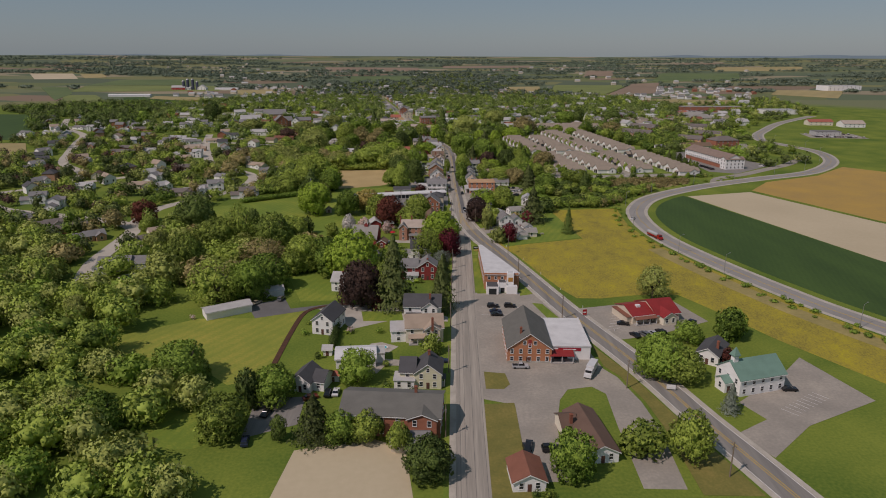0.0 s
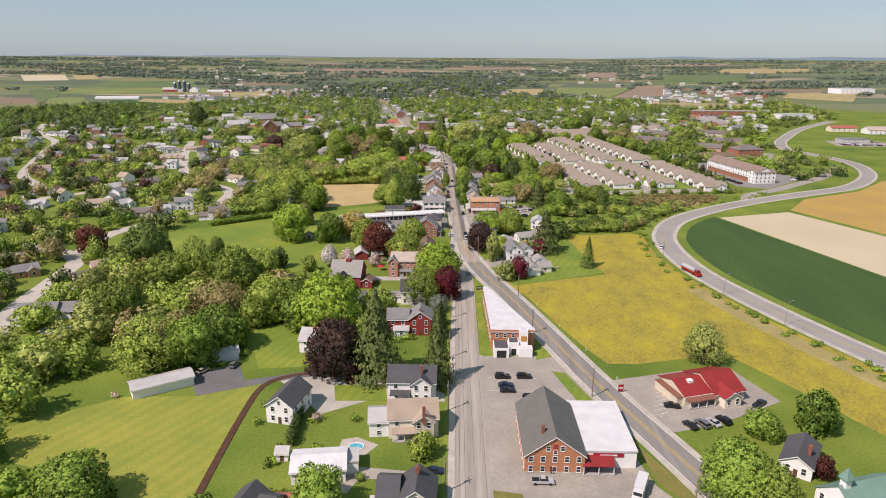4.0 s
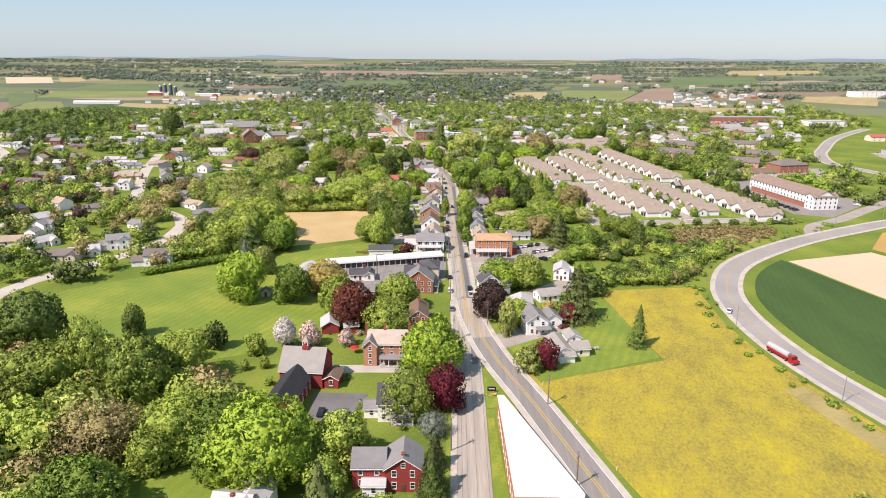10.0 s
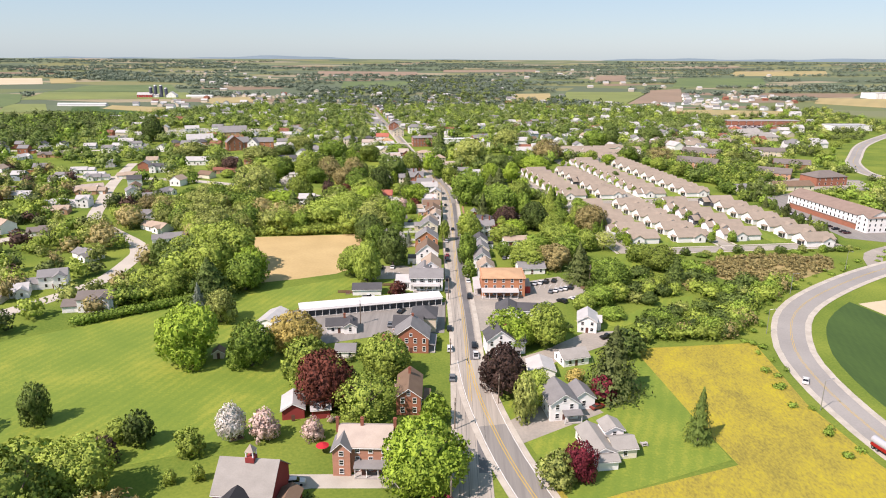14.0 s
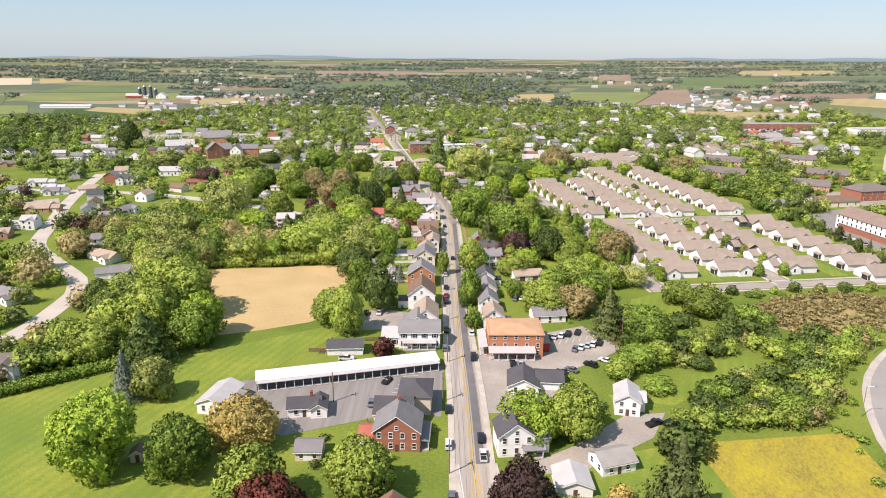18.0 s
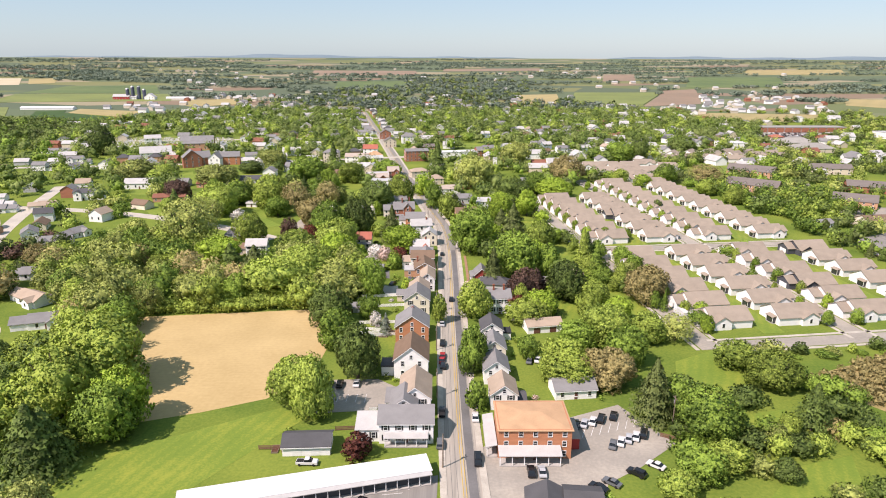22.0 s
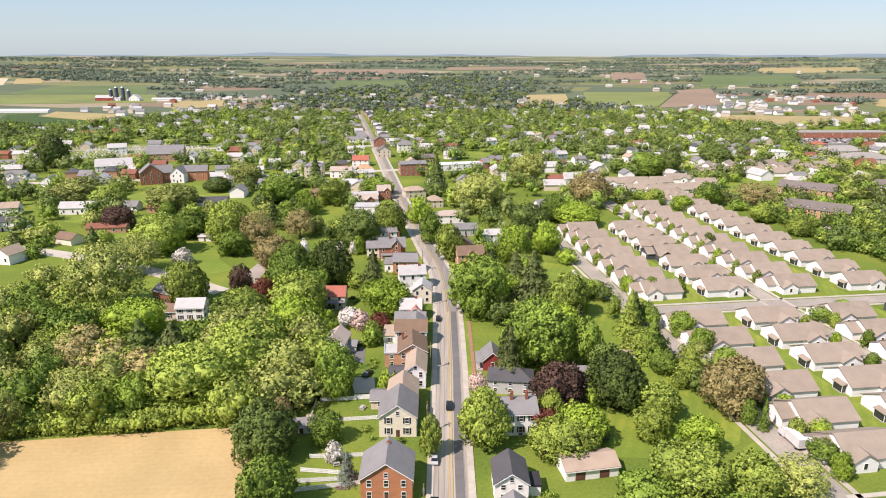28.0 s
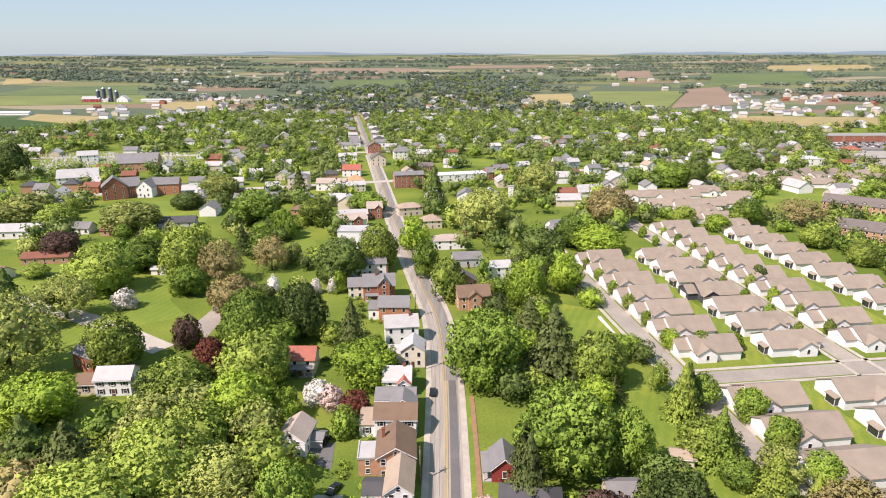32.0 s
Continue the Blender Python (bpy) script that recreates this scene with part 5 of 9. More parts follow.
DINER = house("restaurant", "beige restaurant with a bright red metal roof", 70.8, 225.7, 17.0, [(0, 2, 9, 13, 3.2, "x", 0.34, "beige", "redmetal", "nl", 2), (9.4, 0.6, 9.8, 15, 3.4, "x", 0.42, "beige", "redmetal", "nr", 3), (8.4, -2.2, 5.4, 7, 3.4, "y", 0.62, "cream", "redmetal", "nr", 2), (-5.4, 3, 1.8, 11, 2.6, "s", 0.02, "beige", "rust", "")], doors=((3, 2, "n"), (11.8, 0.6, "n")), porches=((0, 2, 8.6, 2.2, 2.5, "rust"),), category="restaurant")
part("roof_vent", box(-0.8, 0.8, 6.0, 7.4, 4.2, 5.6), TRIM, DINER, "white metal roof vent")
part("fascia", box(-4.6, 4.6, 1.5, 1.58, 3.0, 3.25), TRIM, DINER, "white fascia board")
house("cream_cottage", "low cream cottage with pale grey roof", 36.2, 341.8, 10.0, [(0, 2, 6, 12, 3.0, "y", 0.5, "white", "stone", "nl", 1), (6, 3, 6, 6, 3.0, "x", 0.5, "cream", "stone", "n", 1), (5.5, 9, 5, 5, 4.5, "y", 0.5, "white", "stone", "n", 1), (0, -1, 5, 3, 2.7, "x", 0.4, "white", "stone", "")])
house("white_house", "white house with dark grey gables and porch", 29.1, 363.4, 10.0, [(0, 0, 8, 10, 5.4, "y", 0.7, "white", "gray", "nl", 2), (7.5, 5, 6.5, 7, 3.6, "y", 0.7, "white", "gray", "n", 1)], porches=((2, 0, 5, 2.2, 2.6, "gray"),))
house("white_house", "two-storey white house with dark roof", 14.2, 403.6, 7.0, [(0, 0, 9.2, 8, 5.8, "y", 0.75, "white", "dark", "nl", 3), (6.6, 1, 4, 6, 4.8, "x", 0.6, "white", "dark", "n", 1)], porches=((4, 0, 5, 1.8, 2.6, "gray"),), chim=((2, 4, 7, 9.5),))
house("white_barn", "white barn with pale roof behind trees", 46.7, 423.9, -10.0, [(0, 0, 6.8, 9, 4.6, "y", 0.6, "white", "light", "n", 2), (3, 3, 4, 6, 3.6, "x", 0.4, "white", "light", "n", 1)], category="barn")
house("ranch_house", "low white ranch house with pale roof", 38.3, 397.1, 18.4, [(0, 0, 9, 7, 2.9, "x", 0.5, "white", "stone", "nl", 2)])
house("garage", "grey-roofed garage with open drive", 26.2, 388.0, 1.7, [(0, 0, 8, 8, 2.7, "y", 0.4, "white", "light", "")], category="garage")
house("brick_shop", "three-storey orange brick shop with hipped tan roof", 18.8, 459.4, 1.7, [(0, 1, 18.0, 14, 8.2, "h", 0.14, "orange", "orange", "nr", 5), (10.6, 5, 2.6, 9, 3.2, "s", 0.05, "redtin", "pale", "")], category="shop", porches=((-1.5, 1, 15, 3.4, 3.0, "light"), (-9.3, 9, 15, 2.6, 3.0, "light", -90)))
house("dark_roof_shop", "low shop with dark grey gabled roof", 18.8, 434.6, -4.0, [(0, 0, 9, 10, 3.0, "y", 0.5, "white", "dark", "n", 2), (8, 4, 8, 8, 2.8, "x", 0.4, "white", "dark", "")])
house("row_house", "white gabled cottage with black shutters", 12.7, 483.6, 1.7, [(0, 0, 7.5, 9, 5.0, "y", 0.75, "white", "tan", "nl", 2), (5.0, 1, 2.5, 5, 2.7, "x", 0.4, "white", "dark", "")], shutters=True)
house("row_house", "white gabled cottage with grey roof", 11.4, 498.7, 1.7, [(0, 0, 7.5, 9, 5.0, "y", 0.75, "white", "gray", "nl", 2)])
house("row_house", "white gabled cottage with dark roof", 11.5, 513.5, 1.8, [(0, 0, 7.5, 9, 5.0, "y", 0.75, "cream", "gray", "nl", 2)])
house("row_house", "small white house with dark grey roof", 11.5, 529.1, 1.8, [(0, 0, 7.5, 9, 4.8, "y", 0.7, "white", "dark", "nl", 2), (5.3, 2, 3, 5, 2.6, "f", 0, "white", "black", "")])
house("ranch_house", "white bungalow with grey roof behind the shop", 34.1, 490.3, 7.8, [(0, 0, 12.2, 8, 3.0, "x", 0.5, "white", "gray", "n", 3)])
house("tan_garage", "long garage with tan roof and wooden doors", 31.1, 537.9, 12.0, [(0, 0, 13, 7, 2.9, "x", 0.45, "white", "tan", "")], doors=((-3, 0, "n", 2.4, 2.1), (3, 0, "n", 2.4, 2.1)), category="garage")
house("white_house", "three-storey white house with black shutters", 15.8, 555.8, 5.2, [(0, 0, 8.7, 9, 6.4, "x", 0.5, "white", "gray", "nl", 3), (-6.3, 3, 4, 6, 6.0, "y", 0.7, "white", "gray", "")], shutters=True, chim=((-2, 4, 7, 10.5), (2, 4, 7, 10.5)))
house("gray_house", "dark-roofed house with low porch beside trees", 14.2, 573.4, -4.9, [(0, 4, 13, 8, 4.4, "h", 0.6, "gray", "dark", "nl", 3), (9, 2, 8, 8, 3, "x", 0.4, "gray", "dark", "")])
house("stone_garage", "garage with grey roof and pale walls", 36.3, 582.4, 1.7, [(0, 0, 8.4, 8, 3.0, "x", 0.5, "beige", "gray", "n", 2)], category="garage")
house("small_shed", "small shed with pale roof on the lawn", 53.1, 599.4, -8.0, [(0, 0, 5.5, 4, 2.4, "x", 0.5, "beige", "tan", "")], doors=((0, 0, "n"),), category="shed")
house("red_cottage", "red-walled cottage with grey gable and porch", 10.1, 592.3, 1.6, [(0, 0, 6, 8, 3.6, "y", 0.9, "red", "gray", "nl", 1)], porches=((-3, 4, 8, 2, 2.5, "gray", -90),))
house("brown_house", "brown brick house with ornate gables", 4.8, 698.0, 10.5, [(0, 0, 12.4, 9, 5.6, "x", 0.7, "tanbrick", "brown", "nl", 3), (0, -1, 5, 6, 5.6, "y", 0.8, "tanbrick", "brown", "n", 1)], pane=False)
house("white_house", "white house with yellow bushes in front", 15.9, 734.2, 10.0, [(0, 0, 11.1, 8, 5.4, "x", 0.5, "white", "light", "n", 3)], pane=False)
house("white_house", "low white roofed building behind the street", 2.8, 748.4, 8.8, [(0, 2, 13, 9, 4, "x", 0.5, "gray", "gray", "n", 3)], pane=False)
house("white_house", "white painted house with porch", -6.1, 778.5, 9.0, [(0, 0, 16.5, 9, 4.8, "h", 0.5, "white", "pale", "n", 3)], pane=False)
house("brown_house", "house with hipped tan roof near the crossing", -31.4, 848.8, 19.7, [(0, 0, 14.7, 9, 5.2, "h", 0.5, "beige", "tan", "nl", 2)], pane=False)
house("brick_hall", "long three-storey red brick hall with grey roof", -39.0, 933.9, 13.3, [(0, 0, 21.5, 12, 9.5, "x", 0.3, "brick", "gray", "nl", 6), (-2, 10, 8, 10, 8, "h", 0.5, "white", "light", "n", 2)], category="hall", pane=False)
house("long_hall", "long low white building behind the brick hall", -0.5, 960.3, 15.7, [(0, 0, 39.3, 14, 5, "f", 0, "white", "white", "n", 6), (24.7, 0, 10, 12, 6, "x", 0.5, "brick", "gray", "n", 3)], category="hall", pane=False)
house("silo_tower", "pale concrete tower silo above the trees", 31.7, 890.0, 1.5, [(0, 0, 3.2, 3.2, 10, "f", 0, "white", "light", "")], doors=(), category="tower", pane=False)
house("corner_shop", "white corner shop with orange tiled roof", -79.7, 916.9, 19.5, [(0, 0, 22, 10, 5, "x", 0.4, "cream", "light", "nr", 6), (6, 8, 12, 10, 7, "h", 0.6, "white", "orange", "n", 3)], category="shop", pane=False)
house("ranch_house", "long brown-roofed brick ranch house with carport", -196.3, 749.8, 11.0, [(0, 0, 20.7, 9, 3.2, "x", 0.4, "tanbrick", "rust", "n", 5)], pane=False)
house("white_house", "white cape house with pale roof and dormers", -236.6, 792.6, 8.0, [(0, 0, 21.4, 9, 4.2, "x", 0.7, "white", "light", "n", 4)], pane=False)
house("brick_school", "big red brick house with tall gables", -234.1, 889.0, 28.4, [(0, 0, 15.5, 12, 9, "y", 0.8, "brick", "gray", "nr", 3), (10, 3, 12, 14, 8, "x", 0.7, "brick", "gray", "n", 3)], category="school", pane=False)
house("white_chapel", "white gabled chapel with grey roof", -217.9, 896.5, 1.3, [(0, 0, 10.5, 16, 7, "y", 0.9, "white", "gray", "n", 2)], category="church", pane=False)
house("brick_house", "red brick twin house with white porch", -207.8, 906.1, 13.0, [(0, 0, 18.6, 11, 7.5, "x", 0.7, "orange", "gray", "n", 3)], pane=False)
house("long_hall", "long hall with grey metal roof", -289.5, 939.8, 24.0, [(0, 4, 28.3, 20, 5, "x", 0.5, "white", "light", "n", 6)], category="hall", pane=False)
house("long_hall", "long hall with grey shingle roof behind the school", -272.6, 998.5, 15.5, [(0, 0, 32.9, 22, 7, "x", 0.6, "tanbrick", "gray", "n", 6)], category="hall", pane=False)
house("white_house", "white two-storey house near the cemetery", -340.2, 1045.4, 23.2, [(0, 0, 17.0, 10, 6, "x", 0.7, "white", "light", "n", 3)], pane=False)
house("white_house", "white house with grey roof beside the lane", -209.6, 802.3, 1.4, [(0, 0, 10.2, 9, 3.2, "x", 0.6, "white", "gray", "n", 3)], pane=False)
house("brown_house", "small brown-roofed brick house on a lawn", -191.0, 799.3, 1.4, [(0, 0, 10.8, 8, 3.0, "x", 0.5, "tanbrick", "rust", "n", 2)], pane=False)
house("long_house", "long low house with a dark slate roof", -163.9, 817.3, 10.8, [(0, 0, 22.9, 10, 3.0, "x", 0.5, "gray", "dark", "n", 4)], pane=False)
house("garden_shed", "small white shed under the trees", -135.8, 735.8, 1.5, [(0, 0, 6.6, 4, 2.6, "x", 0.6, "white", "light", "n", 1)], category="shed", pane=False)
house("brown_house", "small tan brick cottage with a brown roof", -100.1, 850.5, 1.4, [(0, 0, 10.4, 8, 3.0, "h", 0.6, "tanbrick", "brown", "n", 2)], pane=False)
house("white_house", "pale house among the garden trees", -132.6, 828.9, 1.4, [(0, 0, 7.6, 9, 3.4, "x", 0.6, "beige", "gray", "n", 2)], pane=False)
house("corner_house", "tall beige hipped house behind the street", -118.4, 921.7, 1.3, [(0, 0, 14.2, 12, 9.5, "h", 0.5, "beige", "gray", "n", 3)], pane=False)
house("row_house", "broad pale-roofed house beside the street", -94.6, 922.2, 1.3, [(0, 0, 21.1, 11, 5.5, "x", 0.5, "white", "pale", "n", 4)], pane=False)
house("red_roof_house", "house with a bright red roof beside the street", -89.1, 977.9, 1.3, [(0, 0, 14.4, 10, 5.5, "x", 0.7, "white", "redtin", "n", 3)], pane=False)
house("white_house", "white and pink gabled house beside the street", -61.5, 816.7, 19.3, [(0, 0, 16.0, 9, 5.4, "x", 0.6, "white", "pale", "nr", 3), (3, -1, 5, 6, 5.4, "y", 0.8, "brick", "pale", "nr", 1)], pane=False)
house("brick_house", "old brick house with grey roof in the suburb", -289.5, 894.9, 1.3, [(0, 0, 9.7, 10, 5.5, "x", 0.7, "beige", "gray", "n", 3)], pane=False)
house("row_house", "long white house with a pale grey roof", -64.0, 833.0, 12.0, [(0, 0, 17, 8, 4.6, "x", 0.5, "white", "light", "n", 4)], pane=False)
house("brick_row_house", "red brick gabled house by the street", -52.5, 842.0, 12.0, [(0, 0, 9, 9, 6.2, "x", 0.7, "brick", "pale", "nr", 2), (2, -1.5, 4.5, 5, 6.2, "y", 0.9, "brick", "pale", "nr", 1)], pane=False)
house("row_house", "white shop house near the crossing", -103.0, 1044.0, 12.0, [(0, 0, 16, 10, 6, "x", 0.5, "white", "light", "n", 4)], pane=False)
house("row_house", "white double house beyond the crossing", -114.0, 1117.0, 12.0, [(0, 0, 15, 10, 6, "x", 0.5, "white", "gray", "n", 4)], pane=False)
house("white_house", "tall white house behind the brick hall", -55.0, 1062.0, 12.0, [(0, 0, 17, 12, 8, "h", 0.6, "white", "gray", "nl", 4)], pane=False)
house("row_house", "brown-roofed row house beyond the crossing", -74.0, 1030.0, 10.0, [(0, 0, 13, 12, 6.4, "y", 0.6, "beige", "umber", "nl", 3)], pane=False)
house("row_house", "tall narrow row house with a brown roof", -87.0, 1104.0, 10.0, [(0, 0, 13, 12, 6.6, "y", 0.6, "brick", "umber", "nl", 3)], pane=False)
house("brown_house", "broad house with a grey-brown roof", -33.0, 1001.0, 12.0, [(0, 0, 17, 10, 4.6, "x", 0.5, "tanbrick", "umber", "n", 3)], pane=False)
house("brick_house", "small red brick house with a chimney", 31.0, 989.0, 14.0, [(0, 0, 12, 9, 5.2, "x", 0.6, "brick", "gray", "n", 3)], chim=((0, 4, 6, 9),), pane=False)
house("long_house", "long white house with a rust roof", -13.0, 1082.0, 10.0, [(0, 0, 16, 9, 4, "x", 0.5, "white", "rust", "n", 4)], pane=False)
house("red_cottage", "red cottage with a grey roof among trees", 4.0, 803.0, -12.0, [(0, 0, 7.6, 8, 4.0, "x", 0.7, "brick", "gray", "nl", 2)], pane=False)
house("white_house", "grey-roofed white house with a side wing", 54.0, 807.0, 20.0, [(0, 0, 12, 9, 4.6, "x", 0.7, "white", "gray", "nl", 3), (-5, -3, 5, 6, 4.6, "y", 0.7, "white", "gray", "n", 1)], pane=False)
house("brown_house", "house with tan hipped roof beside the street", -17.0, 819.0, 12.0, [(0, 0, 11, 9, 4.6, "h", 0.6, "beige", "tan", "nl", 3)], pane=False)
house("brown_house", "brown gabled house with a white porch", 1.0, 716.0, 10.0, [(0, 0, 10.5, 8, 5.0, "y", 0.6, "tanbrick", "umber", "nl", 2)], porches=((0, 0, 8, 2, 2.6, "white"),), pane=False)
house("suburban_villa", "white gabled house with grey roofs and garage wings", -155.2, 280.6, 10.0, [(0, 0, 14, 9, 3.4, "x", 0.6, "white", "gray", "n", 4), (-5, -3.5, 6, 6, 3.4, "y", 0.75, "white", "gray", "n", 2), (10, 2, 8, 8, 3.2, "x", 0.55, "white", "gray", "n", 2)])
house("garden_shed", "small red-roofed garden shed", -36.7, 179.2, 1.6, [(0, 0, 3.7, 2.8, 2.2, "x", 0.5, "white", "redtin", "")], category="shed")
house("garden_shed", "small white shed beside the hedge", -41.8, 196.9, 1.7, [(0, 0, 2.9, 3, 2.4, "x", 0.6, "white", "light", "")], category="shed")
house("ranch_house", "ranch house with a terracotta-brown roof", -157.5, 338.7, 38.1, [(0, 0, 12.5, 9, 3.0, "x", 0.5, "cream", "tan", "n", 3), (4, -3, 6, 6, 3, "y", 0.5, "cream", "tan", "n", 1)])
house("ranch_house", "low ranch house with a taupe roof", -155.5, 308.9, 34.3, [(0, 0, 9.0, 8, 2.9, "x", 0.45, "beige", "pale", "n", 3)])
house("ranch_house", "small ranch house with a grey-brown roof", -159.3, 324.1, 45.1, [(0, 0, 7.9, 8, 2.9, "x", 0.45, "beige", "umber", "n", 2)])
house("garden_shed", "pale garden shed behind the row houses", -41.6, 554.8, 8.0, [(0, 0, 6.2, 4, 2.4, "x", 0.6, "white", "gray", "")], category="shed")


# ---- trees and bushes that stand singly ----
tree("columnar", "dark", -44.8, 147.3, 7.6, 2.2)
tree("spruce", "spruce", -35.8, 148.4, 13.1, 5.7)
tree("round", "green", -29.1, 147.6, 8.5, 4.3)
tree("round", "mid", -22.3, 148.4, 8.1, 4.3)
tree("round", "mid", -13.5, 143.7, 8.5, 3.0)
tree("round", "dark", -5.6, 133.4, 10.6, 5.6)
tree("round", "green", -29.4, 179.8, 10.7, 5.2)
tree("bush", "mid", -7.3, 199.5, 6.9, 2.9)
tree("round", "green", -51.3, 166.3, 12.2, 5.8)
tree("columnar", "dark", -57.7, 163.9, 12.1, 3.6)
tree("round", "mid", -59.7, 148.9, 12.2, 6.4)
tree("round", "green", -82.2, 177.4, 14.1, 8.2)
tree("round", "green", 81.1, 211.2, 7.8, 4.5)
tree("round", "green", 64.4, 186.4, 14.6, 7.8)
tree("round", "mid", 69.5, 182.8, 10.4, 6.4)
tree("columnar", "green", 98.8, 217.5, 10.7, 4.9)
tree("round", "mid", 58.1, 141.8, 14.1, 5.1)
tree("round", "green", 28.0, 134.3, 12.6, 5.1)
tree("bush", "mid", 47.9, 145.3, 7.9, 5.3)
tree("spruce", "blue", 77.2, 164.5, 9.2, 2.7)
tree("columnar", "copper", 87.9, 193.6, 6.5, 2.5)
tree("airy", "olive", 82.3, 258.2, 11.6, 4.7)
tree("bush", "green", 29.7, 148.6, 4.1, 2.2)
tree("columnar", "green", 96.1, 213.8, 12.3, 5.0)
tree("round", "plum", -36.9, 241.1, 19.7, 8.1)
tree("bush", "copper", -30.6, 239.1, 6.1, 2.9)
tree("spruce", "spruce", -23.8, 241.2, 29.8, 8.6)
tree("spruce", "spruce", -4.9, 238.2, 22.7, 5.5)
tree("spruce", "spruce", -5.3, 273.8, 12.0, 4.0)
tree("round", "red", -2.9, 310.5, 14.7, 5.4)
tree("round", "lime", -28.3, 285.2, 13.9, 6.5)
tree("round", "bright", -45.5, 276.1, 23.4, 11.5)
tree("round", "green", -59.5, 289.2, 15.7, 8.3)
tree("round", "mid", -68.6, 287.0, 17.4, 8.3)
tree("airy", "tan", -87.6, 284.2, 15.7, 9.8)
tree("round", "green", -79.2, 260.5, 16.4, 9.3)
tree("round", "green", -83.1, 247.4, 17.4, 7.7)
tree("airy", "mid", -94.9, 244.5, 18.4, 10.7)
tree("round", "mid", -118.1, 273.1, 21.9, 8.6)
tree("round", "mid", -119.0, 313.6, 18.3, 10.9)
tree("round", "lime", -90.5, 311.8, 22.3, 9.4)
tree("round", "dark", -114.2, 357.6, 12.6, 3.7)
tree("round", "mid", -84.9, 324.2, 16.8, 8.6)
tree("airy", "mid", -108.3, 317.8, 23.9, 6.6)
tree("round", "dark", -141.4, 342.5, 23.7, 11.1)
tree("round", "copper", -181.6, 370.2, 14.4, 7.1)
tree("airy", "olive", 80.8, 253.6, 14.5, 6.2)
tree("airy", "mid", -13.4, 304.8, 16.1, 6.7)
tree("round", "green", -55.2, 278.3, 14.6, 6.9)
tree("round", "green", -82.7, 265.1, 11.6, 8.8)
tree("round", "mid", -68.9, 292.4, 14.8, 8.7)
tree("round", "lime", -30.2, 271.8, 9.3, 4.8)
tree("spruce", "spruce", -5.0, 283.2, 9.5, 3.2)
tree("airy", "blue", -6.2, 296.9, 6.8, 3.8)
tree("spruce", "dark", -5.3, 270.7, 10.4, 3.7)
tree("round", "bright", -7.5, 333.6, 18.0, 9.5)
tree("round", "copper", -37.4, 369.0, 18.5, 7.9)
tree("airy", "mid", -25.6, 362.8, 13.9, 8.0)
tree("bush", "bright", -6.3, 361.2, 8.4, 3.6)
tree("round", "mid", -22.3, 387.0, 15.8, 7.7)
tree("round", "mid", -45.2, 381.2, 16.6, 7.3)
tree("round", "gold", -55.3, 407.2, 14.5, 8.4)
tree("round", "green", -66.6, 394.0, 16.7, 7.5)
tree("round", "bright", -87.5, 395.4, 20.9, 9.4)
tree("round", "plum", 13.2, 378.7, 15.3, 6.9)
tree("columnar", "olive", 18.4, 363.0, 14.6, 3.5)
tree("spruce", "spruce", 45.6, 378.8, 21.8, 8.6)
tree("spruce", "dark", 62.6, 354.4, 15.7, 3.4)
tree("round", "red", 29.0, 337.4, 10.7, 3.7)
tree("bush", "olive", 22.9, 335.2, 8.3, 3.9)
tree("round", "blossom", -58.7, 351.4, 11.0, 3.6)
tree("bush", "pink", -50.4, 352.2, 8.4, 3.6)
tree("bush", "pink", -37.9, 352.3, 6.1, 2.6)
tree("bush", "plum", -86.5, 340.2, 7.0, 3.2)
tree("bush", "dark", -81.8, 348.7, 9.6, 3.6)
tree("bush", "mid", -88.1, 350.2, 5.9, 3.0)
tree("bush", "mid", -67.1, 344.6, 7.2, 3.2)
tree("bush", "lime", -67.3, 332.8, 3.6, 1.5)
tree("bush", "lime", -61.2, 334.3, 4.2, 1.5)
tree("round", "bright", 18.3, 412.1, 14.4, 7.9)
tree("round", "mid", 30.1, 413.4, 16.2, 7.6)
tree("bush", "dark", 56.7, 406.6, 8.4, 5.9)
tree("round", "lime", -40.2, 477.8, 19.9, 5.6)
tree("spruce", "blue", -95.9, 427.7, 16.2, 4.4)
tree("round", "olive", -89.1, 429.8, 13.2, 5.9)
tree("spruce", "dark", -100.9, 455.9, 15.2, 7.9)
tree("bush", "green", 5.0, 484.4, 8.6, 3.0)
tree("round", "green", 4.2, 506.1, 15.2, 4.2)
tree("bush", "gold", 36.3, 386.8, 3.9, 2.6)
tree("bush", "red", 42.4, 375.5, 7.6, 3.4)
tree("round", "mid", 21.9, 373.7, 9.9, 4.9)
tree("round", "dark", -31.3, 501.9, 18.5, 6.5)
tree("round", "green", -41.6, 523.2, 14.9, 6.2)
tree("round", "bright", -28.8, 640.1, 14.3, 9.5)
tree("round", "plum", 26.6, 569.1, 15.0, 7.0)
tree("round", "dark", 43.8, 571.5, 17.8, 7.8)
tree("spruce", "spruce", 53.2, 479.6, 18.5, 6.2)
tree("round", "green", 66.0, 473.4, 14.0, 8.4)
tree("round", "green", 57.0, 453.5, 8.5, 5.4)
tree("round", "mid", 65.0, 457.0, 8.0, 5.0)
tree("round", "lime", 49.5, 446.5, 7.0, 4.4)
tree("spruce", "dark", 94.4, 475.5, 14.1, 6.0)
tree("round", "tan", 75.2, 571.0, 15.6, 8.0)
tree("round", "mid", 33.6, 500.6, 11.6, 8.6)
tree("round", "tan", 46.0, 498.7, 12.8, 6.9)
tree("round", "green", 40.5, 525.9, 10.3, 6.5)
tree("bush", "copper", -25.2, 460.3, 6.3, 3.5)
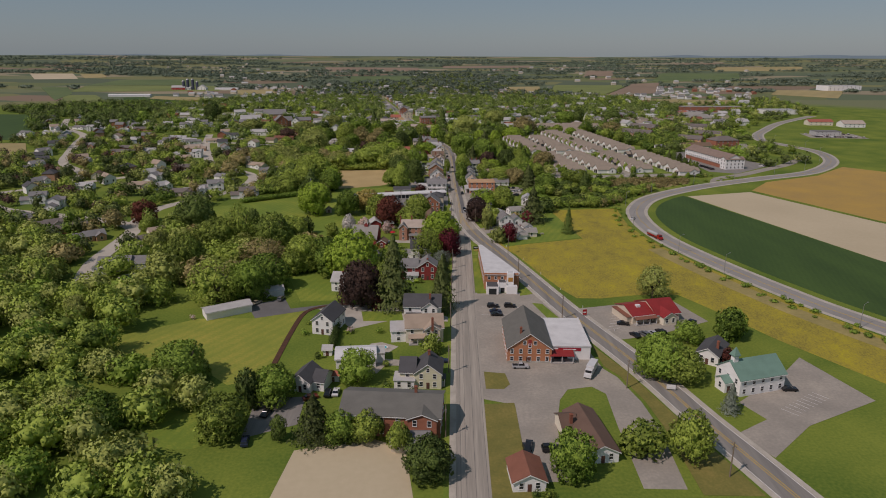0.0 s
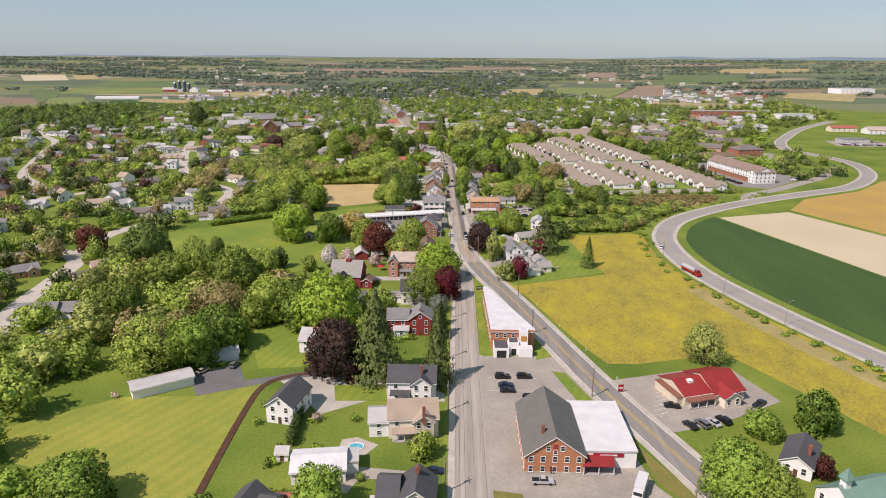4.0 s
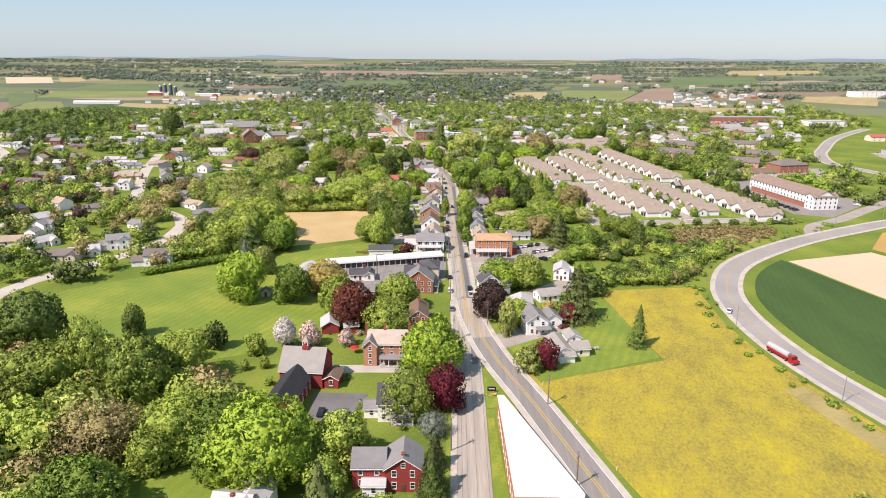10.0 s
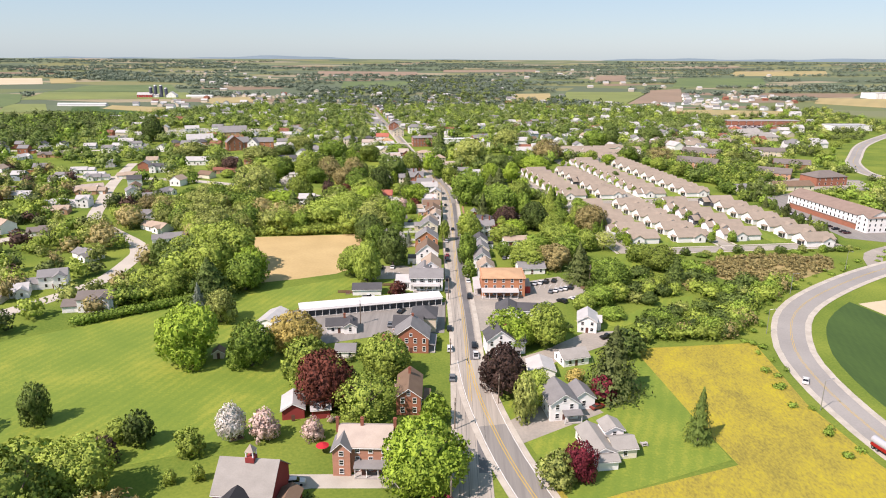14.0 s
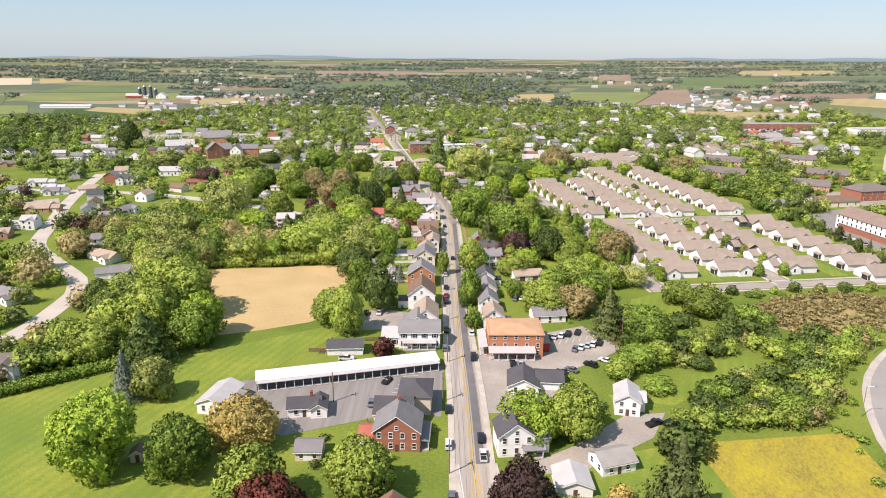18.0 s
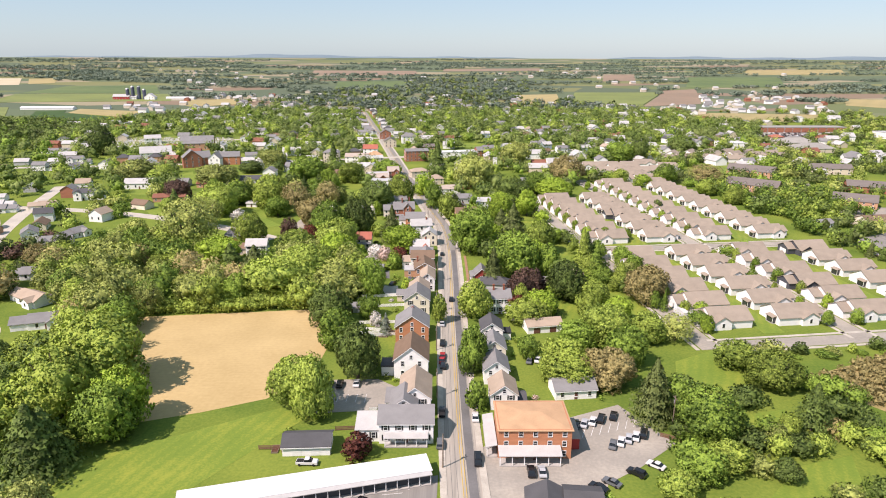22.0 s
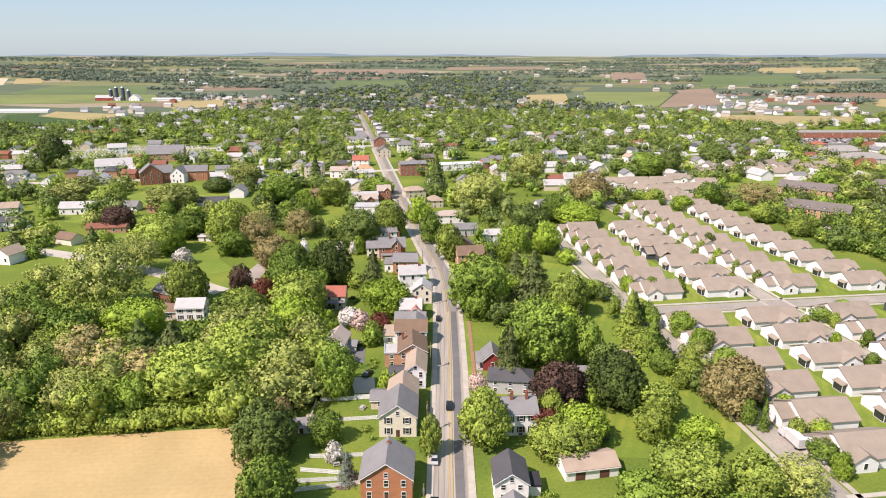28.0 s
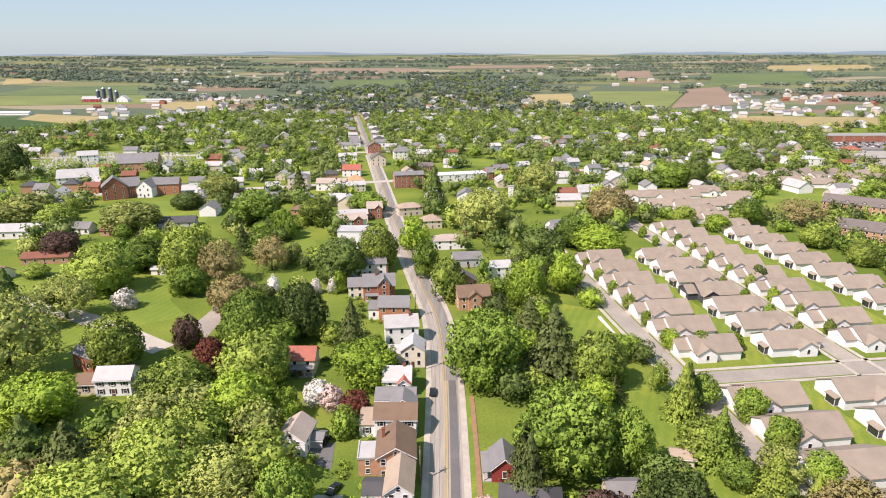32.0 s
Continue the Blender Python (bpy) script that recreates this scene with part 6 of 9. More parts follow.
tree("spruce", "dark", -100.8, 450.9, 18.9, 9.3)
tree("round", "mid", -106.8, 491.8, 24.0, 13.4)
tree("round", "mid", -109.9, 476.6, 22.3, 10.4)
tree("round", "bright", -90.0, 473.3, 18.0, 6.8)
tree("round", "green", -90.9, 465.5, 16.8, 7.4)
tree("round", "mid", -119.4, 455.0, 14.4, 8.5)
tree("round", "mid", -128.6, 457.5, 12.8, 6.8)
tree("round", "dark", -139.0, 495.6, 13.8, 5.6)
tree("round", "green", -106.6, 484.1, 11.2, 8.1)
tree("round", "lime", -46.8, 486.8, 14.7, 7.7)
tree("round", "green", 4.8, 509.3, 15.1, 3.8)
tree("bush", "copper", 22.7, 556.5, 7.3, 3.7)
tree("round", "mid", 5.9, 551.2, 15.7, 6.4)
tree("columnar", "mid", -7.3, 546.1, 11.7, 3.0)
tree("spruce", "spruce", 14.5, 593.3, 15.2, 4.6)
tree("round", "green", 24.3, 597.7, 23.5, 12.0)
tree("round", "green", 5.9, 640.7, 24.1, 10.9)
tree("spruce", "blue", -26.1, 534.9, 8.4, 2.5)
tree("round", "green", -36.8, 578.5, 11.9, 5.8)
tree("round", "green", -62.6, 659.9, 12.3, 8.0)
tree("round", "mid", 26.0, 548.5, 9.8, 8.4)
tree("round", "green", 23.1, 517.2, 8.4, 3.6)
tree("round", "mid", 31.9, 504.7, 12.4, 6.8)
tree("round", "green", 53.7, 512.7, 14.4, 6.7)
tree("spruce", "spruce", 56.9, 489.8, 13.0, 5.4)
tree("round", "lime", 51.2, 531.5, 14.4, 8.4)
tree("round", "tan", 40.8, 501.3, 11.1, 5.8)
tree("airy", "olive", 76.0, 533.0, 10.0, 6.2)
tree("round", "lime", 88.5, 513.0, 9.5, 6.0)
tree("round", "mid", 95.2, 500.0, 12.0, 7.6)
tree("round", "lime", 65.7, 531.3, 11.8, 6.0)
tree("round", "green", 39.7, 596.9, 17.1, 5.2)
tree("spruce", "spruce", 14.7, 583.5, 18.9, 5.3)
tree("round", "plum", 29.6, 573.0, 10.9, 7.2)
tree("round", "dark", 44.4, 580.7, 14.7, 7.1)
tree("round", "mid", 60.4, 603.8, 10.2, 7.3)
tree("round", "copper", -29.1, 619.1, 8.4, 4.3)
tree("bush", "green", -30.2, 610.6, 8.3, 3.4)
tree("bush", "blossom", -40.9, 627.0, 6.6, 4.0)
tree("bush", "pink", -36.1, 624.1, 6.5, 3.3)
tree("round", "green", -36.7, 575.4, 16.9, 5.8)
tree("bush", "bright", -22.1, 576.1, 7.2, 1.9)
tree("bush", "bright", -18.6, 576.6, 6.9, 1.9)
tree("bush", "pink", 5.2, 579.1, 5.7, 2.5)
tree("round", "lime", -61.2, 635.0, 18.9, 10.2)
tree("round", "bright", -58.1, 611.9, 17.7, 9.1)
tree("round", "bright", -47.7, 617.3, 9.6, 4.2)
tree("round", "copper", -76.5, 641.7, 13.4, 5.4)
tree("round", "plum", -92.1, 661.9, 12.1, 4.9)
tree("round", "tan", -83.4, 684.6, 18.8, 9.0)
tree("round", "green", -70.4, 661.7, 22.4, 9.4)
tree("round", "dark", -55.4, 671.0, 21.4, 8.6)
tree("spruce", "spruce", -35.5, 656.1, 20.3, 6.0)
tree("round", "mid", -38.8, 749.5, 21.7, 8.8)
tree("round", "green", -16.4, 737.1, 17.7, 5.4)
tree("bush", "bright", -24.7, 780.7, 15.6, 6.7)
tree("round", "mid", -5.4, 709.1, 18.2, 6.8)
tree("spruce", "dark", -17.9, 866.3, 28.6, 8.3)
tree("round", "olive", 10.1, 811.4, 25.2, 14.5)
tree("round", "bright", 24.8, 701.8, 18.3, 6.4)
tree("spruce", "spruce", 23.3, 672.4, 15.0, 7.4)
tree("spruce", "spruce", 27.5, 643.4, 24.2, 10.1)
tree("round", "lime", 40.8, 639.2, 18.1, 7.7)
tree("spruce", "spruce", 13.3, 678.4, 14.7, 4.8)
tree("round", "plum", -194.1, 760.3, 13.8, 8.9)
tree("round", "lime", -150.2, 715.0, 21.3, 12.4)
tree("round", "mid", -122.5, 735.8, 23.7, 11.5)
tree("bush", "blossom", -131.1, 696.3, 7.5, 4.2)
tree("airy", "olive", -147.3, 684.8, 17.8, 9.9)
tree("airy", "olive", -138.1, 639.6, 27.6, 13.8)
tree("spruce", "spruce", -88.5, 587.5, 17.5, 9.6)
tree("spruce", "dark", -99.6, 589.5, 17.7, 9.1)
tree("round", "lime", -65.7, 584.0, 20.1, 11.2)
tree("round", "lime", -76.1, 569.7, 18.7, 12.2)
tree("round", "olive", -53.5, 583.7, 14.1, 8.8)
tree("round", "lime", -77.9, 621.8, 16.7, 9.8)
tree("round", "bright", -114.2, 614.3, 14.5, 10.3)
tree("round", "mid", -109.2, 647.4, 18.6, 8.3)
tree("spruce", "dark", -84.9, 617.4, 12.9, 6.2)
tree("spruce", "mid", 59.7, 621.2, 17.4, 5.0)
tree("round", "green", 67.6, 628.1, 10.4, 4.5)
tree("round", "green", 77.7, 621.4, 9.2, 4.0)
tree("round", "green", 80.1, 607.7, 8.7, 3.8)
tree("round", "green", 83.1, 593.4, 9.0, 4.1)
tree("round", "tan", 79.4, 574.7, 14.6, 6.7)
tree("round", "olive", 72.5, 593.3, 9.8, 4.8)
tree("round", "green", 64.0, 593.0, 7.4, 4.7)
tree("spruce", "mid", 75.0, 581.7, 11.5, 3.0)
tree("round", "bright", 78.9, 662.9, 7.6, 3.1)
tree("round", "bright", 90.7, 665.6, 6.6, 3.2)
tree("round", "bright", 69.7, 664.9, 7.7, 2.7)
tree("round", "gold", -85.9, 691.3, 16.1, 7.7)
tree("round", "dark", -353.2, 962.8, 30.6, 11.5)
tree("spruce", "dark", -156.9, 669.4, 25.4, 9.3)
tree("round", "green", -112.0, 712.0, 13.0, 7.5)
tree("airy", "tan", -103.5, 725.5, 19.3, 8.8)
tree("airy", "tan", -87.0, 744.6, 16.4, 7.8)
tree("spruce", "dark", -108.3, 769.6, 14.7, 5.7)
tree("spruce", "dark", -111.0, 897.1, 22.4, 6.6)
tree("round", "green", -121.5, 832.8, 20.5, 14.5)
tree("round", "bright", -97.0, 800.9, 15.9, 6.1)
tree("columnar", "green", -91.0, 794.8, 12.6, 3.3)
tree("round", "dark", -53.4, 731.0, 20.7, 10.9)
tree("columnar", "bright", -50.8, 715.1, 10.0, 2.8)
tree("round", "lime", -226.0, 810.5, 16.4, 10.7)
tree("round", "olive", -257.1, 829.7, 17.2, 15.4)
tree("round", "olive", -185.0, 812.7, 16.4, 15.4)
tree("round", "dark", -175.7, 866.2, 11.2, 9.5)
tree("bush", "blossom", -173.0, 881.1, 9.7, 3.9)
tree("round", "olive", -166.1, 900.8, 15.9, 12.0)
tree("round", "green", -146.3, 743.5, 16.4, 9.7)
tree("round", "green", -59.6, 861.9, 12.8, 12.2)
tree("round", "mid", -83.9, 826.1, 16.9, 9.7)
tree("round", "tan", 85.6, 837.6, 22.1, 13.3)
tree("round", "bright", 67.0, 775.8, 14.7, 12.6)
tree("round", "bright", 42.3, 718.6, 17.4, 7.0)
tree("round", "bright", 24.9, 705.8, 19.0, 7.7)
tree("round", "green", 54.7, 784.2, 18.0, 8.6)
tree("round", "olive", 50.3, 906.1, 23.7, 13.4)
tree("airy", "tan", 193.6, 833.6, 15.1, 12.6)
tree("round", "green", 161.5, 831.8, 16.8, 8.7)
tree("round", "dark", 127.1, 733.8, 7.8, 3.4)
tree("columnar", "green", 115.4, 769.8, 5.8, 2.0)
tree("round", "bright", 140.9, 818.5, 9.8, 6.6)
tree("round", "mid", 126.1, 830.5, 11.8, 6.7)
tree("round", "mid", 177.2, 786.8, 12.0, 6.4)
tree("round", "mid", 186.9, 759.8, 11.2, 7.7)
tree("round", "green", 154.4, 947.6, 19.2, 13.0)
tree("round", "dark", 171.1, 946.9, 25.5, 8.8)
tree("round", "dark", 232.6, 1009.1, 16.6, 15.1)
tree("round", "dark", 37.2, 756.7, 18.1, 10.4)
tree("bush", "blossom", -60.2, 714.7, 6.3, 2.1)
tree("bush", "blossom", -53.2, 715.0, 6.8, 2.3)
tree("bush", "blossom", -77.7, 714.3, 7.5, 2.4)
tree("round", "lime", 54.5, 565.7, 11.1, 5.5)
tree("round", "mid", 49.4, 555.8, 10.6, 4.4)
tree("round", "bright", 59.8, 549.8, 10.0, 5.2)
tree("round", "bright", 30.8, 552.7, 10.9, 6.2)
tree("spruce", "dark", 50.2, 574.7, 10.8, 2.6)
tree("bush", "bright", 36.6, 570.0, 7.3, 2.5)
tree("bush", "mid", 65.6, 582.8, 5.0, 2.3)
tree("bush", "dark", 70.7, 580.8, 6.4, 3.2)
tree("spruce", "green", 61.5, 599.6, 16.4, 5.4)
tree("spruce", "mid", 70.0, 588.9, 11.8, 5.2)
tree("round", "bright", 79.2, 623.2, 8.6, 3.8)
tree("round", "bright", 81.7, 610.9, 7.0, 3.7)
tree("round", "green", 85.2, 598.8, 5.7, 3.5)
tree("spruce", "green", 80.4, 560.3, 9.6, 1.7)
tree("round", "green", 77.6, 564.2, 7.2, 2.6)
tree("spruce", "dark", 62.1, 625.1, 15.1, 4.9)
tree("round", "bright", 93.4, 557.2, 5.7, 3.1)
tree("round", "bright", 90.8, 570.1, 5.1, 2.8)
tree("round", "green", 144.2, 640.5, 7.3, 3.9)
tree("round", "green", 134.7, 637.2, 5.5, 3.8)
tree("round", "green", 89.1, 547.1, 5.7, 3.8)
tree("round", "dark", -47.9, 544.6, 15.8, 7.6)
tree("round", "green", -34.4, 551.7, 9.3, 4.2)
tree("bush", "blossom", -30.8, 543.1, 5.3, 2.0)
tree("round", "tan", -48.5, 561.2, 7.4, 2.7)


# ---- the wedge-shaped brick hall between the two roads ----
def wedge_hall():
    ob = thing("wedge_hall", pose(0, 0, 0), "long wedge-shaped brick hall with a white roof", "hall")
    foot = [(12.6, 262.6), (26.6, 262.6), (27.4, 265.2), (13.2, 306.5), (11.4, 306.5)]
    h = 6.4
    for name, grow, z0, z1, mat in (("wall", 0.0, -0.3, h, wall_mat("orange")), ("roof", 0.25, h, h + 0.3, roof_mat("white"))):
        c = Vector((17, 280))
        pts = [c + (Vector(p) - c) * (1 + grow / 12) for p in foot]
        bm = bmesh.new()
        slab(bm, [(p.x, p.y, z1) for p in pts], z1 - z0)
        bmesh.ops.recalc_face_normals(bm, faces=bm.faces)
        part(name, bm, mat, ob)
    par = bmesh.new()
    add_box(par, 12.4, 26.8, 262.3, 262.7, h, h + 0.9)
    part("parapet", par, wall_mat("orange"), ob)
    # white entrance blocks in front
    for x0, x1, y0, y1, z1, roof in ((13.2, 18.2, 256.2, 262.5, 3.4, "dark"), (18.2, 21.6, 258.6, 262.5, 4.4, "dark"), (21.9, 24.6, 259.4, 262.5, 8.2, "white"), (21.6, 26.0, 256.8, 259.4, 3.2, "white")):
        b = part("entrance_block", box(x0, x1, y0, y1, -0.2, z1), wall_mat("white"), ob)
        part("roof", box(x0 + 0.25, x1 - 0.25, y0 + 0.25, y1 - 0.1, z1 - 0.05, z1 + 0.08), roof_mat(roof), b)
    part("garage_door", box(14.2, 17.3, 256.12, 256.22, 0.05, 2.6), SHUTTER, ob)
    part("garage_door", box(19.2, 20.8, 258.52, 258.62, 0.05, 2.2), SHUTTER, ob)
    part("sign_board", box(22.3, 24.2, 259.3, 259.42, 4.6, 6.4), material("sign_paint", (0.5, 0.25, 0.05), (0.4, 0.2, 0.05)), ob)
    for x in (14.5, 17.3, 20.0):
        window(ob, x, 262.55, 4.6, "n", 0.95, 1.2)
    for k in range(13):
        u = (k + 0.7) / 14
        window(ob, 12.52 - 1.2 * u, 262.6 + 43.9 * u, 2.4, "l", 1.0, 1.6)


wedge_hall()


# ---- the estate of bungalows ----
EU, EV = Vector((-0.158, 0.9874)), Vector((0.9874, 0.158))
E0 = Vector((99.7, 550.0))


def estate_home(wall, label, flip):
    """A one-storey home with a wide shingled roof, a white gable, a garage wing and a screened porch."""
    ob = thing("bungalow", pose(0, 0, 0), label, "house", "bungalows of the estate")
    s = -1 if flip else 1
    volume(ob, 0.8 * s, -6.2, 15.6, 12.4, 3.1, "x", 0.54, wall, "taupe", "", pane=False, plain=True)
    volume(ob, -8.0 * s, -2.6, 6.0, 8.4, 2.9, "x", 0.5, wall, "taupe", "", pane=False, plain=True)
    volume(ob, -3.4 * s, -7.3, 6.6, 6.0, 3.0, "y", 0.62, wall, "taupe", "n", cols=1, pane=False, plain=True)
    pr = part("porch", box(-1.9, 1.9, -1.4, 0, -0.2, 0.3), DECK, ob, m=pose(8.7 * s, -2.2, 0, 0, 0, 90 * s))
    part("screen", box(-1.8, 1.8, -1.3, -0.05, 0.3, 2.5), GLASS, pr)
    for k in (0, 3):
        part("post", box(-1.92 + 1.24 * k, -1.8 + 1.24 * k, -1.42, -1.3, 0.3, 2.6), TRIM, pr)
    rb = bmesh.new()
    slab(rb, [(-2.2, -1.7, 2.7), (2.2, -1.7, 2.7), (2.2, 0.3, 3.3), (-2.2, 0.3, 3.3)], 0.15)
    part("porch_roof", rb, roof_mat("taupe"), pr)
    gx = -10.94 * s
    part("garage_door", box(-0.04, 0.04, -2.4, 2.4, 0.05, 2.2), TRIM, ob, m=pose(gx - 0.10 * s, 1.5, 0))
    return ob


ESTATE = [estate_home("white", "white bungalow with a wide taupe shingle roof", False), estate_home("white", "white bungalow with a wide taupe shingle roof", True), estate_home("charcoal", "dark-sided bungalow with a wide taupe shingle roof", False), estate_home("white", "white corner bungalow with a wide taupe shingle roof", True)]
ANG = math.degrees(math.atan2(EV.y, EV.x))
for v, face, first, last in ((-1, False, 0, 13), (27, True, 0, 13), (58, False, 0, 16), (91, True, -1, 16)):
    for i in range(first, last):
        s = i * 16.2 + (17 if i >= 6 else 0)
        p = E0 + EV * v + EU * s
        kind = (1 if face else 0) if (i * 7 + int(v)) % 9 else 2
        if (i + int(v)) % 6 == 3:
            kind = 3 if face else 0
        m = pose(p.x, p.y, 0, 0, 0, ANG)
        src = ESTATE[kind]
        copy_thing(src, m)
        BUILT.append((p.x, p.y, 9.5))
for k, (bx, by) in enumerate(((116, 898), (133, 900), (150, 902), (167, 915), (124, 872), (140, 866), (156, 874), (172, 880), (133, 850), (183, 897), (200, 945), (219, 954), (241, 951), (262, 946), (286, 955))):
    copy_thing(ESTATE[k % 2], pose(bx, by, 0, 0, 0, ANG - 8))
    BUILT.append((bx, by, 9.5))
for k in range(14):
    a = (k // 2) / 6
    bx, by = 192 + 118 * a, 948 + 24 * math.sin(a * 2.4) + 17 * (k % 2)
    copy_thing(ESTATE[k % 2], pose(bx, by, 0, 0, 0, ANG + 60 - 50 * a))
    BUILT.append((bx, by, 9.5))
# move the four first-built homes to the row nearest the hotel
for k, src in enumerate(ESTATE):
    p = E0 + EV * 91 + EU * (277 + 17 * k)
    src.matrix_basis = pose(p.x, p.y, 0, 0, 0, ANG)
    BUILT.append((p.x, p.y, 9.5))


CLEAR_LINES = [(MAIN, 8.5), ([p for p in MAIN if 690 < p.y < 1120], 15), (DIAG, 8), (BYPASS, 10)]
for nm, a, b in (("estate_lane", (-17, -22), (-17, 235)), ("estate_lane", (42.5, -20), (42.5, 290)), ("estate_lane", (-15, -20), (104, -20)), ("estate_lane", (-15, 97.5), (100, 97.5))):
    pa, pb = E0 + EV * a[0] + EU * a[1], E0 + EV * b[0] + EU * b[1]
    ln = [pa + (pb - pa) * (i / 12) for i in range(13)]
    ribbon("road_estate", ln, -3.6, 3.6, 0.08 if a[0] != b[0] else 0.11, LOT, "pale asphalt estate lane between bungalows", "road")
    for sd in (-1, 1):
        ribbon("pavement_estate", ln, sd * 5.0 - 0.7, sd * 5.0 + 0.7, 0.14, CONCRETE, "pale concrete estate pavement", "pavement")
    CLEAR_LINES.append((ln, 5))
for a in (13.0, 74.5):
    pa, pb = E0 + EV * a + EU * -12, E0 + EV * a + EU * 250
    ribbon("lawn_estate", [pa + (pb - pa) * (i / 6) for i in range(7)], -4.2, 4.2, 0.05, LAWN, "mown grass strip behind the bungalows", "lawn")
for i in range(13):
    for v, sd in ((27, 1), (58, -1), (-1, -1)):
        p = E0 + EV * (v + sd * 11.5) + EU * (i * 16.2 + (17 if i >= 6 else 0) + 3.8)
        q = p + EV * (sd * 5.0)
        if v == -1 and i > 12:
            continue
        ribbon("driveway", [p, (p + q) / 2, q], -2.3, 2.3, 0.10, CONCRETE, "short pale concrete driveway", "driveway")

ground_patch("lawn_garden", LAWN, "mown green beside the estate homes", "lawn", (176, 838), (190, 880), (208, 902), (246, 921), (238, 878), (205, 828))
# hotel by the highway
house("hotel", "long three-storey white hotel with brick base and brown roof", 228.5, 607.0, -79.7, [(0, 0, 70, 16, 8.4, "x", 0.5, "white", "dusty", "nr", 20), (32, -1.4, 8, 18, 8.6, "y", 0.45, "white", "dusty", "nr", 2), (-2, -0.5, 60, 1.0, 3.0, "f", 0, "brick", "dusty", "")], category="hotel", pane=False)
HOTEL_LANE = smooth_line([(200, 503), (212, 528), (238, 546), (268, 572), (304, 604), (344, 655)], 8)
ribbon("road_service", HOTEL_LANE, -4.2, 4.2, 0.09, LOT, "pale asphalt service road past the hotel", "road")
ground_patch("car_park", WORN, "asphalt car park round the hotel", "car park", (216, 560), (236, 551), (262, 575), (284, 596), (268, 640), (252, 690), (214, 668), z=0.05)
ground_patch("car_park", WORN, "asphalt car park among commercial buildings", "car park", (262, 700), (325, 700), (330, 745), (268, 752), z=0.05)

# ---- suburb west of the town ----
SUB = [
    [(-186, 362), (-190, 405), (-172, 442), (-159, 470), (-158, 492), (-161, 516)],
    [(-161, 516), (-170, 533), (-194, 557), (-221, 586), (-240, 630), (-268, 700), (-300, 800)],
    [(-160, 262), (-171, 292), (-176, 325), (-182, 356), (-205, 373), (-238, 384), (-290, 402), (-330, 440)],
    [(-296, 480), (-306, 528), (-351, 578), (-382, 640), (-417, 717), (-450, 790), (-520, 872), (-578, 980)],
    [(-330, 440), (-296, 480), (-250, 530), (-221, 586)],
    [(-100, 660), (-150, 690), (-230, 720), (-330, 730), (-420, 720)],
    [(-68, 956), (-150, 930), (-260, 905), (-400, 880), (-560, 870)],
    [(-68, 956), (20, 985), (110, 1015), (230, 1060), (400, 1130)],
    [(-95, 1110), (20, 1140), (200, 1190)],
    [(-95, 1110), (-240, 1090), (-430, 1060)],
]
SUBL = [smooth_line(p, 9) for p in SUB]
for k, ln in enumerate(SUBL):
    ribbon("road_suburb", ln, -4.2, 4.2, 0.07 + 0.012 * k, STREET, "pale asphalt residential street", "road")
    CLEAR_LINES.append((ln, 5.0 if k < 5 else 3.0))
LINE_PTS = np.array([(p.x, p.y, c) for ln, c in CLEAR_LINES for p in smooth_line([tuple(q) for q in ln], 5)])
# grassy clearings kept free of trees and houses
OPEN = [np.array(c, float) for c in (
    ((-107, 660), (-91, 662), (-89, 690), (-104, 707), (-121, 697)),
    ((-162, 721), (-134, 702), (-126, 722), (-138, 750), (-174, 751)),
    ((-147, 664), (-128, 684), (-137, 696), (-154, 680)),
    ((-203, 802), (-182, 837), (-200, 876), (-242, 890), (-234, 851)),
    ((105, 858), (190, 845), (186, 912), (150, 930), (105, 905)))]


def inside(poly, x, y):
    n, c = len(poly), False
    j = n - 1
    for i in range(n):
        if (poly[i][1] > y) != (poly[j][1] > y) and x < (poly[j][0] - poly[i][0]) * (y - poly[i][1]) / (poly[j][1] - poly[i][1]) + poly[i][0]:
            c = not c
        j = i
    return c


for ob in list(scene.collection.objects):
    if ob.type == "MESH" and ob.name.split(".")[0].split("_")[0] in ("field", "lawn", "car", "driveway", "yard", "wetland") and ob.parent is None:
        k = len(ob.data.vertices) // 2
        OPEN.append(np.array([tuple(v.co)[:2] for v in ob.data.vertices[:k]]))


def free(x, y, r, built=1.0, trees=0.0, lines=True):
    if lines and (np.hypot(LINE_PTS[:, 0] - x, LINE_PTS[:, 1] - y) < LINE_PTS[:, 2] + r * 0.8).any():
        return False
    if built and any(math.hypot(bx - x, by - y) < (br + r) * built for bx, by, br in BUILT):
        return False
    if trees and any(math.hypot(bx - x, by - y) < (br + r) * trees for bx, by, br in PLACED):
        return False
    return not any(inside(p, x, y) for p in OPEN)


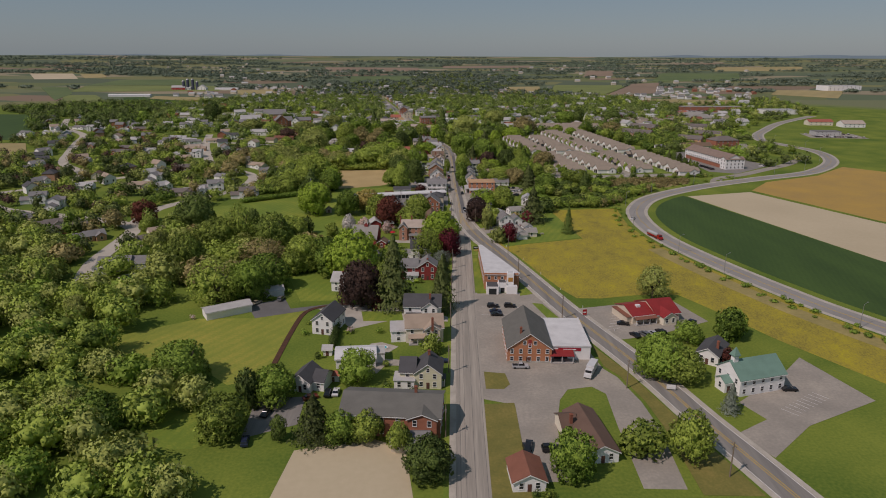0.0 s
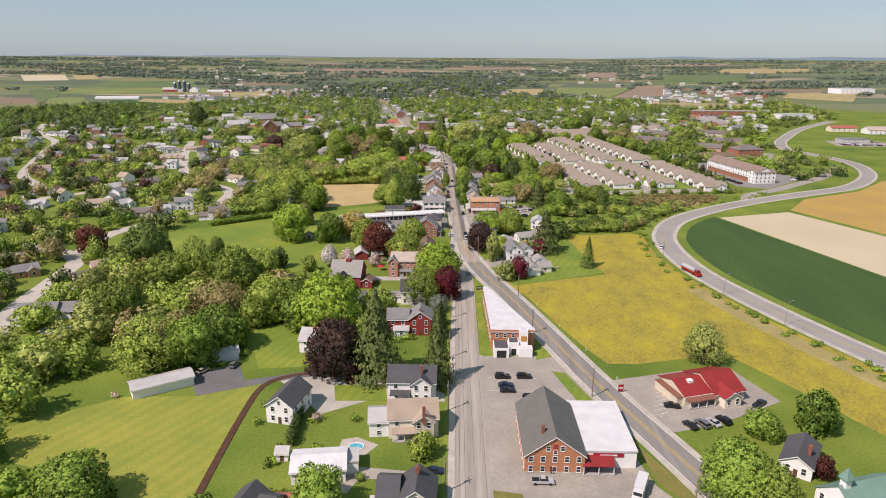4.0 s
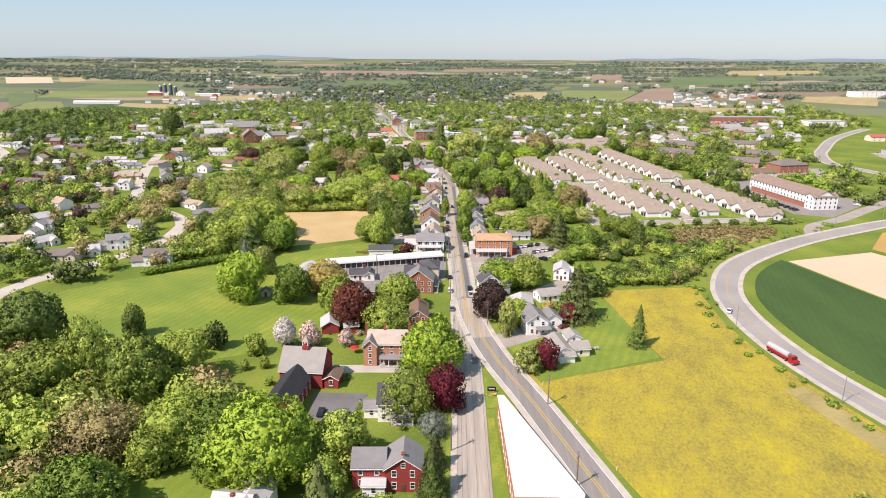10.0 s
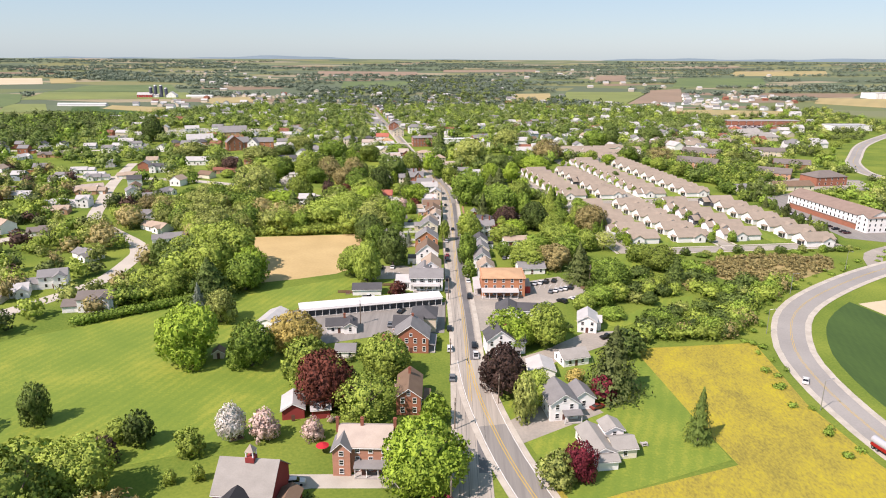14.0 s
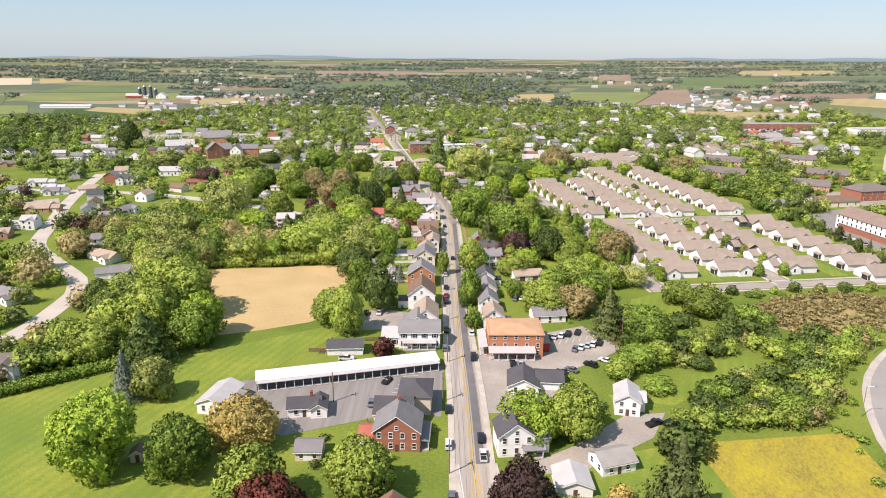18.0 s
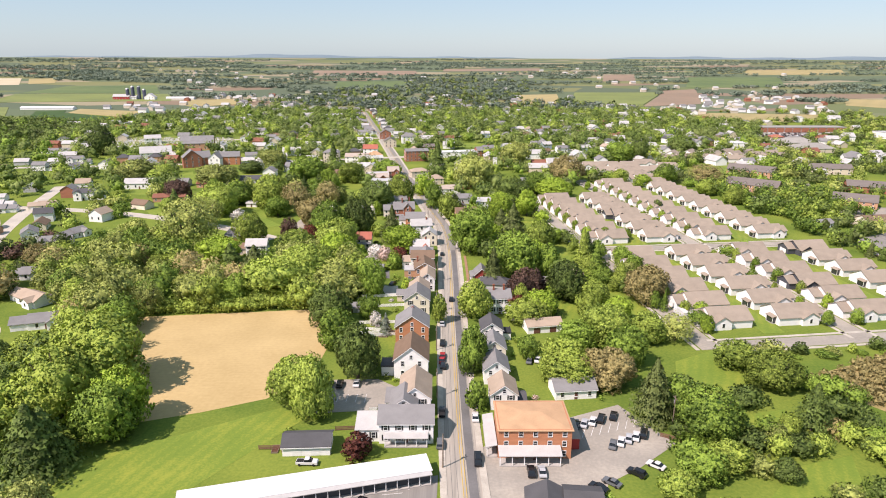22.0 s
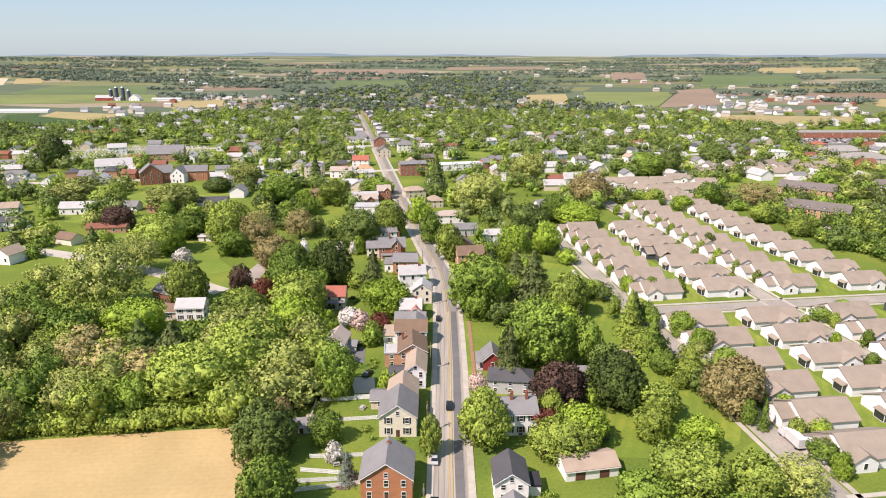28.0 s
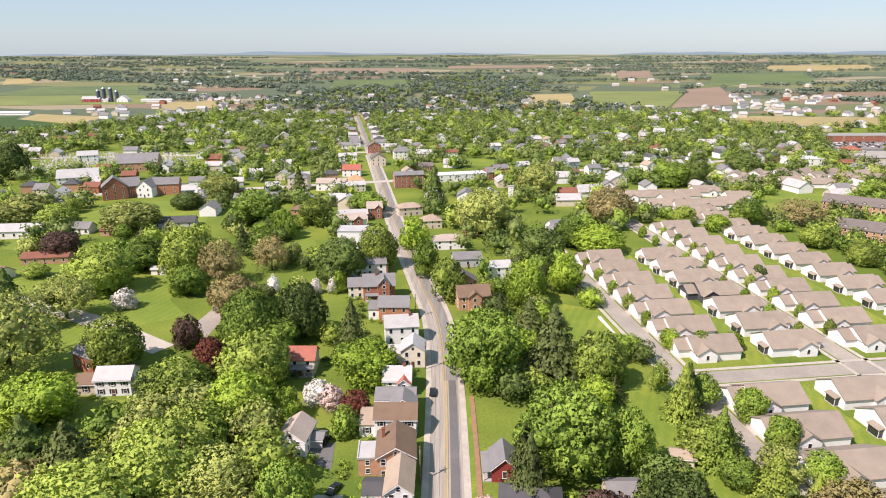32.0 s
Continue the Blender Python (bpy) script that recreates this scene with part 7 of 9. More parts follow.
# ---- houses of the western suburb ----
def suburb(x, y, rot, w, wall, roof, storeys=1):
    """A suburban home: main block, a cross gable, a garage wing and a drive side door."""
    h, k = 2.9 if storeys == 1 else 5.4, len(BUILT)
    s = 1 if k % 2 else -1
    words = {"light": "pale grey", "gray": "grey", "dark": "dark grey", "umber": "dark brown", "tanbrick": "tan brick", "brick": "red brick"}
    house("suburban_house", "%s %s home with a %s roof and garage wing" % (words.get(wall, wall), "single-storey" if storeys == 1 else "two-storey", words.get(roof, roof)), x, y, rot, [(0, 0, w, 8.4, h, "x", 0.5, wall, roof, "n", 2), (s * w * 0.24, -1.8, 4.8, 5, h, "y", 0.6, wall, roof, "n", 1), (-s * (w / 2 + 2.9), 0.8, 5.8, 7, 2.7, "x", 0.5, wall, roof, "")], doors=((0, 0, "n"), (-s * (w / 2 + 2.9), 0.8, "n", 2.6, 2.1, TRIM)), category="house", group="suburban houses", pane=False)
    BUILT.append((x + 6, y - 12, 8.5))


suburb(-173, 464, 24, 11, "white", "gray", 2)
suburb(-181, 452, 24, 8, "white", "light", 1)
suburb(-141, 438, 12, 13, "white", "umber", 2)
suburb(-190, 444, 8, 14, "beige", "umber", 1)
suburb(-182, 503, -30, 9, "white", "gray", 1)
suburb(-172, 558, -28, 13, "white", "tan", 1)
suburb(-189, 589, 15, 9, "white", "gray", 1)
suburb(-150, 536, 20, 12, "white", "gray", 1)
suburb(-228, 496, 80, 8, "white", "gray", 2)
suburb(-226, 548, 20, 10, "beige", "umber", 1)
suburb(-262, 617, 8, 9, "white", "light", 1)
suburb(-246, 618, 8, 8, "white", "light", 2)
suburb(-304, 642, 5, 14, "gray", "light", 1)
suburb(-328, 632, 0, 18, "brick", "umber", 1)
suburb(-266, 658, 12, 14, "tanbrick", "tan", 1)
suburb(-310, 704, -4, 13, "white", "gray", 2)
suburb(-289, 712, 15, 10, "white", "gray", 1)
suburb(-264, 724, 18, 11, "cream", "tan", 1)
suburb(-256, 752, 10, 13, "white", "dark", 2)
suburb(-206, 661, 70, 8, "white", "gray", 1)
suburb(-397, 832, 10, 22, "tanbrick", "umber", 1)
suburb(-412, 820, 80, 13, "white", "light", 1)
suburb(-460, 828, 10, 12, "white", "light", 2)
suburb(-400, 968, 12, 24, "white", "gray", 1)
suburb(-346, 900, 14, 14, "white", "gray", 2)
suburb(-331, 882, 95, 12, "white", "gray", 1)
suburb(-298, 723, 12, 9, "white", "light", 1)
suburb(-267, 671, 35, 14, "cream", "pale", 1)
suburb(-212, 640, 18, 9, "beige", "gray", 1)
suburb(-361, 986, 12, 13, "white", "light", 1)
suburb(-274, 417, 20, 10, "white", "gray", 2)
suburb(-226, 354, 35, 9, "beige", "umber", 1)
suburb(-209, 346, 30, 12, "brick", "umber", 1)
suburb(-190, 331, 40, 10, "tanbrick", "gray", 1)
suburb(-268, 463, 10, 9, "white", "light", 1)
suburb(-252, 407, 100, 9, "white", "gray", 2)
suburb(-230, 468, 15, 15, "cream", "tan", 1)
suburb(-212, 470, 60, 8, "white", "light", 1)
suburb(-353, 546, 55, 11, "white", "gray", 2)
suburb(-393, 622, 60, 12, "white", "gray", 2)
suburb(-312, 485, 65, 9, "white", "gray", 1)
suburb(-380, 678, -20, 10, "tanbrick", "gray", 1)
suburb(-334, 660, 4, 16, "brick", "umber", 1)
suburb(-368, 711, 6, 16, "tanbrick", "pale", 1)
suburb(-320, 745, 10, 13, "white", "light", 1)
suburb(-249, 598, 15, 9, "tanbrick", "tan", 1)
suburb(-483, 843, -20, 18, "white", "gray", 1)
suburb(-490, 786, -15, 18, "white", "light", 1)
suburb(-502, 759, -15, 14, "white", "gray", 2)

# far houses: a few built once, then copied along the streets
FAR = []
rnd = random.Random(11)
for k, (wl, rf, w, d, h, rg) in enumerate((("white", "gray", 11, 8, 5.2, "x"), ("cream", "brown", 12, 8, 3.2, "x"), ("white", "dark", 8, 10, 5.4, "y"), ("brick", "gray", 10, 9, 5.6, "x"), ("gray", "light", 12, 8, 3.4, "x"), ("white", "tan", 9, 10, 4.8, "y"), ("beige", "gray", 13, 9, 3.4, "h"), ("tanbrick", "dark", 11, 9, 5.6, "h"), ("blue", "light", 10, 8, 5.0, "x"))):
    ob = thing("suburban_house", pose(0, 0, -50), {"brick": "red brick", "tanbrick": "tan brick"}.get(wl, wl) + " suburban house with a %s gabled roof" % {"dark": "dark grey", "light": "pale grey", "gray": "grey"}.get(rf, rf) if rg != "h" else wl.replace("tanbrick", "tan brick") + " suburban house with a grey hipped roof", "house", "suburban houses")
    volume(ob, 0, -d / 2, w, d, h, rg, 0.62, wl, rf, "n", cols=2, pane=False, plain=True)
    if k % 3 == 0:
        volume(ob, w / 2 + 2.4, -d / 2 + 1.5, 4.8, 5.5, 2.7, "s", 0.12, wl, rf, "", pane=False, plain=True)
    FAR.append(ob)
far_used = 0


def far_house(x, y, ang):
    global far_used
    if -225 < x < -120 and y < 640:
        return
    k = rnd.randrange(len(FAR))
    m = pose(x, y, ground_z(x, y), 0, 0, ang)
    if far_used < len(FAR):
        k = far_used
        FAR[k].matrix_basis = m
    else:
        copy_thing(FAR[k], m)
    far_used += 1
    BUILT.append((x, y, 7.5))


for ln in SUBL:
    dist = 14.0
    for p, q in zip(ln, ln[1:]):
        dist += (q - p).length
        if dist < 21:
            continue
        dist = 0.0
        w = (q - p).normalized()
        for sd in (-1, 1):
            o = 15 + 4 * rnd.random()
            x, y = p.x + sd * w.y * o, p.y - sd * w.x * o
            if free(x, y, 7, 0.95) and rnd.random() < 0.9:
                far_house(x, y, math.degrees(math.atan2(w.y, w.x)) + (0 if sd > 0 else 180) + rnd.uniform(-8, 8))
# houses along the main street north of the bend, and scattered among the trees
for i, p in enumerate(MAIN):
    if p.y > 790 and i % 2 == 0:
        for sd in (-1, 1):
            x, y = p.x + sd * (12 + 3 * rnd.random()), p.y + rnd.uniform(-3, 3)
            if free(x, y, 5, 0.85):
                far_house(x, y, 10 + rnd.uniform(-4, 4))
tries = 0
while far_used < 80 and tries < 9000:
    tries += 1
    x, y = rnd.uniform(-620, 620), rnd.uniform(560, 1560)
    if abs(x) > 0.42 * (y + 180) or (-150 < x < 70 and y < 800):
        continue
    if free(x, y, 8, 1.05):
        far_house(x, y, rnd.choice((10, 100, -80, 190)) + rnd.uniform(-10, 10))
# long flat-roofed commercial buildings beyond the estate
def store(label, x, y, rot, w, d, h, form, wall, roof, cols=5):
    house("commercial_building", label, x, y, rot, [(0, 0, w, d, h, form, 0.45, wall, roof, "n", cols)], category="shop", pane=False)
    BUILT.append((x, y - 8, 9))


for cx, cy in ((240, 862), (214, 798)):
    house("row_homes", "long row of brick homes with grey-brown roof and dormers", cx, cy, -36, [(0, 0, 36, 14, 5.4, "x", 0.55, "tanbrick", "umber", "nl", 11)] + [(-13.5 + 9 * k, 1.2, 2.4, 5, 6.4, "y", 0.7, "white", "umber", "n", 1) for k in range(4)], pane=False)
store("brick hall with a hipped grey-brown roof", 293, 718, 14, 28, 18, 7.0, "h", "brick", "umber")
store("low offices with a long brown roof", 254, 696, 10, 32, 13, 3.6, "x", "cream", "brown")
store("tan offices with a broad gabled roof", 262, 750, -30, 26, 16, 4.4, "x", "tanbrick", "umber")
store("small white office with a grey roof", 214, 692, 20, 10, 8, 3.2, "x", "white", "gray", 2)
store("brick offices with a brown roof", 301, 798, -20, 30, 15, 4.6, "x", "brick", "umber")
store("long homes with a grey-brown roof", 316, 877, -10, 32, 14, 5.0, "x", "beige", "umber")
store("wide offices with hipped grey roof", 370, 1006, 6, 42, 22, 4.6, "h", "beige", "stone")
store("wide offices with hipped brown-grey roof", 376, 1056, 6, 40, 20, 4.6, "h", "beige", "stone")
store("white flat-roofed store among car parks", 298, 1036, 5, 28, 20, 6.0, "f", "white", "white", 4)
store("restaurant with a bright red roof", 377, 1108, 8, 16, 12, 4.4, "h", "beige", "redtin", 3)
store("long brick shopping row with flat roof", 455, 1200, 3, 112, 26, 6.2, "f", "brick", "stone", 10)
store("wide pale flat-roofed store", 545, 1130, 4, 54, 30, 7.0, "f", "white", "light", 6)
store("grey flat-roofed car showroom", 459, 826, -4, 30, 18, 5.0, "f", "gray", "gray", 6)
store("shop with a long red roof", 516, 952, 0, 34, 14, 5.0, "x", "cream", "redtin", 5)
store("white gabled store beside the highway", 548, 926, 0, 30, 18, 5.0, "x", "white", "pale", 5)
store("very large pale warehouse in the fields", 1040, 1830, 8, 96, 50, 13.0, "f", "white", "light", 8)
ground_patch("car_park", WORN, "wide asphalt car park before the shopping row", "car park", (372, 1140), (382, 1195), (514, 1198), (520, 1150), z=0.07)
ground_patch("car_park", LOT, "asphalt car park round the showroom", "car park", (428, 806), (436, 850), (500, 846), (494, 800), z=0.07)
ground_patch("car_park", LOT, "asphalt car park round the offices", "car park", (226, 704), (240, 742), (282, 748), (328, 740), (324, 708), (280, 700), z=0.07)
ground_patch("car_park", LOT, "pale asphalt court before the row homes", "car park", (184, 770), (206, 786), (236, 776), (262, 842), (276, 836), (250, 752), z=0.07)


def parked_rows():
    """Cars too far off to tell apart, in rows on the far car parks."""
    rr = random.Random(77)
    bm = bmesh.new()
    for x0, y0, dx, dy, n in ((378, 1150, 2.9, 0.2, 46), (378, 1166, 2.9, 0.2, 46), (380, 1182, 2.9, 0.2, 44), (434, 812, 3.0, -0.3, 20), (436, 822, 3.0, -0.3, 7), (440, 843, 3.0, -0.2, 18), (222, 570, -0.5, 2.9, 26), (270, 585, 2.0, 2.1, 9), (240, 712, 2.9, 0.6, 20), (355, 1040, 2.9, 0.3, 16), (300, 1022, 2.9, 0.2, 14)):
        for i in range(n):
            if rr.random() < 0.35:
                continue
            c = Vector((x0 + dx * i, y0 + dy * i, 0.08))
            u = Vector((dx, dy, 0)).normalized()
            v = Vector((-u.y, u.x, 0))
            for half, y_0, y_1, z0, z1, in_ in ((0.9, -2.2, 2.2, 0.3, 0.95, 0.0), (0.8, -1.3, 0.9, 0.95, 1.5, 0.12)):
                low = [bm.verts.new(c + u * a * half + v * b + Vector((0, 0, z0))) for a, b in ((-1, y_0), (1, y_0), (1, y_1), (-1, y_1))]
                top = [bm.verts.new(c + u * a * (half - in_) + v * (b * (1 - 2 * in_)) + Vector((0, 0, z1))) for a, b in ((-1, y_0), (1, y_0), (1, y_1), (-1, y_1))]
                bm.faces.new(top)
                for p in range(4):
                    q = (p + 1) % 4
                    bm.faces.new((low[p], low[q], top[q], top[p]))
    m = material("far_car_paint", (0.55, 0.55, 0.55), (0.015, 0.016, 0.02), rough=0.3, per_island=1.3, amount=0.5, col3=(0.10, 0.03, 0.03))
    tagged(part("parked_car_rows", bm, m), "rows of parked cars on distant car parks", "cars", kind="stuff")


parked_rows()


# ---- farmstead in the western fields ----
def silo(x, y, h, r):
    ob = thing("silo", pose(x, y, ground_z(x, y)), "tall dark farm silo with a pale domed cap", "silo", "farm silos")
    bm = bmesh.new()
    tube(bm, (0, 0, -1), (0, 0, h), r, r, 14)
    part("shaft", bm, material("silo_stave", (0.10, 0.11, 0.16), (0.06, 0.065, 0.09), fine=0.8), ob)
    bm = bmesh.new()
    tube(bm, (0, 0, h), (0, 0, h + r * 0.5), r * 1.03, r * 0.7, 14)
    tube(bm, (0, 0, h + r * 0.5), (0, 0, h + r * 0.8), r * 0.7, 0.1, 14)
    part("cap", bm, STEEL, ob)


for k, (sx, sh) in enumerate(((-716, 22), (-706, 26), (-694, 26), (-684, 20))):
    silo(sx, 1760 + 3 * k, sh, 3.6)
house("farm_barn", "long red farm barn with a pale roof", -728, 1752, 8, [(0, 0, 34, 14, 6.5, "x", 0.7, "redtin", "light", "n", 6), (24, 2, 14, 12, 5, "x", 0.6, "white", "light", "n", 2)], category="barn", pane=False)
house("farm_barn", "white farm barn with a steep pale roof", -668, 1756, 0, [(0, 0, 22, 14, 6, "y", 0.7, "white", "light", "n", 3)], category="barn", pane=False)
house("poultry_house", "very long low white poultry house", -735, 1496, 4, [(0, 0, 92, 13, 3.2, "x", 0.35, "white", "white", "")], doors=(), category="barn", pane=False)
house("poultry_house", "long low white poultry house", -610, 1776, 4, [(0, 0, 60, 13, 3.2, "x", 0.35, "white", "white", "")], doors=(), category="barn", pane=False)

# ---- woods: trees past counting, joined ----
def spots_in(n, poly, hs, rs, seed, gap=0.5, built=0.9):
    rr = random.Random(seed)
    xs, ys = [p[0] for p in poly], [p[1] for p in poly]
    res = []
    for _ in range(n * 12):
        if len(res) >= n:
            break
        x, y = rr.uniform(min(xs), max(xs)), rr.uniform(min(ys), max(ys))
        if not inside(poly, x, y):
            continue
        r = rr.uniform(*rs)
        if n > 1500 and y < 1050 and rr.random() < 0.55:
            continue
        if not free(x, y, r * 0.7, built if y < 760 and x > -130 else 0.7):
            continue
        if any(abs(x - a) < r + c and math.hypot(x - a, y - b) < gap * (r + c) for a, b, _, c in res) or any(abs(x - a) < r + c and math.hypot(x - a, y - b) < 0.55 * (r + c) for a, b, c in PLACED):
            continue
        res.append((x, y, rr.uniform(*hs), r))
    return res


def mixed_woods(name, label, poly, n, hs, rs, tints, seed, leaves, size, gap=0.5, single=0):
    sp = spots_in(n, poly, hs, rs, seed, gap)
    rr = random.Random(seed + 1)
    bins = {}
    for i, s in enumerate(sp):
        t = rr.choice(tints)
        if i < single:
            tree("airy" if t in ("olive", "tan") and i % 2 else "round", t, *s)
        else:
            bins.setdefault(t, []).append(s)
    for t, ss in bins.items():
        woods(name, label % TINT[t], t, ss, leaves, size, conifer=(t in ("spruce",)))


WOODMIX = ["mid", "green", "lime", "olive", "dark", "bright", "green", "mid", "green"]
mixed_woods("woods", "dense %s spring trees behind the lawns", [(-230, 120), (-62, 120), (-60, 148), (-78, 180), (-112, 196), (-122, 206), (-103, 246), (-140, 262), (-250, 250)], 150, (8, 13), (4, 7), ["olive", "lime", "olive", "mid", "lime", "olive", "green"], 21, 700, 0.095, 0.40, 14)
mixed_woods("woods", "dense %s spring trees between the gardens", [(-240, 240), (-140, 262), (-84, 252), (-60, 275), (-58, 306), (-84, 335), (-120, 338), (-175, 372), (-230, 330)], 85, (8, 14), (4.5, 7.5), ["olive", "lime", "olive", "mid", "lime", "olive", "tan"], 22, 800, 0.09, 0.42, 14)
mixed_woods("woods", "thick %s wood north of the soil plot", [(-190, 520), (-124, 546), (-58, 557), (-44, 566), (-44, 600), (-70, 625), (-120, 622), (-175, 640), (-210, 600)], 95, (9, 15), (5, 8), ["olive", "mid", "olive", "tan", "mid", "olive", "green"], 23, 1000, 0.075, 0.42, 10)
mixed_woods("woods", "%s trees west of the soil plot", [(-128, 462), (-104, 470), (-102, 492), (-122, 540), (-136, 536), (-132, 500)], 18, (10, 16), (5, 8), ["mid", "green", "dark", "mid"], 24, 850, 0.085, 0.42, 6)
mixed_woods("woods", "mixed %s trees between the gardens and the bypass", [(58, 432), (56, 470), (66, 500), (76, 530), (98, 530), (106, 520), (104, 505), (122, 482), (140, 478), (112, 440), (98, 424), (64, 420)], 62, (3.5, 7), (2.6, 4.8), ["green", "dark", "green", "dark", "tan", "olive", "mid", "green", "dark"], 25, 560, 0.10, 0.5, 10)
mixed_woods("woods", "%s garden trees behind the street", [(24, 545), (50, 545), (82, 545), (74, 600), (58, 660), (48, 720), (20, 760), (6, 720), (8, 640), (20, 600)], 34, (5, 11), (2.8, 5.5), ["green", "mid", "bright", "dark", "lime", "spruce"], 26, 800, 0.085, 0.55, 8)
mixed_woods("woods", "%s garden trees west of the street", [(-200, 640), (-100, 650), (-40, 600), (-28, 620), (-36, 720), (-60, 800), (-100, 880), (-240, 900), (-260, 720)], 75, (5, 11), (3, 6), WOODMIX + ["olive", "dark", "spruce"], 27, 420, 0.12, 0.55, 8)
mixed_woods("woods", "%s trees round the suburban houses", [(-170, 300), (-150, 330), (-180, 400), (-140, 430), (-130, 470), (-150, 500), (-200, 640), (-420, 800), (-520, 700), (-380, 420), (-280, 300)], 560, (5, 10.5), (2.8, 5.6), ["town", "mid", "olive", "green", "town", "mid", "olive", "town", "tan", "plum"], 28, 250, 0.135, 0.46)
# roofs glimpsed between the far trees
def far_roofs(n, seed, wall, roof, label, y0=850, y1=1900, grow=1.0):
    rr = random.Random(seed)
    wb, rb = bmesh.new(), bmesh.new()
    k = 0
    while k < n:
        y = rr.uniform(y0, y1)
        x = rr.uniform(-0.46, 0.46) * (y - 60)
        if abs(x) > 0.46 * (y - 60) or not free(x, y, 7, 1.0):
            continue
        k += 1
        z = ground_z(x, y)
        w, d, h = (grow * v for v in (rr.uniform(5, 8), rr.uniform(4, 5.5), rr.uniform(3.2, 5.6)))
        a = rr.choice((0.1, 1.67)) + rr.uniform(-0.2, 0.2)
        c, s = math.cos(a), math.sin(a)
        tr = lambda u, v, q: (x + c * u - s * v, y + s * u + c * v, z + q)
        base = [wb.verts.new(tr(u, v, q)) for q in (-0.5, h) for u, v in ((-w, -d), (w, -d), (w, d), (-w, d))]
        e0, e1 = wb.verts.new(tr(-w, 0, h + d * 0.6)), wb.verts.new(tr(w, 0, h + d * 0.6))
        for f in ((0, 1, 5, 4), (2, 3, 7, 6)):
            wb.faces.new([base[i] for i in f])
        wb.faces.new((base[1], base[2], base[6], e1, base[5]))
        wb.faces.new((base[3], base[0], base[4], e0, base[7]))
        for sd in (-1, 1):
            p = [tr(-w - 0.4, sd * (d + 0.5), h - 0.2), tr(w + 0.4, sd * (d + 0.5), h - 0.2), tr(w + 0.4, 0, h + d * 0.6 + 0.2), tr(-w - 0.4, 0, h + d * 0.6 + 0.2)]
            slab(rb, p if sd < 0 else p[::-1], 0.25)
        BUILT.append((x, y, 7))
    tagged(part("distant_house_walls", wb, wall_mat(wall)), "distant %s house walls among trees" % wall, "houses", kind="stuff")
    tagged(part("distant_house_roofs", rb, roof_mat(roof)), label, "roofs", kind="stuff")


far_roofs(170, 41, "beige", "light", "distant pale grey roofs among trees")
far_roofs(170, 42, "white", "gray", "distant grey roofs among trees")
far_roofs(40, 43, "brick", "rust", "distant reddish roofs among trees")
far_roofs(70, 45, "white", "light", "distant white house roofs among trees", 850, 1500, 1.15)
far_roofs(70, 44, "beige", "light", "distant pale farm and village roofs", 1750, 3600, 1.15)

mixed_woods("woods", "%s town trees among the roofs", [(-260, 720), (-100, 880), (-40, 700), (40, 690), (70, 760), (100, 850), (200, 900), (300, 1000), (440, 1200), (380, 1500), (-420, 1480), (-520, 1260), (-430, 850)], 1900, (8, 14), (4, 7.5), ["town", "dark", "town", "dark", "green", "town", "dark", "mid"], 29, 150, 0.12, 0.48)
mixed_woods("woods", "%s trees among the outlying houses", [(-430, 820), (-520, 1260), (-650, 1270), (-760, 1110), (-680, 1040), (-520, 790)], 330, (8, 14), (4.5, 8), ["town", "dark", "town", "dark", "green"], 30, 120, 0.135, 0.5)
mixed_woods("woods", "%s trees among the shops and car parks", [(205, 550), (320, 600), (345, 690), (380, 860), (620, 1150), (700, 1500), (440, 1500), (300, 1000), (190, 800), (200, 700)], 420, (5, 11), (3, 6), ["town", "mid", "town", "olive", "green"], 31, 140, 0.15, 0.7)
mixed_woods("woods", "%s trees north of the estate", [(56, 772), (110, 835), (150, 832), (190, 805), (330, 870), (330, 1000), (255, 990), (180, 905), (100, 880), (70, 830)], 95, (5, 10), (3, 5.5), ["town", "mid", "olive", "town", "green"], 33, 220, 0.15, 0.6)

mixed_woods("woods", "%s trees between the estate and the hotel", [(196, 640), (212, 662), (262, 655), (262, 800), (215, 835), (182, 800)], 110, (5, 10), (2.5, 5), ["green", "mid", "dark", "green", "lime"], 34, 200, 0.15, 0.55)
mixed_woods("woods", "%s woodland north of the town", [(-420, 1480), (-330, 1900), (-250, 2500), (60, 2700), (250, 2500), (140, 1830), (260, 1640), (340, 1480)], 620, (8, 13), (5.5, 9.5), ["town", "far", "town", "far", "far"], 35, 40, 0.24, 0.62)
# estate trees along lanes
for i in range(17):
    for v in (-11.5, 36.5, 48.5):
        p = E0 + EV * v + EU * (i * 16.2 - 8)
        if 88 < i * 16.2 - 8 < 107 or (v == -11.5 and i > 13):
            continue
        rr = 1.7 + 0.9 * ((i * 37 + int(v)) % 10) / 10
        tree("columnar" if i % 3 else "round", ("green", "bright", "mid")[(i + int(v)) % 3], p.x, p.y, 4.2 + rr, rr)
for i in range(24):
    p = E0 + EV * (-14 + i * 5.2 + 1.5 * math.sin(i * 3.3)) + EU * (-28 - 4 * abs(math.sin(i * 1.9)))
    tree("bush", ("dark", "green", "olive", "mid", "green")[i % 5], p.x, p.y, 2.6 + 1.6 * math.sin(i * 2.7), 2.3 + 0.9 * math.sin(i * 1.3))
# dark conifers screening the estate from the hotel lane
for i in range(22):
    a = i / 21
    tree("spruce" if i % 3 else "columnar", "dark" if i % 2 else "spruce", 211 - 8 * a + 3 * math.sin(i * 2.1), 690 - 140 * a, 6.5 + 2.5 * math.sin(i * 1.7), 2.4)
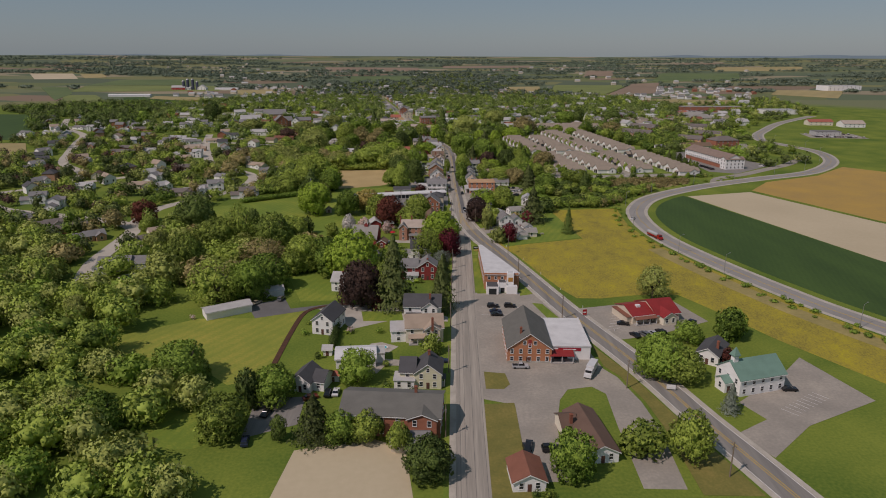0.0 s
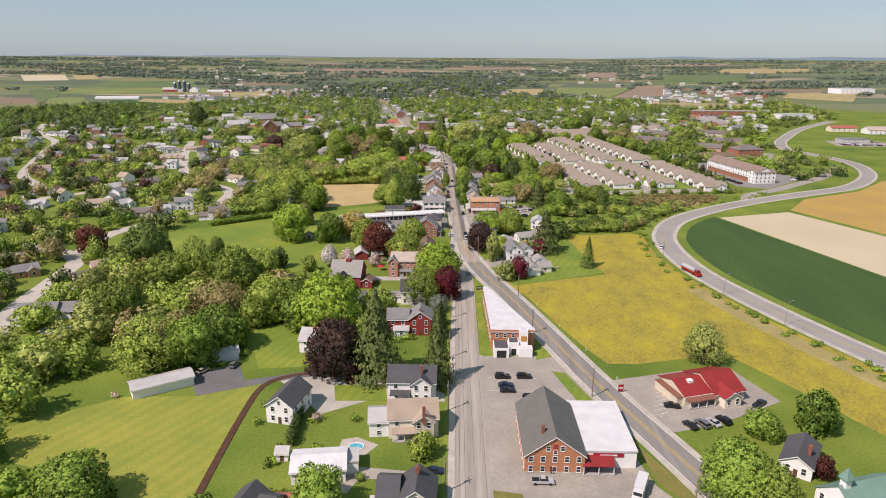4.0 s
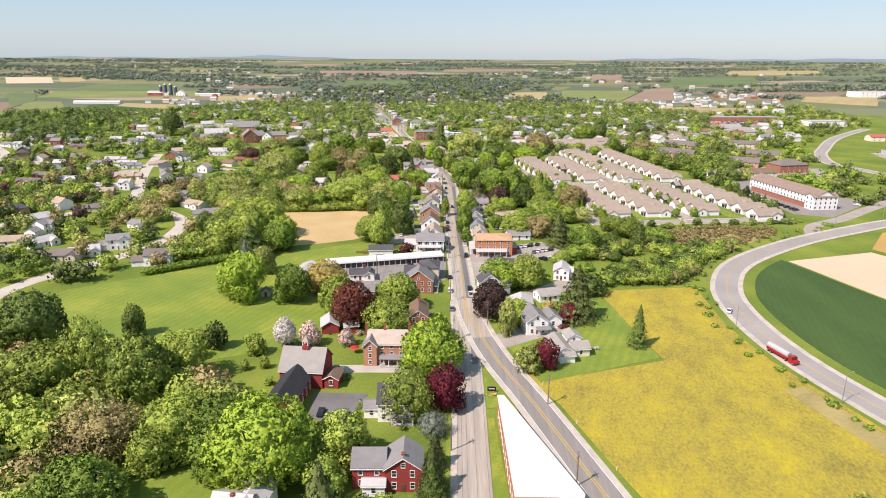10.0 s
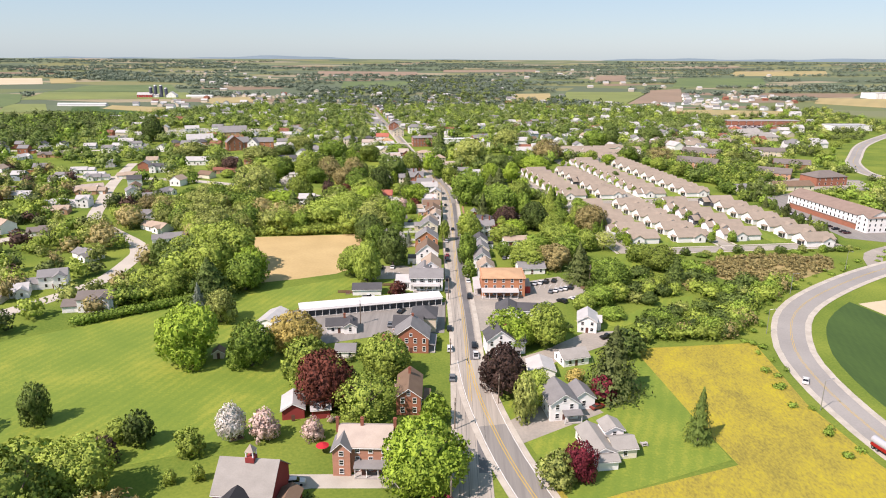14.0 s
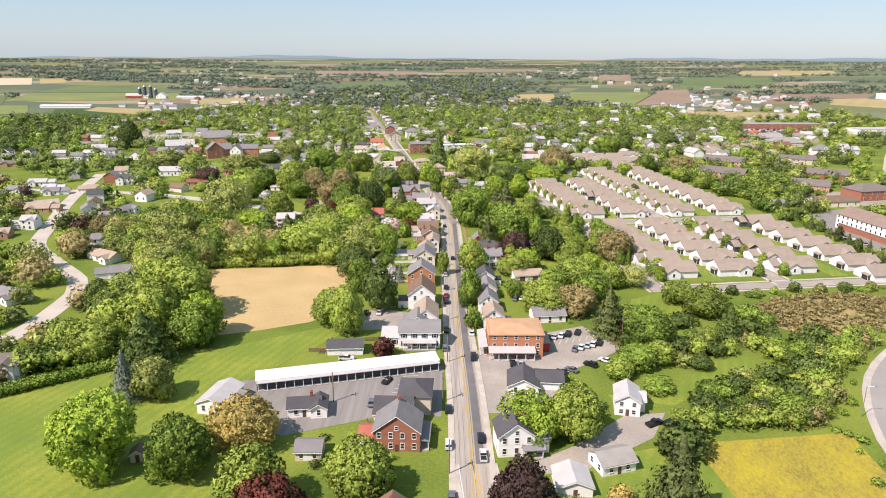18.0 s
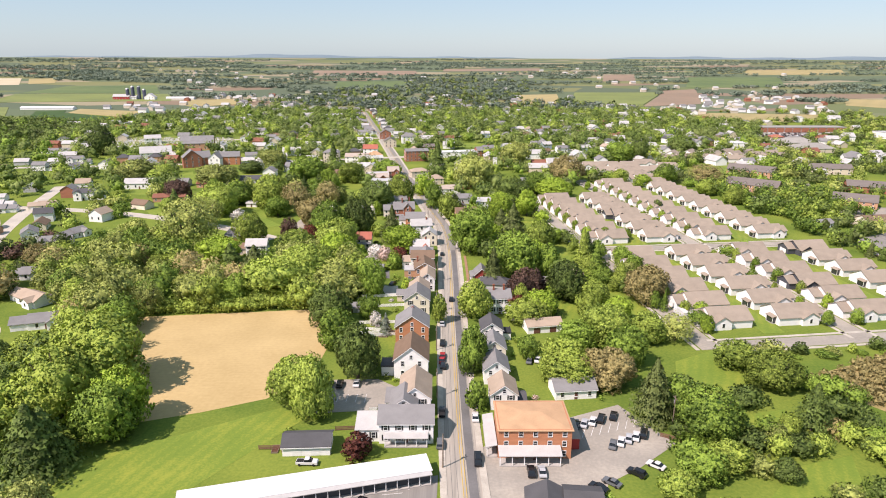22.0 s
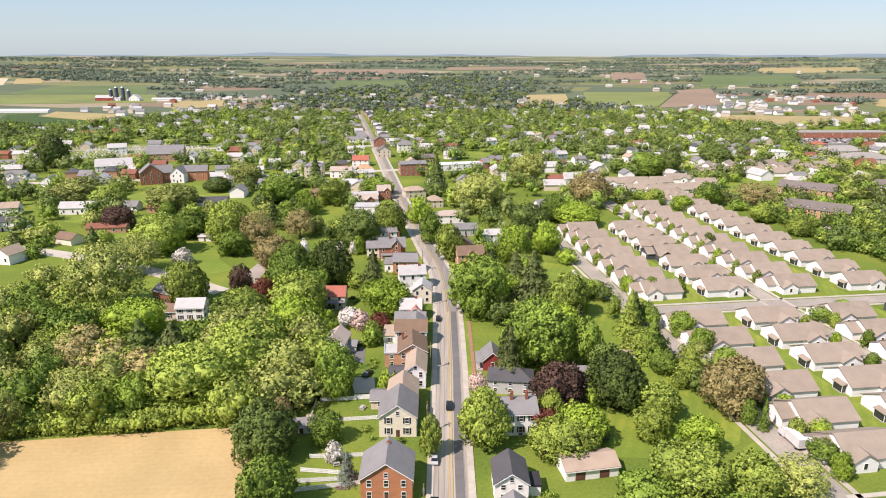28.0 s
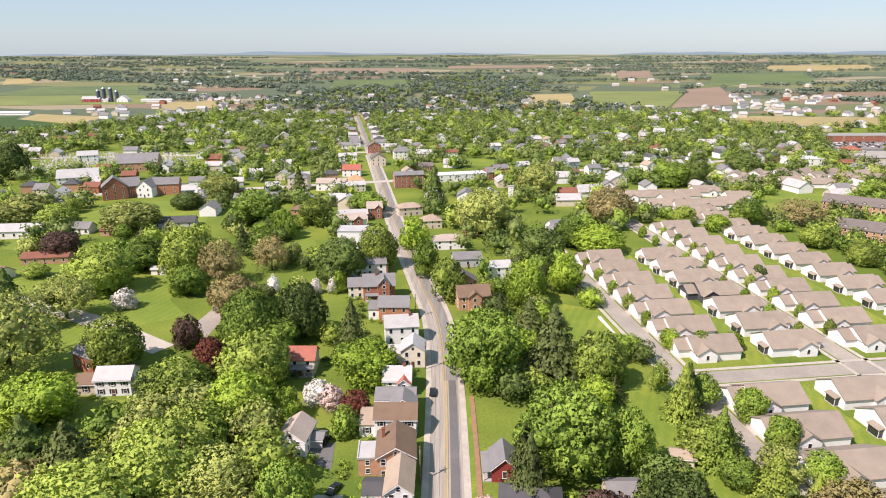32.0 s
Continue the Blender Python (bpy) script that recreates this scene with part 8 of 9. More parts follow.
# reeds of the damp hollow
rr = random.Random(88)
HOLLOW = [(106, 505), (146, 524), (186, 524), (180, 505), (145, 480), (122, 484)]
reeds = []
while len(reeds) < 330:
    x, y = rr.uniform(104, 188), rr.uniform(478, 526)
    if inside(HOLLOW, x, y):
        reeds.append((x, y, rr.uniform(1.0, 2.2), rr.uniform(1.0, 2.0)))
woods("reeds", "tufts of dry tan reeds in the hollow", "tan", reeds, 34, 0.26)
# hedge along the park lawn
woods("hedge", "long clipped green hedge beside the lawn", "green", [(-141 + 33 * i / 26, 425 + 25 * i / 26, 3.4, 2.3) for i in range(27)], 200, 0.14)
woods("hedge", "tall dark hedge between the gardens", "dark", [(-41.2 - 0.1 * i, 203.6 + 1.35 * i, 3.6, 1.3) for i in range(18)], 200, 0.14)
rr = random.Random(61)
woods("thicket", "green thicket along the soil plot", "mid", [(-123 + 66 * i / 29, 549.5 + 8.5 * i / 29 + rr.uniform(0, 4), rr.uniform(3, 6.5), rr.uniform(2.2, 3.4)) for i in range(30)], 190, 0.13)
woods("thicket", "yellow-green thicket along the soil plot", "lime", [(-122 + 65 * i / 19, 551 + 8.5 * i / 19 + rr.uniform(0, 4), rr.uniform(3, 7), rr.uniform(2.2, 3.4)) for i in range(20)], 190, 0.13)
bank = smooth_line([(60, 417), (80, 419), (98, 422), (106, 433), (114, 447), (128, 463), (143, 475)], 2.6)
for i, t in enumerate(("mid", "green", "lime", "tan", "dark")):
    woods("thicket", TINT[t] + " thicket along the meadow edge", t, [(p.x + rr.uniform(-3, 3), p.y + rr.uniform(-1.5, 5), rr.uniform(3.5, 7), rr.uniform(2.2, 3.8)) for k, p in enumerate(bank) if k % 5 == i or (i < 2 and k % 3 == i)], 230, 0.115)
for i, t in enumerate(("green", "mid", "dark")):
    woods("hedgerow", TINT[t] + " trees in a row behind the park hedge", t, [(-134 + 26 * k / 14 + rr.uniform(-2, 2), 441 + 18 * k / 14 + rr.uniform(0, 5), rr.uniform(6, 10), rr.uniform(3.4, 5.2)) for k in range(15) if k % 3 == i], 420, 0.1)
# scrub along the bypass
rr = random.Random(5)
scrub = []
for p, q in zip(BYPASS, BYPASS[1:]):
    if 200 < p.y < 520 and p.x < 240:
        w = (q - p).normalized()
        for _ in range(3 if p.y < 430 else 2):
            o = -(9 + 5 * rr.random())
            if rr.random() < 0.85:
                scrub.append((p.x + w.y * o + rr.uniform(-2, 2), p.y - w.x * o + rr.uniform(-3, 3), rr.uniform(0.7, 1.8), rr.uniform(0.8, 1.7)))
woods("scrub", "low %s scrub along the highway bank" % TINT["green"], "green", scrub, 110, 0.2)
# far woodland belts to the horizon, mostly in the leaf colour greyed for haze
rr = random.Random(9)
FARMS = [f for f in OPEN if f[:, 1].min() > 1290]
belts = {"dark": [], "far": []}
for _ in range(190):
    a = rr.uniform(-0.62, 0.62)
    d = 1450 + 3000 * rr.random() ** 1.1
    cx, cy = d * math.sin(a), 200 + d * math.cos(a)
    ln, th = rr.uniform(60, 230) * (d / 2200), rr.uniform(5, 14) * (d / 1800)
    tilt = rr.uniform(-0.14, 0.14)
    for _ in range(int(14 + ln / 7)):
        u, v = rr.uniform(-1, 1), rr.uniform(-1, 1)
        x, y = cx + ln * u, cy + ln * u * tilt + th * v
        if any(inside(f, x, y) for f in FARMS) or (y < 1700 and abs(x) > 300):
            continue
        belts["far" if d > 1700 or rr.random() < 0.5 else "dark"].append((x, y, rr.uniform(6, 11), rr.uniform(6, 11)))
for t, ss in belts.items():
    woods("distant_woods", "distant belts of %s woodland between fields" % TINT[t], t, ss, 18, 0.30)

# shrubs round the houses
rr = random.Random(17)
shrubs = {"green": [], "dark": [], "bright": [], "mid": [], "pink": []}
for bx, by, br in BUILT:
    if 120 < by < 760 and -120 < bx < 60:
        for _ in range(5):
            a = rr.uniform(0, 6.28)
            x, y = bx + math.cos(a) * (br + rr.uniform(0.5, 3.5)), by + math.sin(a) * (br + rr.uniform(0.5, 3.5))
            if free(x, y, 0.8, 0.7):
                t = rr.choice(("green", "dark", "bright", "mid", "green", "mid", "pink" if rr.random() < 0.4 else "dark"))
                shrubs[t].append((x, y, rr.uniform(0.9, 2.4), rr.uniform(0.7, 1.5)))
for t, ss in shrubs.items():
    woods("shrubs", "small %s garden shrubs beside the houses" % TINT[t], t, ss, 90, 0.2)

# headstones of the cemetery
rr = random.Random(23)
bm = bmesh.new()
for k in range(420):
    x, y = rr.uniform(-390, -235), 990 + 8 * rr.randrange(14) + rr.uniform(-1, 1)
    if inside([(-392, 1051), (-380, 1092), (-270, 1100), (-232, 1012), (-291, 998), (-347, 984)], x, y):
        w, h = rr.uniform(0.5, 0.9), rr.uniform(1.0, 1.9)
        add_box(bm, x - w, x + w, y - 0.25, y + 0.25, 0, h)
        add_box(bm, x - w - 0.2, x + w + 0.2, y - 0.4, y + 0.4, 0, 0.25)
tagged(part("headstones", bm, material("headstone", (0.6, 0.6, 0.58), (0.45, 0.45, 0.44), per_island=0.5)), "rows of pale stone headstones on the cemetery lawn", "headstones", kind="stuff")


# ---- vehicles ----
PAINTS = {"black": (0.012, 0.012, 0.014), "white": (0.62, 0.62, 0.61), "silver": (0.42, 0.43, 0.44), "gray": (0.13, 0.135, 0.14), "navy": (0.02, 0.028, 0.06), "red": (0.35, 0.015, 0.015), "rust": (0.16, 0.03, 0.02), "beige": (0.40, 0.34, 0.24)}
CARGLASS = material("car_glass", (0.015, 0.018, 0.02), (0.01, 0.012, 0.014), rough=0.06, spec=0.7)


def paint(c):
    k = PAINTS[c]
    return material("car_paint_" + c, k, tuple(v * 0.85 for v in k), rough=0.25, spec=0.6, fine=8)


def profile_body(prof, half, inset):
    """A shell from a side outline: (y, z, pinch) rows, narrower where pinch is larger."""
    bm = bmesh.new()
    rows = [[bm.verts.new((s * (half - q * inset), y, z)) for y, z, q in prof] for s in (-1, 1)]
    n = len(prof)
    for i in range(n):
        j = (i + 1) % n
        bm.faces.new((rows[0][i], rows[0][j], rows[1][j], rows[1][i]))
    bm.faces.new(rows[0][::-1])
    bm.faces.new(rows[1])
    bmesh.ops.recalc_face_normals(bm, faces=bm.faces)
    return bm


def wheel_mesh():
    bm = bmesh.new()
    tube(bm, (-0.11, 0, 0), (0.11, 0, 0), 0.34, 0.34, 14)
    me = mesh_of(bm, "wheel")
    me.materials.append(RUBBER)
    bm = bmesh.new()
    tube(bm, (-0.13, 0, 0), (0.13, 0, 0), 0.2, 0.2, 10)
    rim = mesh_of(bm, "rim")
    rim.materials.append(STEEL)
    return me, rim


WHEEL, RIM = wheel_mesh()
CAR_BODY = {
    "car": ([(-2.3, 0.35, 0), (-2.32, 0.75, 0), (-1.75, 0.98, 0.4), (1.0, 1.0, 0.4), (2.1, 0.85, 0.4), (2.3, 0.6, 0), (2.25, 0.35, 0)], [(-1.7, 0.95, 0.2), (-1.05, 1.43, 1.4), (0.15, 1.45, 1.4), (1.0, 0.97, 0.2)], [(-1.0, 1.43, 1.3), (-0.95, 1.48, 1.5), (0.1, 1.49, 1.5), (0.16, 1.45, 1.3)]),
    "suv": ([(-2.35, 0.4, 0), (-2.38, 1.05, 0), (-2.2, 1.12, 0.4), (1.1, 1.12, 0.4), (2.15, 1.0, 0.4), (2.35, 0.7, 0), (2.3, 0.4, 0)], [(-2.25, 1.1, 0.2), (-1.95, 1.66, 1.3), (0.35, 1.68, 1.3), (1.05, 1.1, 0.2)], [(-2.0, 1.66, 1.2), (-1.95, 1.74, 1.5), (0.25, 1.75, 1.5), (0.36, 1.68, 1.2)]),
    "pickup": ([(-2.7, 0.45, 0), (-2.72, 1.05, 0), (-0.75, 1.08, 0.2), (1.3, 1.1, 0.4), (2.4, 1.0, 0.4), (2.6, 0.7, 0), (2.55, 0.45, 0)], [(-0.75, 1.08, 0.2), (-0.6, 1.68, 1.3), (0.6, 1.7, 1.3), (1.25, 1.1, 0.2)], [(-0.62, 1.68, 1.2), (-0.58, 1.76, 1.5), (0.5, 1.77, 1.5), (0.6, 1.7, 1.2)])}
CARS = {}


def car(kind, color, x, y, heading):
    key = (kind, color)
    m = pose(x, y, ground_z(x, y) + 0.09, 0, 0, -heading)
    if key in CARS:
        return copy_thing(CARS[key], m)
    noun = {"car": "saloon car", "suv": "estate car", "pickup": "pickup truck"}[kind]
    ob = thing("car" if kind != "pickup" else "pickup_truck", m, "parked %s %s standing on asphalt" % (color.replace("gray", "dark grey").replace("navy", "dark blue"), noun), "car" if kind != "pickup" else "truck", "parked cars")
    body, cabin, top = CAR_BODY[kind]
    part("body", profile_body(body, 0.92, 0.1), paint(color), ob)
    part("glazing", profile_body(cabin, 0.84, 0.12), CARGLASS, ob)
    part("roof", profile_body(top, 0.83, 0.1), paint(color), ob)
    if kind == "pickup":
        part("load_bed", box(-0.75, 0.75, -2.6, -0.85, 1.04, 1.10), RUBBER, ob)
    ends = body[0][0] + 0.85, body[-1][0] - 0.9
    for yy in ends:
        for s in (-1, 1):
            part("wheel", WHEEL, None, ob, m=pose(s * 0.82, yy, 0.34))
    CARS[key] = ob
    return ob


def truck(name, label, x, y, heading, cab, load, tank):
    ob = thing(name, pose(x, y, 0.12, 0, 0, -heading), label, "truck")
    part("cab", profile_body([(3.2, 0.6, 0), (3.2, 2.6, 0.5), (4.6, 2.7, 0.5), (5.0, 1.7, 0.1), (5.9, 1.5, 0.1), (6.0, 0.6, 0)], 1.15, 0.15), cab, ob)
    part("windscreen", box(-0.95, 0.95, 4.72, 4.98, 1.75, 2.5), CARGLASS, ob)
    if tank:
        bm = bmesh.new()
        tube(bm, (0, -6.8, 2.15), (0, 2.7, 2.15), 1.0, 1.0, 16)
        part("tank", bm, load, ob)
        part("chassis", box(-0.5, 0.5, -6.8, 3.4, 0.6, 0.85), RUBBER, ob)
        part("side_skirt", box(-1.12, 1.12, -6.6, 2.6, 0.86, 1.5), cab, ob)
        ws = (-5.8, -4.6, 2.0, 5.2)
    else:
        part("cargo_box", box(-1.15, 1.15, -2.6, 3.0, 0.85, 3.3), load, ob)
        part("chassis", box(-0.5, 0.5, -2.5, 3.4, 0.55, 0.83), RUBBER, ob)
        ws = (-1.4, 5.0)
    for yy in ws:
        for s in (-1, 1):
            w = part("wheel", WHEEL, None, ob, m=pose(s * 0.98, yy, 0.45) @ Matrix.Scale(1.3, 4))
            part("rim", RIM, None, w)
    return ob


truck("tanker_truck", "red tanker truck with a pale tank on the highway", 108.8, 346.7, 164, paint("red"), paint("silver"), True)
truck("box_truck", "white box truck parked in the estate lane", 85.4, 553.0, -8, paint("white"), paint("white"), False)
truck("box_truck", "white box truck parked beside the brick hall", 43.4, 188.0, 205, paint("white"), paint("white"), False)


# ---- poles, lamps, fences and small things ----
def utility_pole(x, y, h=9.5, ang=90):
    ob = thing("utility_pole", pose(x, y, 0, 0, 0, ang), "weathered wooden utility pole with a crossarm", "pole", "utility poles")
    bm = bmesh.new()
    tube(bm, (0, 0, -0.3), (0, 0, h), 0.19, 0.13, 8)
    part("pole", bm, WOODPOLE, ob)
    part("crossarm", box(-1.2, 1.2, -0.07, 0.07, h - 0.9, h - 0.72), WOODPOLE, ob)
    bm = bmesh.new()
    tube(bm, (0.32, 0, h - 2.4), (0.32, 0, h - 1.5), 0.24, 0.24, 10)
    part("transformer", bm, STEEL, ob)
    return ob


POLE = utility_pole(-3.9, 456.0)
pole_at = [(-2.0, 150), (-1.6, 186), (-1.4, 222), (-1.4, 256), (-1.2, 290), (-1.6, 324), (-0.9, 358), (-2.5, 396), (-4.8, 430), (-36.4, 429.4), (-6.4, 490), (-7.6, 522), (-8.6, 556), (-9.4, 592), (-11.4, 648), (-17.5, 690), (28.1, 276.5), (40.6, 231), (51.7, 177.5), (65.5, 135), (26.4, 314), (11.6, 372), (57.6, 476), (83.2, 260)]
for i, (px, py) in enumerate(pole_at):
    copy_thing(POLE, pose(px, py, 0, 0, 0, 92 + (i * 13) % 7))


def street_lamp(x, y, ang):
    ob = thing("street_lamp", pose(x, y, 0, 0, 0, ang), "tall slim metal street lamp beside the highway", "street lamp", "highway lamps")
    bm = bmesh.new()
    tube(bm, (0, 0, -0.2), (0, 0, 9.4), 0.13, 0.08, 8)
    part("pole", bm, STEEL, ob)
    bm = bmesh.new()
    tube(bm, (0, 0, 9.3), (1.8, 0, 9.9), 0.06, 0.05, 6)
    part("arm", bm, STEEL, ob)
    part("lamp_head", box(1.6, 2.3, -0.16, 0.16, 9.82, 9.98), STEEL, ob)
    return ob


LAMP = street_lamp(122.5, 286.0, 20)
for i, p in enumerate(BYPASS[:-1]):
    if p.y > 140 and i % 5 == 0 and p.y < 760 and math.hypot(p.x - 122, p.y - 286) > 30:
        w = (BYPASS[i + 1] - p).normalized()
        copy_thing(LAMP, pose(p.x - w.y * 8.2, p.y + w.x * 8.2, 0, 0, 0, math.degrees(math.atan2(-w.x, w.y))))


def fence(tone, a, b):
    a, b = Vector(a), Vector(b)
    n = max(2, int((b - a).length / 2.2))
    mat = TRIM if tone == "white" else material("fence_wood", (0.20, 0.11, 0.07), (0.13, 0.075, 0.05), fine=5)
    ob = thing("fence", pose(a.x, a.y, 0, 0, 0, math.degrees(math.atan2(b.y - a.y, b.x - a.x))), ("white painted" if tone == "white" else "brown wooden") + " garden fence on the grass", "fence")
    ln = (b - a).length
    post = mesh_of(box(-0.06, 0.06, -0.06, 0.06, -0.2, 1.35), "post")
    post.materials.append(mat)
    for i in range(n + 1):
        part("post", post, None, ob, m=pose(ln * i / n, 0, 0))
    for z in (0.15, 0.55, 0.95):
        part("board", box(0, ln, -0.025, 0.025, z, z + 0.3), mat, ob)
    return ob


for a, b in (((-39.5, 560.2), (-20.5, 562.8)), ((-38.0, 538.6), (-24.4, 537.4)), ((-37.0, 544.0), (-23.0, 545.2)), ((-30.5, 573.5), (-21.8, 574.4)), ((-25.1, 481.6), (-20.5, 482.6))):
    fence("white", a, b)

def gravestones():
    bm = bmesh.new()
    rr = random.Random(3)
    for r in range(13):
        for c in range(44):
            if rr.random() < 0.22:
                continue
            u, v = c / 43, r / 12
            x = (-420 + 150 * u) * (1 - v) + (-360 + 122 * u) * v + rr.uniform(-0.6, 0.6)
            y = 1098 * (1 - v) + (1010 + 20 * u) * v + rr.uniform(-0.6, 0.6)
            w, h = rr.uniform(0.4, 0.8), rr.uniform(0.7, 1.5)
            add_box(bm, x - w, x + w, y - 0.2, y + 0.2, -0.1, h)
    tagged(part("gravestones", bm, CONCRETE), "rows of pale gravestones on grass", "gravestones", kind="stuff")


gravestones()
ground_patch("lawn_cemetery", GRASS, "open cemetery grass", "lawn", (-440, 1112), (-255, 1112), (-225, 1020), (-375, 1000))


def pool(x, y, rx, ry, label, blue=False):
    ob = thing("swimming_pool", pose(x, y, 0), label, "pool")
    bm = bmesh.new()
    n = 20
    slab(bm, [(rx * 1.45 * math.cos(2 * math.pi * i / n), ry * 1.45 * math.sin(2 * math.pi * i / n), 0.12) for i in range(n)], 0.3)
    part("deck", bm, CONCRETE, ob)
    bm = bmesh.new()
    slab(bm, [(rx * math.cos(2 * math.pi * i / n), ry * math.sin(2 * math.pi * i / n), 0.2) for i in range(n)], 0.2)
    part("water_cover", bm, material("pool_water", (0.10, 0.42, 0.48), (0.06, 0.30, 0.36), rough=0.1) if blue else material("pool_cover", (0.05, 0.12, 0.13), (0.03, 0.08, 0.09), rough=0.2), ob)
    bm = bmesh.new()
    for i in range(n):
        a, b = 2 * math.pi * i / n, 2 * math.pi * (i + 1) / n
        tube(bm, (rx * math.cos(a), ry * math.sin(a), 0.22), (rx * math.cos(b), ry * math.sin(b), 0.22), 0.14, 0.14, 5)
    part("rim", bm, TRIM, ob)


pool(-142.8, 274.0, 5.0, 3.0, "oval covered garden pool with pale deck")
pool(-66.0, 305.0, 4.2, 2.8, "round dark garden pool with pale deck")
pool(-24.5, 203.6, 1.9, 1.5, "small bright blue garden pool on a patio", True)


def sign(x, y, ang, label, board, w, h, z0, post=0.12):
    ob = thing("road_sign", pose(x, y, 0, 0, 0, ang), label, "sign")
    for s in (-1, 1):
        part("post", box(s * w * 0.4 - post / 2, s * w * 0.4 + post / 2, -post / 2, post / 2, -0.2, z0 + h), STEEL, ob)
    part("board", box(-w / 2, w / 2, -0.16, -post / 2 - 0.003, z0, z0 + h), board, ob)
    part("lettering", box(-w * 0.35, w * 0.35, -0.18, -0.16, z0 + h * 0.4, z0 + h * 0.6), TRIM, ob)


sign(49.6, 234.0, 10, "red roadside sign board on short posts", material("sign_red", (0.40, 0.02, 0.02), (0.3, 0.02, 0.02), rough=0.5), 1.6, 2.2, 0.5)
sign(10.6, 321.0, 0, "dark welcome sign on a grass island", RUBBER, 2.6, 1.4, 0.4)
ground_patch("lawn_island", LAWN, "small grass triangle where the roads meet", "lawn", (8.7, 311), (13.6, 312), (9.2, 330), (8.7, 330), z=0.16)
woods("flower_bed", "orange flowers in a small bed", "gold", [(10.2, 318.8, 0.8, 1.2), (11.6, 319.0, 0.8, 1.0)], 60, 0.2)
sign(64.5, 176.5, -10, "white church sign board on posts", material("sign_white", (0.7, 0.7, 0.68), (0.6, 0.6, 0.58), rough=0.5), 2.6, 1.4, 0.6)

# red patio umbrella beside the mansion
ob = thing("garden_umbrella", pose(-34.2, 346.5, 0), "red garden umbrella on a patio", "umbrella")
bm = bmesh.new()
tube(bm, (0, 0, -0.1), (0, 0, 2.5), 0.04, 0.04, 6)
part("pole", bm, STEEL, ob)
bm = bmesh.new()
tube(bm, (0, 0, 2.0), (0, 0, 2.7), 1.7, 0.05, 10)
part("canopy", bm, material("umbrella_red", (0.5, 0.02, 0.03), (0.38, 0.02, 0.03)), ob)

# cupola on the barn
ob = thing("barn_cupola", pose(-45.8, 327.6, 10.2, 0, 0, -8), "white louvred cupola with a pointed roof", "cupola")
part("base", box(-1.0, 1.0, -1.0, 1.0, 0.0, 1.3), wall_mat("red"), ob)
for a, b in ((-1, -1), (1, -1), (1, 1), (-1, 1)):
    part("post", box(a * 0.8 - 0.12, a * 0.8 + 0.12, b * 0.8 - 0.12, b * 0.8 + 0.12, 1.3, 2.6), TRIM, ob)
bm = bmesh.new()
tube(bm, (0, 0, 2.6), (0, 0, 4.2), 1.5, 0.05, 4)
part("roof", bm, roof_mat("pale"), ob)

# mulch bed and low hedge beside the lawn
ribbon("mulch_bed", smooth_line([(-57.5, 184), (-58, 199), (-58.3, 216), (-58, 231), (-56, 237), (-52, 240.5), (-46, 243), (-40, 244)], 3), -0.9, 0.9, 0.16, MULCH, "long brown mulch bed beside the lawn", "garden bed")

# painted stall lines in the car parks
stall = mesh_of(box(-0.06, 0.06, -2.4, 2.4, 0.0, 0.012), "stall_line")
stall.materials.append(PAINT_WHITE)


def stalls(x, y, dx, dy, n, ang, z):
    ob = thing("stall_lines", pose(x, y, z), "white painted parking stall lines", "road marking", kind="structure")
    for i in range(n):
        part("stall_line", stall, None, ob, m=pose(dx * i, dy * i, 0, 0, 0, ang))


stalls(-58, 438.5, 2.7, 0.66, 18, 14, 0.065)
stalls(-20, 425, 0.6, 2.6, 9, 100, 0.065)
stalls(28, 470, 2.5, 1.0, 10, -20, 0.065)
stalls(12.5, 234, 2.7, 0, 5, 90, 0.065)
stalls(12.5, 242, 2.7, 0, 5, 90, 0.065)
stalls(58, 222, 0.9, 2.6, 6, 110, 0.075)
stalls(94, 165, 1.7, 1.2, 9, 40, 0.075)
stalls(-38, 489, 2.7, 0, 5, 0, 0.065)

# small open stone hut and white play house on the park lawn
house("garden_shed", "small wooden garden shed on the lawn", -79.0, 398.5, 10.0, [(0, 0, 3.4, 3.0, 2.3, "y", 0.7, "beige", "brown", "")], category="shed")
house("garden_shed", "small white garden shed among trees", -136.0, 737.0, 5.0, [(0, 0, 4.0, 3.4, 2.6, "y", 0.7, "white", "light", "n")], category="shed")
house("garden_shed", "small white garden shed beside the drive", -22.0, 245.5, 3.0, [(0, 0, 3.6, 2.6, 2.2, "x", 0.6, "white", "light", "n")], category="shed")


def garden_table(x, y, ang):
    ob = thing("garden_table", pose(x, y, 0, 0, 0, ang), "weathered wooden picnic table on grass", "table")
    part("tabletop", box(-0.9, 0.9, -0.38, 0.38, 0.70, 0.76), DECK, ob)
    for s in (-1, 1):
        part("bench", box(-0.9, 0.9, s * 0.7 - 0.14, s * 0.7 + 0.14, 0.42, 0.47), DECK, ob)
        part("leg", box(s * 0.65 - 0.06, s * 0.65 + 0.06, -0.75, 0.75, 0.0, 0.72), DECK, ob)


for q in ((-30.0, 541.5, 20), (-27.5, 568.0, 70), (-26.0, 200.5, 30), (48.0, 352.0, 10), (-34.0, 362.0, 40)):
    garden_table(*q)


